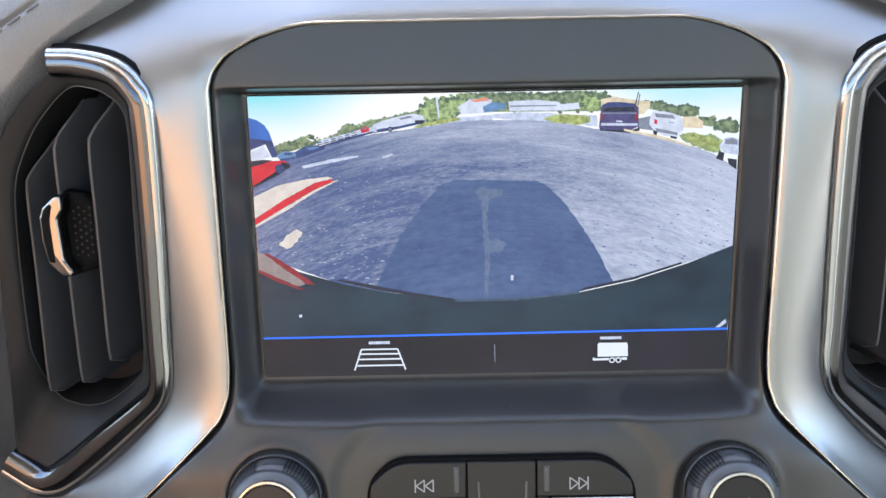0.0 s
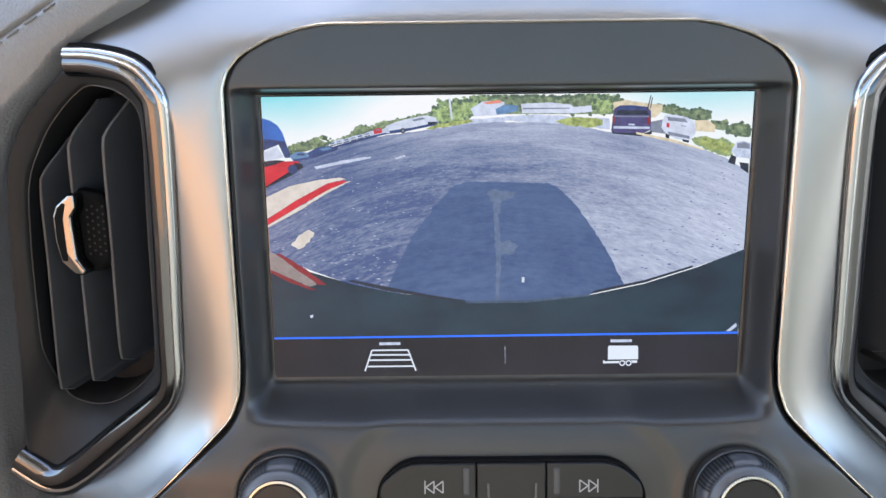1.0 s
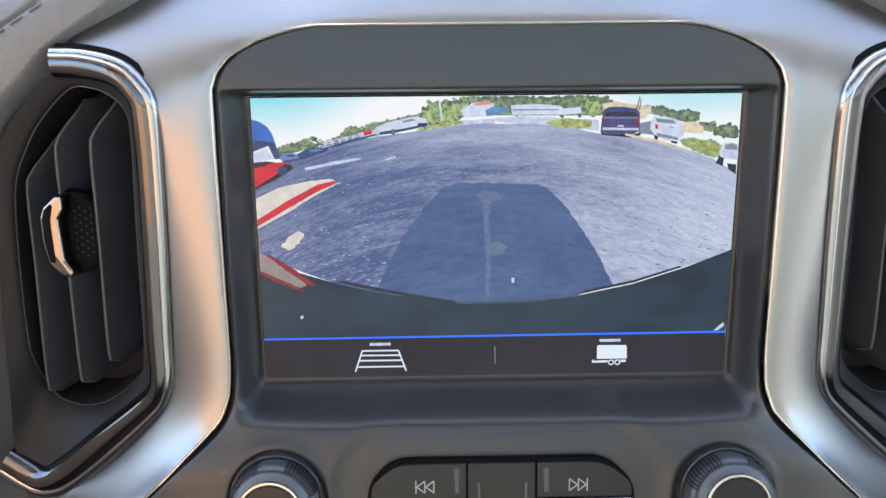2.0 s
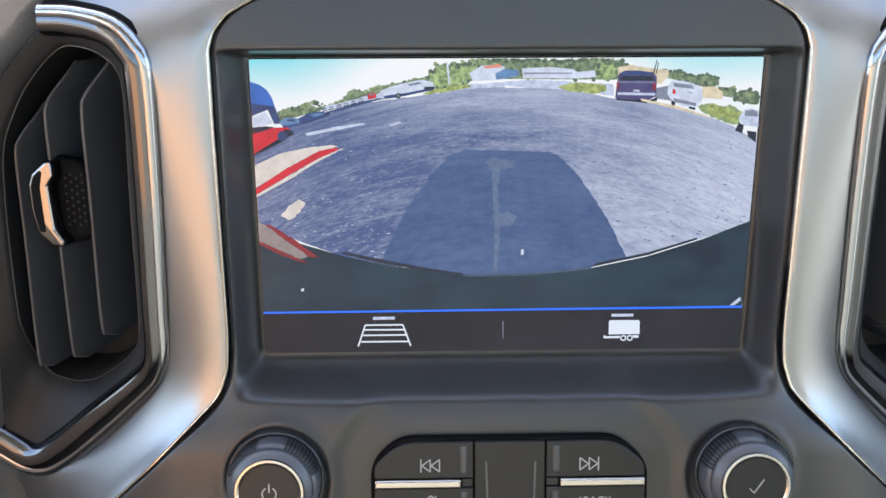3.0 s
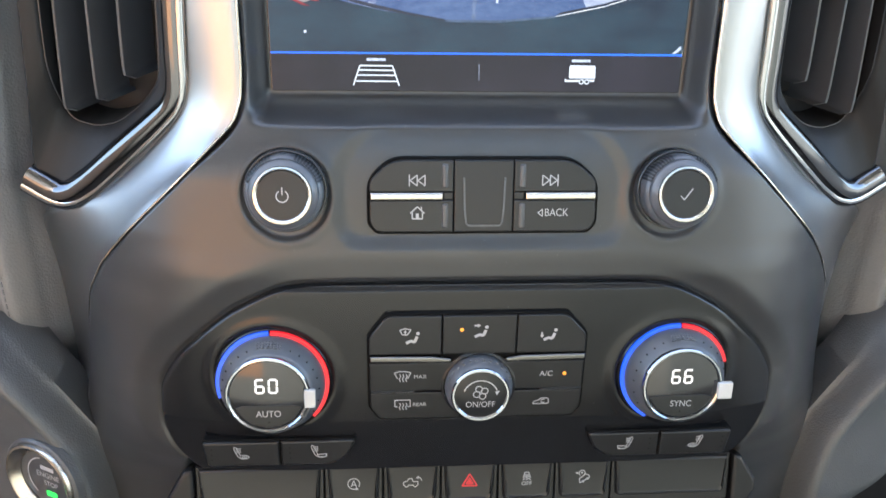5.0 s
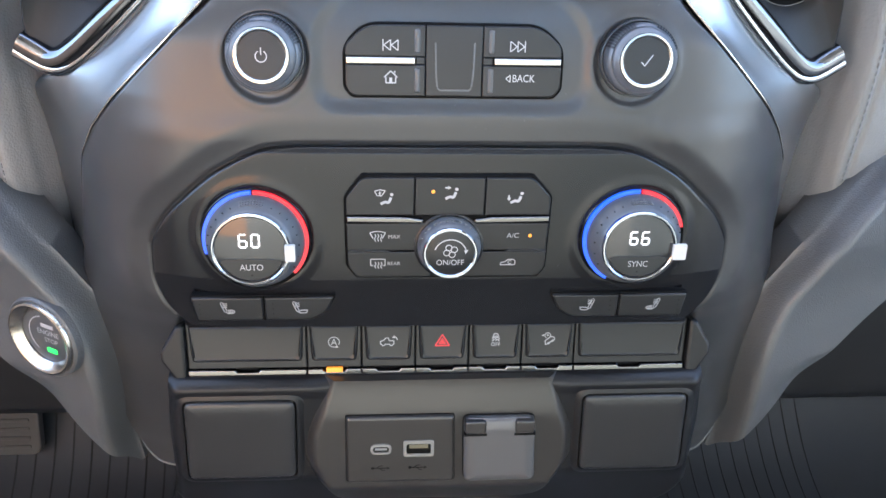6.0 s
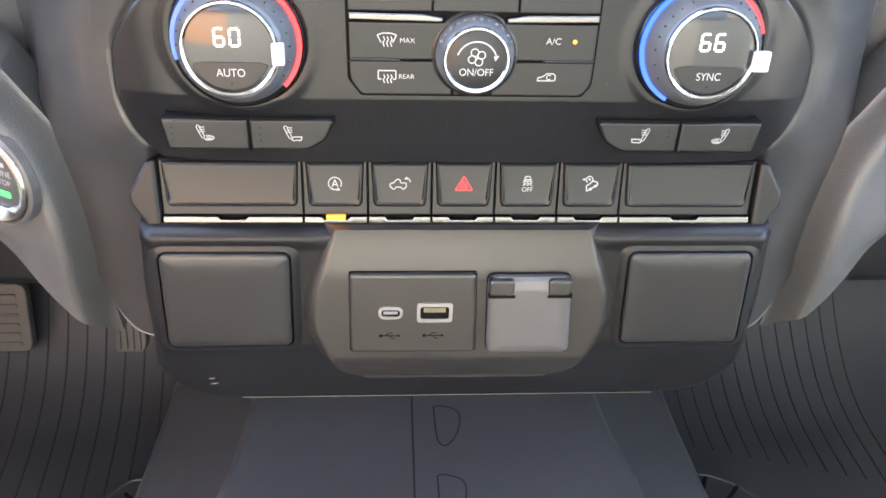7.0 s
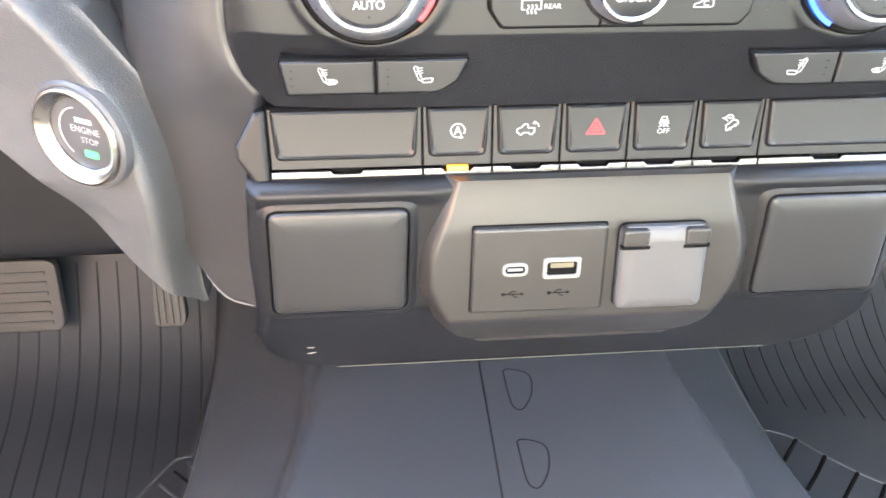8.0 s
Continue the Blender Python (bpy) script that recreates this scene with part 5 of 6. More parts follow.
for pts in ([(279, 166), (272, 152), (264, 137)], [(307, 154), (288, 134), (269, 114)], [(326, 133), (310, 115), (292, 97)], [(348, 112), (330, 94), (312, 76)], [(367, 97), (350, 78), (334, 60)]):
    floor_bar(mr, "tread_groove", pts, 1.9, GAP)
for k in range(12):
    x = 280 + 18 * k
    floor_bar(mr, "rib_groove", [(x, 205 - 5 * k), (x - 2, 290), (x - 4, 374)], 0.9, GROOVE, 8.0, 24)

# dust flecks on the ledge and panels
flecks = []
rnd = random.Random(4)
for i in range(46):
    x, z = rnd.uniform(-92, 92), rnd.choice((rnd.uniform(534, 546), rnd.uniform(480, 500), rnd.uniform(410, 470)))
    y = float((plate_y if z < 474 else body_y)(np.array([[x]]), np.array([[z]]))[0, 0]) - 0.1
    r_ = rnd.uniform(0.08, 0.22)
    ang = rnd.uniform(0, 3.1)
    c_, s_ = math.cos(ang) * r_, math.sin(ang) * r_
    k_ = rnd.uniform(1.0, 3.0)
    flecks.append(([(x - c_ * k_, y, z - s_ * k_), (x + s_ * 0.7, y - 0.08, z - c_ * 0.7), (x + c_ * k_, y, z + s_ * k_), (x - s_ * 0.7, y - 0.08, z + c_ * 0.7)], [(0, 1, 2, 3)]))
tagged(part("dust", merge(*flecks), THREAD), "pale dust flecks on the black panels", "dust", kind="stuff")
# ---- display ----
SC = Frame(0, 0, 600, 5)
disp = thing("infotainment_display", (0, 0, 548), "wide touch display showing the parking lot behind the truck", "display")
part("glass", plate(SC, rounded(box2(-87.6, -52.6, 87.6, 52.6), 1.5), 0.0, 0.3, 1.0, 0), GLOSS, disp)

# picture shown on the display
LIT = 0.096


def picture(name, rgb, vary=0.12, size=300.0, stretch=(1, 1, 1), rgb2=None, lit=1.0, slope=None, blobs=()):
    """A lit patch of the display, mottled like the scene that it shows, under glossy glass."""
    m = bpy.data.materials.new(name)
    m.use_nodes = True
    nt = m.node_tree
    b = nt.nodes["Principled BSDF"]
    b.inputs["Base Color"].default_value = (0.008, 0.008, 0.009, 1)
    b.inputs["Roughness"].default_value = 0.2
    b.inputs["Specular IOR Level"].default_value = 0.14
    tc = nt.nodes.new("ShaderNodeTexCoord")
    mp = nt.nodes.new("ShaderNodeMapping")
    mp.inputs["Scale"].default_value = stretch
    nz = nt.nodes.new("ShaderNodeTexNoise")
    nz.inputs["Scale"].default_value, nz.inputs["Detail"].default_value, nz.inputs["Roughness"].default_value = size, 8, 0.7
    mix = nt.nodes.new("ShaderNodeMixRGB")
    ct_ = nt.nodes.new("ShaderNodeMapRange")
    ct_.inputs["From Min"].default_value, ct_.inputs["From Max"].default_value = 0.37, 0.63
    lo, hi = [[c * f for c, f in zip(s2l(*q), (0.91, 1.0, 1.07))] for q in (rgb, rgb2 or rgb)]
    mix.inputs["Color1"].default_value = (*[c * (1 - vary) for c in lo], 1)
    mix.inputs["Color2"].default_value = (*[c * (1 + vary) for c in hi], 1)
    nt.links.new(tc.outputs["Object"], mp.inputs["Vector"])
    nt.links.new(mp.outputs["Vector"], nz.inputs["Vector"])
    nt.links.new(nz.outputs["Fac"], ct_.inputs["Value"])
    out_ = ct_.outputs["Result"]
    if slope:
        along, share, v0, v1 = slope
        dot = nt.nodes.new("ShaderNodeVectorMath")
        dot.operation = "DOT_PRODUCT"
        dot.inputs[1].default_value = along
        grade = nt.nodes.new("ShaderNodeMapRange")
        grade.inputs["From Min"].default_value, grade.inputs["From Max"].default_value = v0, v1
        both = nt.nodes.new("ShaderNodeMix")
        both.inputs["Factor"].default_value = share
        nt.links.new(tc.outputs["Object"], dot.inputs[0])
        nt.links.new(dot.outputs["Value"], grade.inputs["Value"])
        nt.links.new(grade.outputs["Result"], both.inputs["A"])
        nt.links.new(out_, both.inputs["B"])
        out_ = both.outputs["Result"]
    for (bx, bz), (rx, rz), weight in blobs:
        near = nt.nodes.new("ShaderNodeVectorMath")
        near.operation = "MULTIPLY_ADD"
        near.inputs[1].default_value = (1 / rx, 0, 1 / rz)
        near.inputs[2].default_value = (-bx / rx, 0, -bz / rz)
        far_ = nt.nodes.new("ShaderNodeVectorMath")
        far_.operation = "LENGTH"
        fade = nt.nodes.new("ShaderNodeMapRange")
        fade.interpolation_type = "SMOOTHSTEP"
        fade.inputs["From Min"].default_value, fade.inputs["From Max"].default_value = 1.0, 0.2
        fade.inputs["To Max"].default_value = weight
        both = nt.nodes.new("ShaderNodeMath")
        nt.links.new(tc.outputs["Object"], near.inputs[0])
        nt.links.new(near.outputs["Vector"], far_.inputs[0])
        nt.links.new(far_.outputs["Value"], fade.inputs["Value"])
        nt.links.new(fade.outputs["Result"], both.inputs[0])
        nt.links.new(out_, both.inputs[1])
        out_ = both.outputs["Value"]
    hold = nt.nodes.new("ShaderNodeClamp")
    nt.links.new(out_, hold.inputs["Value"])
    nt.links.new(hold.outputs["Result"], mix.inputs["Fac"])
    nt.links.new(mix.outputs["Color"], b.inputs["Emission Color"])
    b.inputs["Emission Strength"].default_value = LIT * lit
    return m


P_SKY = picture("picture_sky", (104, 200, 212), 0.03, 12, (1, 1, 3), (228, 220, 222), slope=((-0.03, 0, 1), 0.12, 0.1085, 0.092), blobs=(((-0.005, 0.104), (0.075, 0.04), 0.9),))
P_TREE = picture("picture_trees", (62, 76, 70), 0.25, 520, rgb2=(132, 142, 108))
P_PALM = picture("picture_palms", (92, 112, 82), 0.25, 600, rgb2=(162, 174, 118))
P_WHITE = picture("picture_white", (194, 194, 212), 0.14, 260)
P_PALE = picture("picture_pale", (182, 184, 206), 0.2, 500)
P_GREY = picture("picture_grey", (120, 122, 140), 0.2, 400)
P_BLUEGREY = picture("picture_blue_grey", (95, 125, 165), 0.2, 400)
P_TAN = picture("picture_tan", (205, 185, 160), 0.2, 300)
P_ROOF = picture("picture_roof", (215, 130, 110), 0.1)
P_RED = picture("picture_red", (196, 40, 56), 0.15, 200)
P_DARK = picture("picture_dark", (38, 42, 58), 0.3, 300)
P_NAVY = picture("picture_navy", (52, 66, 110), 0.25, 300)
P_TRUCK = picture("picture_dark_truck", (74, 66, 108), 0.25, 300)
P_CANOPY = picture("picture_canopy", (50, 92, 165), 0.2, 150)
P_CREAM = picture("picture_cream", (206, 190, 184), 0.12, 250)
P_LEAF = picture("picture_dark_leaves", (84, 98, 82), 0.25, 700)
P_LEAF2 = picture("picture_light_leaves", (132, 146, 108), 0.25, 700)
P_FLECK = picture("picture_light_stones", (158, 160, 184), 0.1, 500)
P_SPOT = picture("picture_dark_stones", (92, 98, 142), 0.1, 500)
P_SPOT2 = picture("picture_shadow_stones", (88, 100, 136), 0.15, 500)
P_KERB = picture("picture_dim_kerb", (140, 124, 124), 0.15, 250)
P_RUST = picture("picture_dim_red", (132, 42, 52), 0.15, 250)
P_GRASS = picture("picture_grass", (118, 128, 78), 0.25, 500, rgb2=(164, 168, 104))


def road_picture(name, dark, light, bleach=0.0):
    """A lit patch of asphalt seen in perspective: coarse near its foot, drawn out far away, worn and bleached to one side."""
    m = picture(name, dark, 0.0, 300)
    nt = m.node_tree
    b = nt.nodes["Principled BSDF"]
    math_node = lambda op, a, c: node_of(nt, op, a, c)
    tc = nt.nodes.new("ShaderNodeTexCoord")
    sep = nt.nodes.new("ShaderNodeSeparateXYZ")
    nt.links.new(tc.outputs["Object"], sep.inputs["Vector"])
    x, z = sep.outputs["X"], sep.outputs["Z"]
    bow = math_node("MULTIPLY", math_node("MULTIPLY", x, x), 2.4)
    drop = math_node("SUBTRACT", 0.109, math_node("ADD", z, bow))
    near = math_node("DIVIDE", 0.06, math_node("MAXIMUM", drop, 0.008))
    join = nt.nodes.new("ShaderNodeCombineXYZ")
    nt.links.new(math_node("MULTIPLY", math_node("MULTIPLY", x, near), 10.0), join.inputs["X"])
    nt.links.new(math_node("MULTIPLY", near, 2.0), join.inputs["Y"])
    total = None
    for scale, detail, share, lo, hi in ((1.1, 3, 0.26, 0.35, 0.65), (8.0, 4, 0.22, 0.34, 0.66), (26.0, 2, 0.34, 0.28, 0.72)):
        nz = nt.nodes.new("ShaderNodeTexNoise")
        nz.inputs["Scale"].default_value, nz.inputs["Detail"].default_value, nz.inputs["Roughness"].default_value = scale, detail, 0.65
        nt.links.new(join.outputs["Vector"], nz.inputs["Vector"])
        rng = nt.nodes.new("ShaderNodeMapRange")
        rng.inputs["From Min"].default_value, rng.inputs["From Max"].default_value = lo, hi
        rng.inputs["To Max"].default_value = share
        nt.links.new(nz.outputs["Fac"], rng.inputs["Value"])
        total = rng.outputs["Result"] if total is None else math_node("ADD", total, rng.outputs["Result"])
    if bleach:
        side = nt.nodes.new("ShaderNodeMapRange")
        side.interpolation_type = "SMOOTHSTEP"
        side.inputs["From Min"].default_value, side.inputs["From Max"].default_value = -0.055, 0.075
        side.inputs["To Min"].default_value, side.inputs["To Max"].default_value = -0.55 * bleach, 0.45 * bleach
        nt.links.new(math_node("SUBTRACT", x, math_node("MULTIPLY", math_node("SUBTRACT", z, 0.052), 0.9)), side.inputs["Value"])
        total = math_node("ADD", total, side.outputs["Result"])
        # sky glare on the far asphalt, strongest left of the middle
        glare = nt.nodes.new("ShaderNodeMapRange")
        glare.interpolation_type = "SMOOTHSTEP"
        glare.inputs["From Min"].default_value, glare.inputs["From Max"].default_value = 0.034, 0.012
        nt.links.new(drop, glare.inputs["Value"])
        off = math_node("MULTIPLY", math_node("ADD", x, 0.006), 20.0)
        aside = math_node("MAXIMUM", math_node("SUBTRACT", 1.0, math_node("MULTIPLY", off, off)), 0.0)
        total = math_node("ADD", total, math_node("MULTIPLY", math_node("MULTIPLY", glare.outputs["Result"], aside), 0.42))
    hold = nt.nodes.new("ShaderNodeClamp")
    nt.links.new(total, hold.inputs["Value"])
    mix = nt.nodes.new("ShaderNodeMixRGB")
    mix.inputs["Color1"].default_value, mix.inputs["Color2"].default_value = [(*[c * f for c, f in zip(s2l(*q), (0.91, 1.0, 1.07))], 1) for q in (dark, light)]
    nt.links.new(hold.outputs["Result"], mix.inputs["Fac"])
    nt.links.new(mix.outputs["Color"], b.inputs["Emission Color"])
    return m


def node_of(nt, op, a, c):
    """One sum on two values or sockets."""
    n = nt.nodes.new("ShaderNodeMath")
    n.operation = op
    for k, v in enumerate((a, c)):
        if isinstance(v, (int, float)):
            n.inputs[k].default_value = v
        else:
            nt.links.new(v, n.inputs[k])
    return n.outputs["Value"]


P_ASPHALT = road_picture("picture_asphalt", (70, 83, 125), (198, 198, 216), 0.58)
P_SHADOW = road_picture("picture_shadow", (40, 60, 104), (94, 112, 150))
P_PATCH = picture("picture_patch", (92, 104, 134), 0.2, 500)
P_BUMPER = picture("picture_bumper", (24, 36, 52), 0.05, 22, (1, 1, 2), (38, 58, 72))
P_GLINT = picture("picture_dim_glint", (66, 80, 104), 0.3, 300)
P_BAR = picture("picture_bar", (22, 22, 30), 0.15, 25, rgb2=(34, 30, 40))
P_BLUE = picture("picture_blue", (40, 110, 255), 0.02)
P_ICON = picture("picture_icon", (214, 214, 226), 0.02)


ROUGH = {"asphalt": 0.25, "patch": 0.5, "shadow_patch": 0.6, "crack": 0.35, "truck_shadow": 0.25, "grass_far": 0.4, "grass_mid": 0.4, "hedge": 0.5, "sidewalk": 0.2, "kerb_red": 0.15,
         "kerb_foot": 0.2, "roadway": 0.3, "reflected_kerb": 0.3, "reflected_red": 0.2, "white_line": 0.15, "parked_cars": 0.4, "van": 0.12, "white_building": 0.12, "long_building": 0.15, "corner_building": 0.2}
ragged = random.Random(21)


def shown(name, mat, pts, k):
    """One flat patch of the picture, k layers up, with uneven edges where the thing shown has them."""
    wob = ROUGH.get(name, 0)
    if wob:
        fine_ = []
        for (u0, v0), (u1, v1) in zip(pts, pts[1:] + pts[:1]):
            n_ = max(1, int(math.hypot(u1 - u0, v1 - v0) / 1.1))
            inner_ = abs(u0) < 86.5 and abs(u1) < 86.5
            for i_ in range(n_):
                w_ = wob if i_ and inner_ else 0
                fine_.append((u0 + (u1 - u0) * i_ / n_ + ragged.uniform(-w_, w_), v0 + (v1 - v0) * i_ / n_ + 0.6 * ragged.uniform(-w_, w_)))
        pts = fine_
    n = len(pts)
    part(name, ([SC.at(u, v, 0.03 + 0.012 * k) for u, v in pts], [tuple(range(n))]), mat, disp, smooth=0)


shown("sky", P_SKY, box2(-87, -52.2, 87, 52.2), 0)
shown("far_tree_line", P_TREE, [(-79.0,33.8), (-76.5,35.7), (-73.0,35.5), (-69.9,37.3), (-67.5,37.6), (-65.2,36.2), (-62.2,35.9), (-58.6,37.7), (-56.1,38.9), (-53.1,41.4), (-51.3,42.0), (-47.7,41.2), (-44.1,43.1), (-39.4,43.8), (-33.4,44.8), (-28.6,46.0), (-25.1,46.0), (-25.1,42.5), (-41.8,39.9), (-53.8,37.5), (-63.4,35.1), (-77.9,31.5)], 1)
shown("tree_line", P_TREE, [(-13.8,49.6), (-12.6,51.2), (-9.6,52.2), (-5.0,51.6), (-1.1,52.0), (3.5,51.3), (8.8,52.0), (11.1,51.1), (16.4,51.6), (18.8,50.6), (21.8,51.7), (25.7,51.1), (29.4,52.1), (32.5,51.7), (34.9,51.4), (38.7,51.1), (41.9,49.3), (42.2,44.8), (-1.0,45.3), (-12.6,45.9)], 2)
shown("palm_tree", P_PALM, [(-27.5,44.8), (-26.5,48.1), (-25.3,47.6), (-24.1,50.4), (-22.7,48.8), (-21.3,50.8), (-20.1,49.5), (-18.0,51.3), (-16.5,49.0), (-15.1,51.8), (-13.2,50.0), (-11.3,51.4), (-10.1,48.6), (-10.3,46.6), (-13.1,44.0), (-17.9,42.1), (-23.9,41.4), (-26.9,42.1)], 3)
shown("bright_tree", P_PALM, [(29.5,48.8), (31.1,50.3), (33.7,50.7), (36.9,50.1), (38.1,48.5), (37.5,45.5), (33.7,44.4), (30.2,46.2)], 4)
shown("right_tree_clump", P_TREE, [(52.0,48.2), (56.0,47.5), (59.0,47.9), (61.9,46.3), (64.6,45.7), (68.4,46.6), (72.1,45.4), (72.5,42.9), (68.9,41.8), (65.7,42.7), (54.6,45.3)], 5)
shown("right_dark_tree", P_TREE, [(77.0,39.4), (79.2,40.5), (82.6,41.5), (86.4,40.2), (86.8,36.8), (83.6,36.3), (78.7,37.5)], 6)
shown("right_bush", P_TREE, [(72.0,42.4), (75.9,42.0), (77.8,42.8), (78.7,41.3), (77.0,38.6), (73.0,39.4)], 7)
shown("palm_trunk", P_WHITE, [(-20.8,51.0), (-20.1,51.0), (-19.3,43.7), (-20.0,43.7)], 8)
shown("roadway", P_PALE, [(-29.4,40.3), (-12.5,43.7), (-0.9,44.2), (-0.9,44.5), (10.6,45.0), (36.1,43.3), (36.4,39.5), (16.9,41.7), (-0.9,43.0), (-0.8,42.3), (-12.5,42.2)], 9)
shown("white_building", P_WHITE, [(-13.0,47.3), (-8.8,49.8), (-2.7,50.0), (-1.0,49.5), (-0.9,45.1), (-11.8,44.6)], 10)
shown("red_roof", P_ROOF, [(-8.4,49.5), (-2.7,50.3), (-1.9,49.2), (-7.3,48.8)], 11)
shown("blue_stand", P_BLUEGREY, [(-4.2,47.1), (-1.0,48.6), (3.6,48.3), (4.0,46.4), (-1.0,45.4), (-3.7,45.1)], 12)
shown("long_building", P_WHITE, [(4.7,48.8), (14.3,49.2), (22.3,48.4), (23.5,47.5), (29.7,48.0), (30.1,45.8), (23.7,45.3), (5.2,45.5)], 13)
shown("long_building_base", P_GREY, [(5.5,47.4), (22.0,47.3), (22.0,46.9), (5.5,46.9)], 14)
shown("corner_building", P_TAN, [(37.3,48.9), (41.9,49.8), (48.1,48.7), (54.8,47.9), (54.9,46.0), (52.4,43.4), (50.1,43.4), (37.5,46.3)], 15)
shown("tan_building", P_TAN, [(66.5,42.3), (71.2,42.4), (73.9,40.5), (73.8,38.1), (66.9,38.6)], 16)
shown("van", P_WHITE, [(-43.9,39.8), (-43.1,41.7), (-40.1,42.8), (-36.2,43.9), (-32.0,44.7), (-28.6,45.2), (-25.4,44.5), (-24.4,42.5), (-28.6,41.0), (-35.5,39.9), (-41.3,38.9)], 17)
shown("van_window", P_GREY, [(-33.8,43.7), (-30.1,44.5), (-29.0,43.9), (-33.2,43.1)], 18)
shown("van_shade", P_NAVY, [(-44.0,39.5), (-40.0,40.2), (-34.0,40.9), (-27.5,42.2), (-25.5,42.3), (-25.5,41.7), (-30.0,40.8), (-37.0,39.4), (-43.5,38.6)], 18.4)
shown("van_wheel", P_DARK, circle(-37.1, 39.9, 0.95, 12), 19)
shown("van_hub", P_GREY, circle(-37.1, 39.9, 0.5, 10), 19.4)
shown("van_bumper", P_DARK, [(-28.2,42.9), (-24.6,42.9), (-24.9,42.0), (-28.2,41.8)], 20)
shown("parked_cars", P_PALE, [(-64.0,35.0), (-61.6,36.6), (-57.0,37.6), (-50.8,39.0), (-46.2,40.5), (-42.4,40.9), (-41.7,39.1), (-47.8,38.3), (-58.6,35.6)], 21)
shown("red_car_far", P_RED, [(-47.6,40.0), (-46.9,40.7), (-45.3,41.0), (-44.5,40.3), (-44.6,39.2), (-47.3,38.7)], 22)
shown("red_car_far_glass", P_GREY, [(-46.8,40.4), (-45.5,40.7), (-45.2,40.2), (-46.8,39.9)], 22.2)
for k_, (pu_, pv_) in enumerate(((-62.3, 35.5), (-60.0, 36.1), (-57.4, 36.7), (-54.8, 37.3), (-52.4, 37.9), (-49.9, 38.6))):
    shown("parked_car_glass", (P_NAVY, P_GREY)[k_ % 2], [(pu_ - 0.8, pv_ + 0.2), (pu_ + 0.6, pv_ + 0.6), (pu_ + 0.8, pv_ + 0.2), (pu_ - 0.8, pv_ - 0.2)], 21.3 + 0.02 * k_)
    shown("parked_car_shade", P_DARK, [(pu_ - 1.0, pv_ - 0.6), (pu_ + 1.1, pv_ - 0.1), (pu_ + 1.1, pv_ - 0.45), (pu_ - 0.9, pv_ - 0.95)], 23.2 + 0.02 * k_)
shown("parked_cars_line", P_NAVY, [(-64.0,34.0), (-58.0,35.7), (-48.0,38.3), (-43.0,39.3), (-43.0,38.7), (-48.0,37.5), (-58.0,34.9), (-64.0,33.4)], 23.15)
shown("asphalt", P_ASPHALT, [(-87,27.9), (-84.9,29.1), (-77.2,29.5), (-66.3,32.6), (-60.2,34.3), (-49.3,37.4), (-40.1,38.7), (-29.4,40.0), (-12.5,42.2), (-0.8,42.7), (-0.9,42.4), (8.4,42.4), (16.9,41.8), (23.9,41.0), (30.1,39.9), (36.4,38.6), (42.7,37.9), (49.8,36.8), (58.5,35.3), (65.8,33.5), (70.7,31.8), (78.0,29.1), (87,23.7), (86.9,-5.2), (70.4,-10.7), (50.8,-16.9), (30.9,-21.0), (6.9,-23.1), (-15.2,-23.1), (-41.1,-19.8), (-56.9,-16.6), (-70.5,-11.5), (-86.9,-4.6)], 23)
shown("grass_far", P_GRASS, [(-29.0,40.5), (-24.0,42.2), (-13.7,43.7), (-11.8,42.8), (-20.2,41.3), (-26.3,40.2)], 24)
shown("grass_mid", P_GRASS, [(16.9,42.4), (21.4,43.9), (29.9,43.6), (33.8,42.9), (33.9,41.0), (30.1,40.2), (22.3,41.0)], 25)
shown("hedge", P_GRASS, [(65.5,35.9), (69.4,36.7), (77.4,35.6), (81.5,33.4), (79.6,29.5), (74.7,30.6), (68.1,33.3)], 26)
shown("white_line", P_PALE, [(-69.2,27.5), (-58.8,29.6), (-48.9,30.9), (-48.7,30.3), (-58.8,28.4), (-68.5,26.5)], 27)
shown("white_line", P_PALE, [(-40.2,30.2), (-36.7,31.3), (-36.2,30.8), (-39.9,29.7)], 28)
shown("gap_between_trucks", P_GREY, [(50.5,42.0), (55.1,42.8), (56.4,37.7), (50.7,38.5)], 29)
shown("truck_shade", P_DARK, [(36.8,39.6), (38.3,38.8), (48.2,37.9), (51.4,38.9), (51.4,37.7), (47.4,37.0), (37.5,38.0)], 30)
shown("dark_truck", P_TRUCK, [(37.1,41.6), (37.8,46.8), (39.7,47.9), (44.2,47.9), (49.2,47.3), (50.8,45.8), (51.0,39.3), (48.2,37.9), (38.3,38.4), (37.0,39.4)], 31)
shown("dark_truck_roof", P_NAVY, [(38.7,47.3), (44.2,47.8), (48.7,47.2), (49.3,46.4), (38.6,46.5)], 32)
shown("dark_truck_glass", P_DARK, [(38.9,46.2), (49.2,46.1), (50.1,44.5), (38.5,44.6)], 33)
shown("dark_truck_lamp", P_RUST, [(37.2,44.1), (38.1,44.1), (38.2,41.8), (37.3,41.8)], 34)
shown("dark_truck_lamp", P_RUST, [(49.5,43.6), (50.6,43.6), (50.6,41.1), (49.7,41.1)], 35)
shown("dark_truck_line", P_GREY, [(37.9,44.3), (50.2,44.1), (50.3,43.7), (37.9,43.9)], 35.4)
shown("dark_truck_bumper", P_PALE, [(37.7,40.7), (50.6,40.3), (50.6,39.5), (37.7,39.8)], 36)
shown("dark_truck_mark", P_PALE, [(43.0,41.5), (45.1,41.4), (45.2,40.8), (43.0,40.9)], 37)
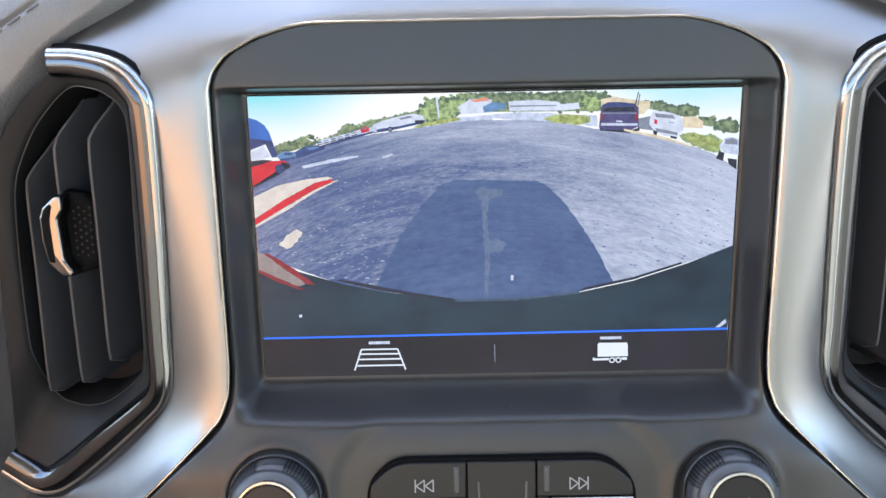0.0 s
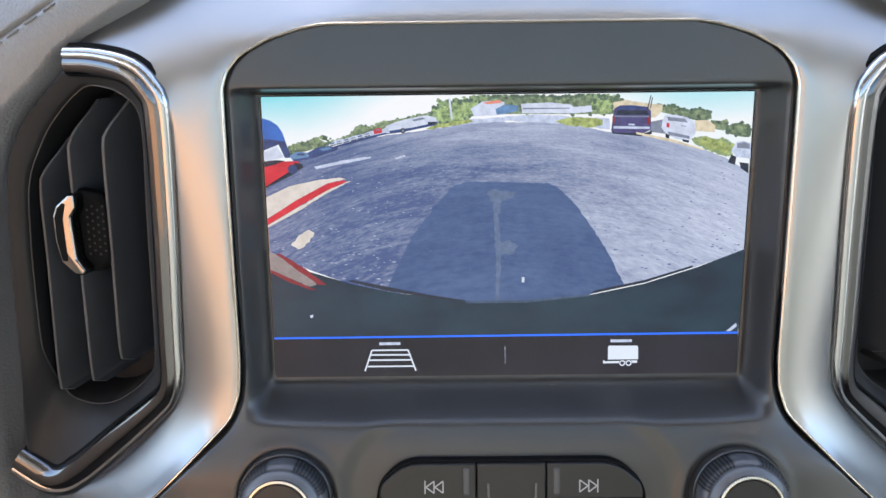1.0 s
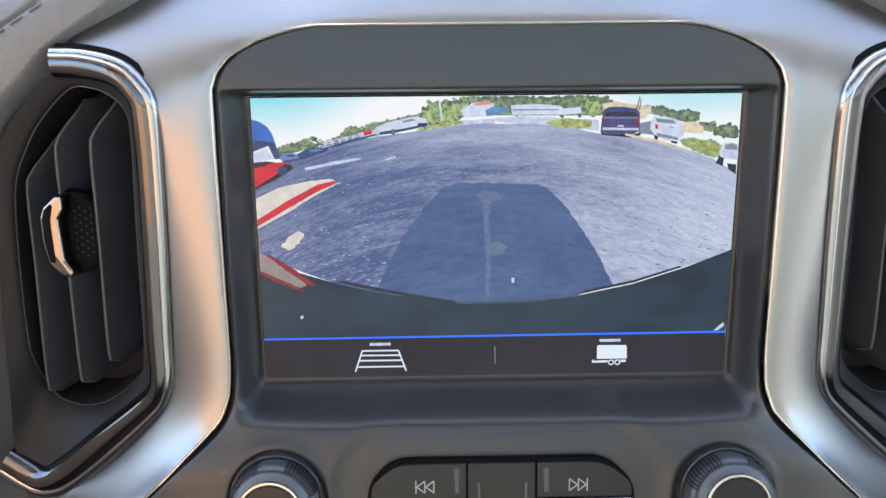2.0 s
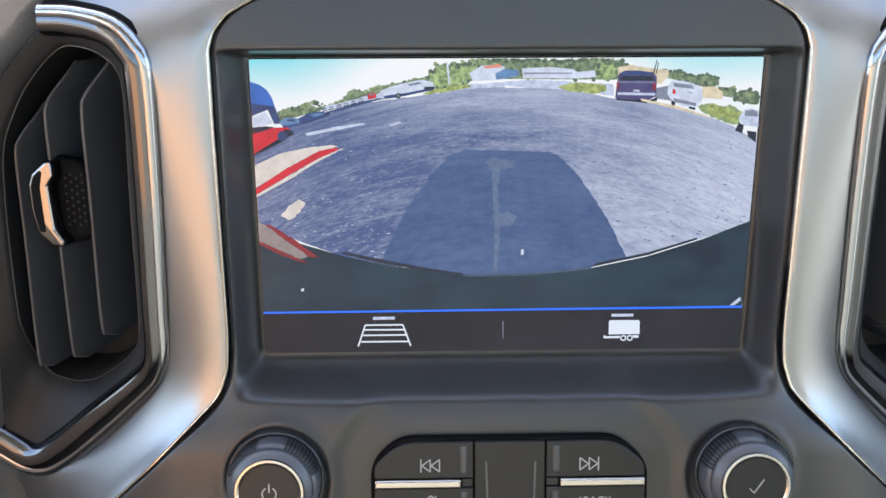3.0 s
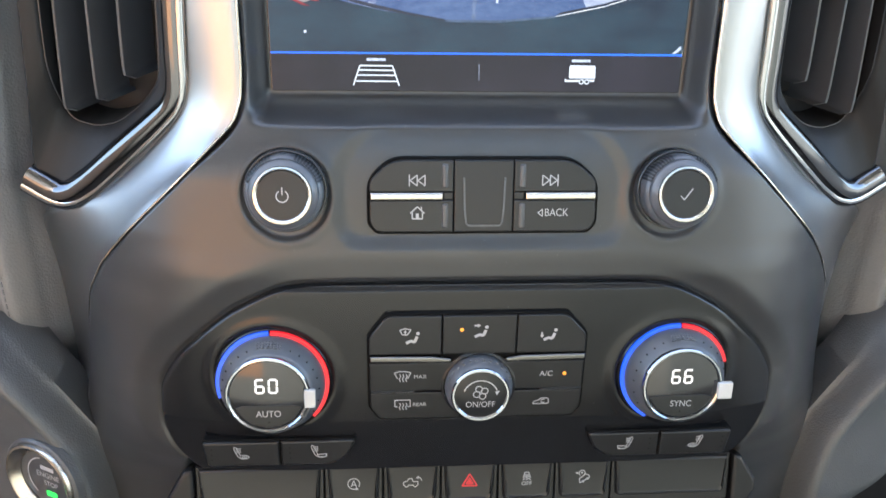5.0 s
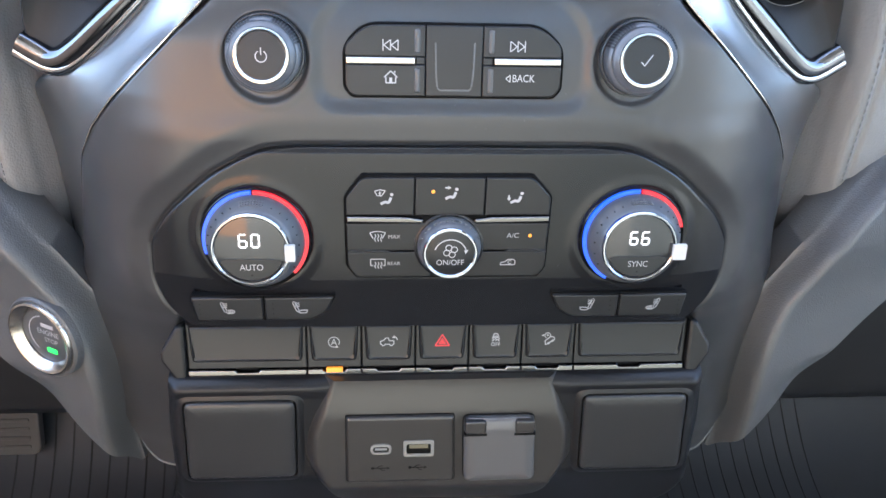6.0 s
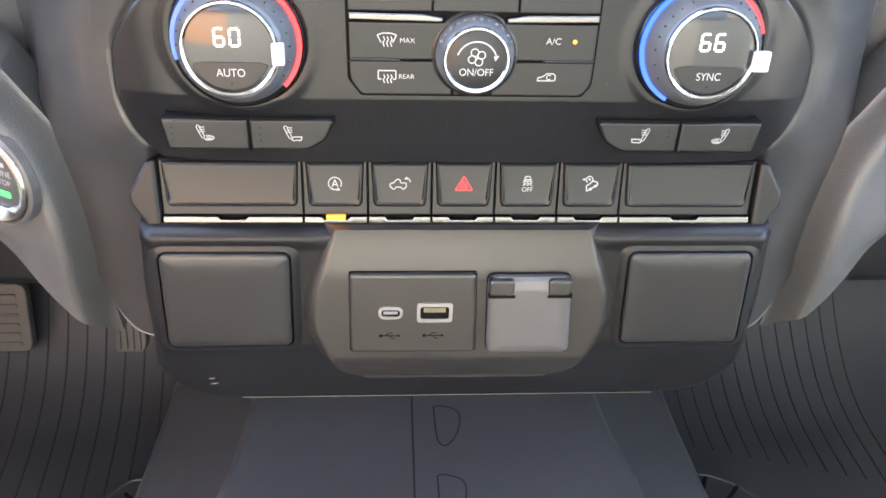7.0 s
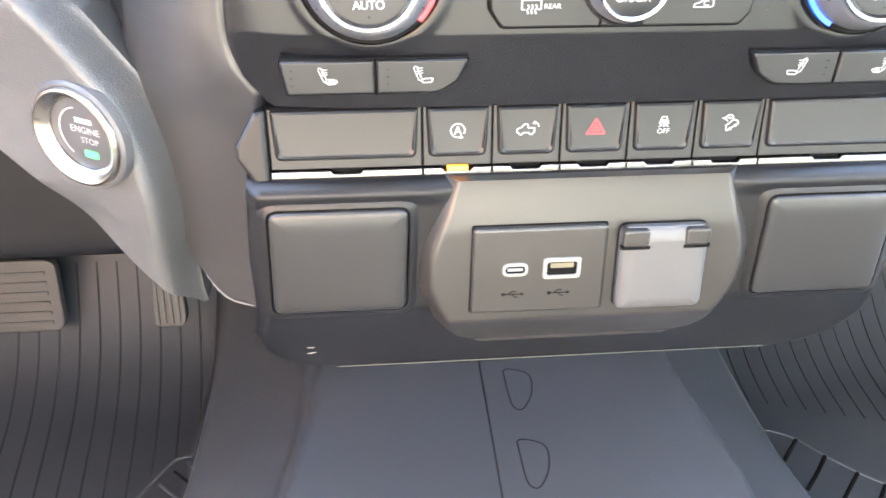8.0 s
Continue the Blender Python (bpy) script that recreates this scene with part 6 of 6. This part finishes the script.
shown("white_truck", P_WHITE, [(55.0,42.8), (56.0,44.4), (59.5,44.4), (63.6,43.5), (66.7,41.5), (66.9,37.8), (65.0,35.3), (60.2,35.8), (56.5,37.6), (54.7,40.0)], 38)
shown("white_truck_glass", P_GREY, [(56.5,43.8), (62.9,43.0), (64.0,41.6), (57.0,42.4)], 39)
shown("white_truck_lamp", P_RED, [(56.4,41.7), (57.5,41.4), (57.5,39.9), (56.5,40.1)], 40)
shown("white_truck_bumper", P_GREY, [(56.9,38.6), (64.8,36.9), (64.9,35.8), (57.4,37.3)], 41)
shown("white_truck_handle", P_GREY, [(61.7,40.7), (63.5,40.4), (63.5,40.1), (61.7,40.4)], 42)
shown("white_truck_wheel", P_DARK, [(56.2,38.0), (57.7,37.2), (57.5,35.7), (56.3,36.5)], 43)
shown("white_truck_wheel", P_DARK, [(62.3,35.8), (64.8,35.3), (64.5,34.5), (62.5,35.0)], 44)
shown("right_truck", P_PALE, [(79.9,31.7), (81.7,34.6), (84.2,34.9), (86.7,34.1), (87,28.5), (81.9,29.3)], 45)
shown("right_truck_glass", P_GREY, [(81.9,34.1), (84.7,34.5), (86.4,33.7), (86.5,32.1), (81.9,32.5)], 46)
shown("right_truck_wheel", P_DARK, [(79.0,27.4), (80.0,30.1), (81.9,29.3), (81.6,26.4)], 47)
shown("right_truck_wheel", P_DARK, [(83.1,27.4), (86.5,26.9), (86.6,23.3), (83.7,25.2)], 48)
shown("lamp_post", P_DARK, [(49.3,46.7), (50.4,51.4), (50.7,51.3), (49.7,46.6)], 49)
shown("lamp_post", P_DARK, [(50.3,46.7), (50.9,50.6), (51.2,50.5), (50.6,46.6)], 50)
shown("kerb_right", P_TAN, [(45.8,38.5), (58.5,35.9), (69.8,32.3), (70.3,31.7), (57.8,35.0), (45.8,37.8)], 51)
shown("canopy_roof", P_CANOPY, [(-87,44.9), (-84.1,44.0), (-81.5,42.2), (-79.9,39.6), (-79.0,36.5), (-82.2,37.0), (-87,37.7)], 52)
shown("canopy_shade", P_NAVY, [(-87,37.7), (-82.2,37.0), (-79.0,36.5), (-77.2,30.8), (-79.5,30.7), (-81.5,35.5), (-87,33.4)], 53)
shown("canopy_light", P_WHITE, [(-87,32.8), (-82.3,35.1), (-79.8,31.0), (-84.9,29.8), (-87,30.0)], 54)
shown("small_cars", P_BLUEGREY, [(-77.9,31.4), (-75.1,32.9), (-71.0,32.5), (-71.4,30.0), (-76.5,29.5)], 55)
shown("small_car_shade", P_NAVY, [(-76.8,30.1), (-71.2,30.9), (-71.2,30.1), (-76.3,29.5)], 55.4)
shown("small_car_glass", P_NAVY, [(-75.0,32.3), (-72.6,32.2), (-72.4,31.5), (-75.2,31.6)], 55.3)
shown("navy_car_glass", P_BLUEGREY, [(-67.2,33.8), (-64.2,34.4), (-62.2,34.0), (-65.8,33.0)], 56.4)
shown("navy_car", P_NAVY, [(-71.3,32.5), (-67.8,34.3), (-64.0,34.8), (-60.3,34.3), (-60.8,33.3), (-66.4,31.4), (-70.7,30.3)], 56)
shown("red_car", P_RED, [(-87,27.5), (-83.4,28.3), (-80.3,29.5), (-74.9,29.5), (-73.1,27.4), (-79.8,24.1), (-87,20.5)], 57)
shown("red_car_glass", P_DARK, [(-87,29.6), (-82.6,30.0), (-79.5,29.7), (-83.4,28.3), (-87,27.5)], 58)
shown("red_car_shade", P_DARK, [(-76.2,29.0), (-73.6,28.6), (-73.0,27.2), (-76.8,25.2), (-87,20.5), (-87,19.8), (-77.0,24.6)], 58.6)
shown("red_car_wheel", P_NAVY, circle(-76.9, 26.6, 1.75, 14), 59)
shown("sidewalk", P_CREAM, [(-87,16.6), (-78.4,20.5), (-69.8,22.4), (-60.1,23.5), (-58.0,22.9), (-64.5,21.4), (-76.4,15.1), (-87,8.8)], 60)
shown("kerb_red", P_RED, [(-87,8.6), (-76.4,15.3), (-64.5,21.5), (-59.0,22.5), (-57.8,22.0), (-65.3,18.7), (-75.7,12.9), (-87,6.4)], 61)
shown("kerb_foot", P_CREAM, [(-87,6.3), (-75.7,12.8), (-65.3,18.6), (-57.6,22.0), (-55.9,22.3), (-64.6,18.0), (-75.0,11.7), (-87,5.5)], 62)
shown("patch", P_CREAM, [(-78.9,-1.2), (-75.9,2.5), (-72.2,4.6), (-70.1,3.3), (-72.0,0.1), (-76.2,-2.8)], 63)
shown("truck_shadow", P_SHADOW, [(-43.9,-17.2), (-35.0,1.1), (-25.3,13.6), (-19.1,20.1), (-13.4,21.5), (15.1,20.6), (19.1,18.3), (23.6,14.1), (31.5,3.6), (37.7,-6.3), (43.4,-17.3), (30.9,-21.0), (6.9,-23.1), (-15.2,-23.1), (-33.2,-20.6)], 64)
shown("shadow_patch", P_PATCH, [(-7.4,16.7), (-5.1,18.6), (2.7,17.5), (2.7,15.6), (-2.1,14.0), (-2.4,9.8), (-4.7,9.8), (-5.0,14.0)], 65)
shown("shadow_patch", P_PATCH, [(-2.7,-1.4), (1.2,-0.0), (4.2,-2.4), (2.3,-5.4), (-2.0,-5.4)], 66)
shown("crack", P_PATCH, [(-4.7,9.8), (-3.1,9.8), (-2.0,-5.4), (-2.8,-22.7), (-4.0,-22.7), (-4.0,-5.4)], 67)
shown("bumper", P_BUMPER, [(-87,-3.8), (-83.9,-5.8), (-72.4,-11.3), (-56.9,-16.2), (-41.1,-19.6), (-15.2,-23.3), (6.9,-23.3), (30.9,-21.2), (50.8,-17.1), (70.4,-10.9), (87,-4.4), (87,-20.6), (86.6,-36.2), (-87,-36.6), (-87,-20.7)], 68)
shown("bumper_edge", P_DARK, [(-58.8,-14.9), (-45.1,-18.6), (-29.2,-21.5), (-15.2,-23.3), (-15.2,-22.7), (-29.2,-20.4), (-45.1,-17.0), (-56.8,-14.5)], 69)
shown("bumper_edge", P_DARK, [(30.9,-20.8), (50.8,-16.7), (68.4,-11.1), (68.4,-10.3), (50.7,-15.7), (32.8,-19.4)], 70)
shown("bumper_glint", P_GLINT, [(-15.2,-22.9), (6.8,-22.9), (30.9,-20.8), (30.9,-21.6), (6.9,-23.9), (-15.2,-23.9)], 71)
shown("reflected_kerb", P_KERB, [(-87,-3.2), (-84.7,-4.4), (-78.1,-9.4), (-71.4,-14.4), (-70.1,-16.1), (-72.8,-16.9), (-79.9,-13.6), (-87,-10.2)], 72)
shown("reflected_red", P_RUST, [(-84.7,-4.2), (-82.7,-4.4), (-75.7,-9.0), (-68.6,-14.4), (-66.2,-16.5), (-69.5,-16.1), (-78.1,-9.8)], 73)
shown("reflected_red", P_RUST, [(-87,-10.2), (-79.9,-13.6), (-72.8,-17.1), (-70.0,-18.3), (-72.8,-18.0), (-80.8,-14.8), (-87,-11.3)], 74)
shown("number_lamp", P_WHITE, [(5.6,-14.1), (6.6,-14.1), (6.6,-16.1), (5.6,-16.1)], 75)
shown("white_speck", P_WHITE, [(-73.2,-27.9), (-72.0,-27.6), (-72.0,-28.7), (-73.0,-28.9)], 76)
shown("lower_bar", P_BAR, [(-87,-36.6), (86.6,-36.2), (87,-52.2), (-87,-52.2)], 77)
shown("blue_rule", P_BLUE, [(-87,-36.4), (86.6,-35.9), (86.6,-36.7), (-87,-37.1)], 78)
shown("corner_mark", P_PALE, [(82.0,-35.7), (85.6,-32.5), (86.1,-33.8), (83.8,-35.7)], 79)
shown("divider", P_GREY, [(-0.7,-40.8), (-0.3,-40.8), (-0.2,-47.6), (-0.5,-47.6)], 80)
shown("guide_tab", P_PALE, [(-47.6,-38.7), (-39.7,-38.7), (-39.7,-39.8), (-47.7,-39.8)], 81)
shown("trailer_tab", P_PALE, [(39.0,-38.5), (47.0,-38.5), (47.1,-39.6), (39.1,-39.6)], 82)
shown("trailer_box", P_ICON, [(38.5,-40.9), (49.2,-41.0), (49.5,-41.7), (49.7,-46.4), (38.3,-46.4), (38.2,-41.7)], 83)
shown("trailer_frame", P_ICON, [(36.5,-46.7), (37.0,-46.7), (37.2,-47.1), (49.3,-46.8), (49.4,-47.8), (36.5,-47.9)], 84)

SD = SC.moved(0, 0, 1.1)


def specks(name, mat, count, seed, k, size, inside, outside):
    """Scattered small flat flecks of the picture within one outline and clear of another, larger towards the foot."""
    rnd_ = random.Random(seed)
    geos = []
    while len(geos) < count:
        u_, v_ = rnd_.uniform(-86, 86), 38 - 75 * rnd_.random() ** 0.8
        spot = np.array([[u_]]), np.array([[v_]])
        if from_edge(*spot, inside)[0, 0] > -0.6 or from_edge(*spot, outside)[0, 0] < 0.4:
            continue
        w_ = size * rnd_.uniform(0.4, 1.3) * (0.35 + 0.65 * (38 - v_) / 75)
        n_ = rnd_.randint(4, 6)
        pts = [(u_ + w_ * 1.5 * rnd_.uniform(0.5, 1) * math.cos(6.283 * i / n_), v_ + w_ * 0.5 * rnd_.uniform(0.5, 1) * math.sin(6.283 * i / n_)) for i in range(n_)]
        geos.append(([SC.at(a_, b_, 0.03 + 0.012 * k) for a_, b_ in pts], [tuple(range(n_))]))
    part(name, merge(*geos), mat, disp, smooth=0)


def foliage(mat, edge, seed, k, n_, size):
    """Small leaf clumps along and inside the outline of a tree."""
    rnd_ = random.Random(seed)
    p_ = np.array(edge, float)
    geos = []
    for _ in range(n_):
        i = rnd_.randrange(len(p_))
        q = p_[i] + (p_[(i + 1) % len(p_)] - p_[i]) * rnd_.random()
        q = q + (p_.mean(0) - q) * rnd_.uniform(-0.03, 0.25)
        m_ = rnd_.randint(5, 8)
        r_ = size * rnd_.uniform(0.4, 1.2)
        pts = [(min(86.9, max(-86.9, q[0] + r_ * rnd_.uniform(0.4, 1) * math.cos(6.283 * j / m_))), min(52.1, q[1] + r_ * rnd_.uniform(0.4, 0.9) * math.sin(6.283 * j / m_))) for j in range(m_)]
        geos.append(([SC.at(a_, b_, 0.03 + 0.012 * k) for a_, b_ in pts], [tuple(range(m_))]))
    part("foliage", merge(*geos), mat, disp, smooth=0)


ASPHALT_EDGE = [(-87, 27.9), (-84.9, 29.1), (-77.2, 29.5), (-66.3, 32.6), (-60.2, 34.3), (-49.3, 37.4), (-40.1, 38.7), (-29.4, 40.0), (-12.5, 42.2), (-0.8, 42.7), (-0.9, 42.4), (8.4, 42.4), (16.9, 41.8), (23.9, 41.0), (30.1, 39.9), (36.4, 38.6), (42.7, 37.9), (49.8, 36.8), (58.5, 35.3), (65.8, 33.5), (70.7, 31.8), (78.0, 29.1), (87, 23.7), (86.9, -5.2), (70.4, -10.7), (50.8, -16.9), (30.9, -21.0), (6.9, -23.1), (-15.2, -23.1), (-41.1, -19.8), (-56.9, -16.6), (-70.5, -11.5), (-86.9, -4.6)]
SHADOW_EDGE = [(-43.9, -17.2), (-35.0, 1.1), (-25.3, 13.6), (-19.1, 20.1), (-13.4, 21.5), (15.1, 20.6), (19.1, 18.3), (23.6, 14.1), (31.5, 3.6), (37.7, -6.3), (43.4, -17.3), (30.9, -21.0), (6.9, -23.1), (-15.2, -23.1), (-33.2, -20.6)]
specks("light_speck", P_FLECK, 420, 3, 23.5, 0.75, ASPHALT_EDGE, SHADOW_EDGE)
specks("dark_speck", P_SPOT, 260, 5, 23.4, 0.8, ASPHALT_EDGE, SHADOW_EDGE)
specks("shadow_speck", P_SPOT2, 200, 7, 64.5, 0.6, SHADOW_EDGE, [(200, 200), (201, 200), (201, 201)])
foliage(P_LEAF, [(-79.0, 33.8), (-76.5, 35.7), (-73.0, 35.5), (-69.9, 37.3), (-67.5, 37.6), (-65.2, 36.2), (-62.2, 35.9), (-58.6, 37.7), (-56.1, 38.9), (-53.1, 41.4), (-51.3, 42.0), (-47.7, 41.2), (-44.1, 43.1), (-39.4, 43.8), (-33.4, 44.8), (-28.6, 46.0), (-25.1, 46.0), (-25.1, 42.5), (-41.8, 39.9), (-53.8, 37.5), (-63.4, 35.1), (-77.9, 31.5)], 11, 1.3, 90, 1.0)
foliage(P_LEAF2, [(-79.0, 33.8), (-76.5, 35.7), (-73.0, 35.5), (-69.9, 37.3), (-67.5, 37.6), (-65.2, 36.2), (-62.2, 35.9), (-58.6, 37.7), (-56.1, 38.9), (-53.1, 41.4), (-51.3, 42.0), (-47.7, 41.2), (-44.1, 43.1), (-39.4, 43.8), (-33.4, 44.8), (-28.6, 46.0), (-25.1, 46.0), (-25.1, 42.5), (-41.8, 39.9), (-53.8, 37.5), (-63.4, 35.1), (-77.9, 31.5)], 12, 1.4, 70, 0.9)
foliage(P_LEAF, [(-13.8, 49.6), (-12.6, 51.2), (-9.6, 52.2), (-5.0, 51.6), (-1.1, 52.0), (3.5, 51.3), (8.8, 52.0), (11.1, 51.1), (16.4, 51.6), (18.8, 50.6), (21.8, 51.7), (25.7, 51.1), (29.4, 52.1), (32.5, 51.7), (34.9, 51.4), (38.7, 51.1), (41.9, 49.3), (42.2, 44.8), (-1.0, 45.3), (-12.6, 45.9)], 13, 2.5, 110, 1.1)
foliage(P_LEAF2, [(-13.8, 49.6), (-12.6, 51.2), (-9.6, 52.2), (-5.0, 51.6), (-1.1, 52.0), (3.5, 51.3), (8.8, 52.0), (11.1, 51.1), (16.4, 51.6), (18.8, 50.6), (21.8, 51.7), (25.7, 51.1), (29.4, 52.1), (32.5, 51.7), (34.9, 51.4), (38.7, 51.1), (41.9, 49.3), (42.2, 44.8), (-1.0, 45.3), (-12.6, 45.9)], 14, 2.3, 90, 1.0)
foliage(P_LEAF2, [(-27.5, 44.8), (-26.5, 48.1), (-25.3, 47.6), (-24.1, 50.4), (-22.7, 48.8), (-21.3, 50.8), (-20.1, 49.5), (-18.0, 51.3), (-16.5, 49.0), (-15.1, 51.8), (-13.2, 50.0), (-11.3, 51.4), (-10.1, 48.6), (-10.3, 46.6), (-13.1, 44.0), (-17.9, 42.1), (-23.9, 41.4), (-26.9, 42.1)], 15, 3.4, 60, 1.1)
foliage(P_LEAF, [(-27.5, 44.8), (-26.5, 48.1), (-25.3, 47.6), (-24.1, 50.4), (-22.7, 48.8), (-21.3, 50.8), (-20.1, 49.5), (-18.0, 51.3), (-16.5, 49.0), (-15.1, 51.8), (-13.2, 50.0), (-11.3, 51.4), (-10.1, 48.6), (-10.3, 46.6), (-13.1, 44.0), (-17.9, 42.1), (-23.9, 41.4), (-26.9, 42.1)], 16, 3.5, 50, 0.9)
foliage(P_LEAF, [(52.0, 48.2), (56.0, 47.5), (59.0, 47.9), (61.9, 46.3), (64.6, 45.7), (68.4, 46.6), (72.1, 45.4), (72.5, 42.9), (68.9, 41.8), (65.7, 42.7), (54.6, 45.3)], 17, 5.3, 50, 1.0)
foliage(P_LEAF, [(77.0, 39.4), (79.2, 40.5), (82.6, 41.5), (86.4, 40.2), (86.8, 36.8), (83.6, 36.3), (78.7, 37.5)], 18, 6.4, 40, 0.9)
foliage(P_LEAF2, [(65.5, 35.9), (69.4, 36.7), (77.4, 35.6), (81.5, 33.4), (79.6, 29.5), (74.7, 30.6), (68.1, 33.3)], 19, 26.5, 40, 0.9)
foliage(P_LEAF, [(29.5, 48.8), (31.1, 50.3), (33.7, 50.7), (36.9, 50.1), (38.1, 48.5), (37.5, 45.5), (33.7, 44.4), (30.2, 46.2)], 20, 4.3, 30, 0.8)


part("guide_symbol", segs(SD, [[(-50.5, -41.8), (-36.9, -41.8)], [(-51.1, -43.6), (-35.9, -43.7)], [(-51.5, -45.7), (-35.4, -45.7)], [(-52.2, -48.2), (-34.8, -48.2)], [(-50.5, -41.8), (-53.3, -50.0)], [(-36.9, -41.8), (-34.1, -50.0)]], 0.55, 0.05), P_ICON, disp)
for cu_, cv_ in ((43.7, -47.8), (46.1, -47.8)):
    part("trailer_wheel", fills(SD, [circle(cu_, cv_, 1.3, 20)], 0.06), P_BAR, disp)
    part("trailer_hub", strokes(SD, [circle(cu_, cv_, 0.9, 20) + [(cu_ + 0.9, cv_)]], 0.45, 0.1), P_ICON, disp)
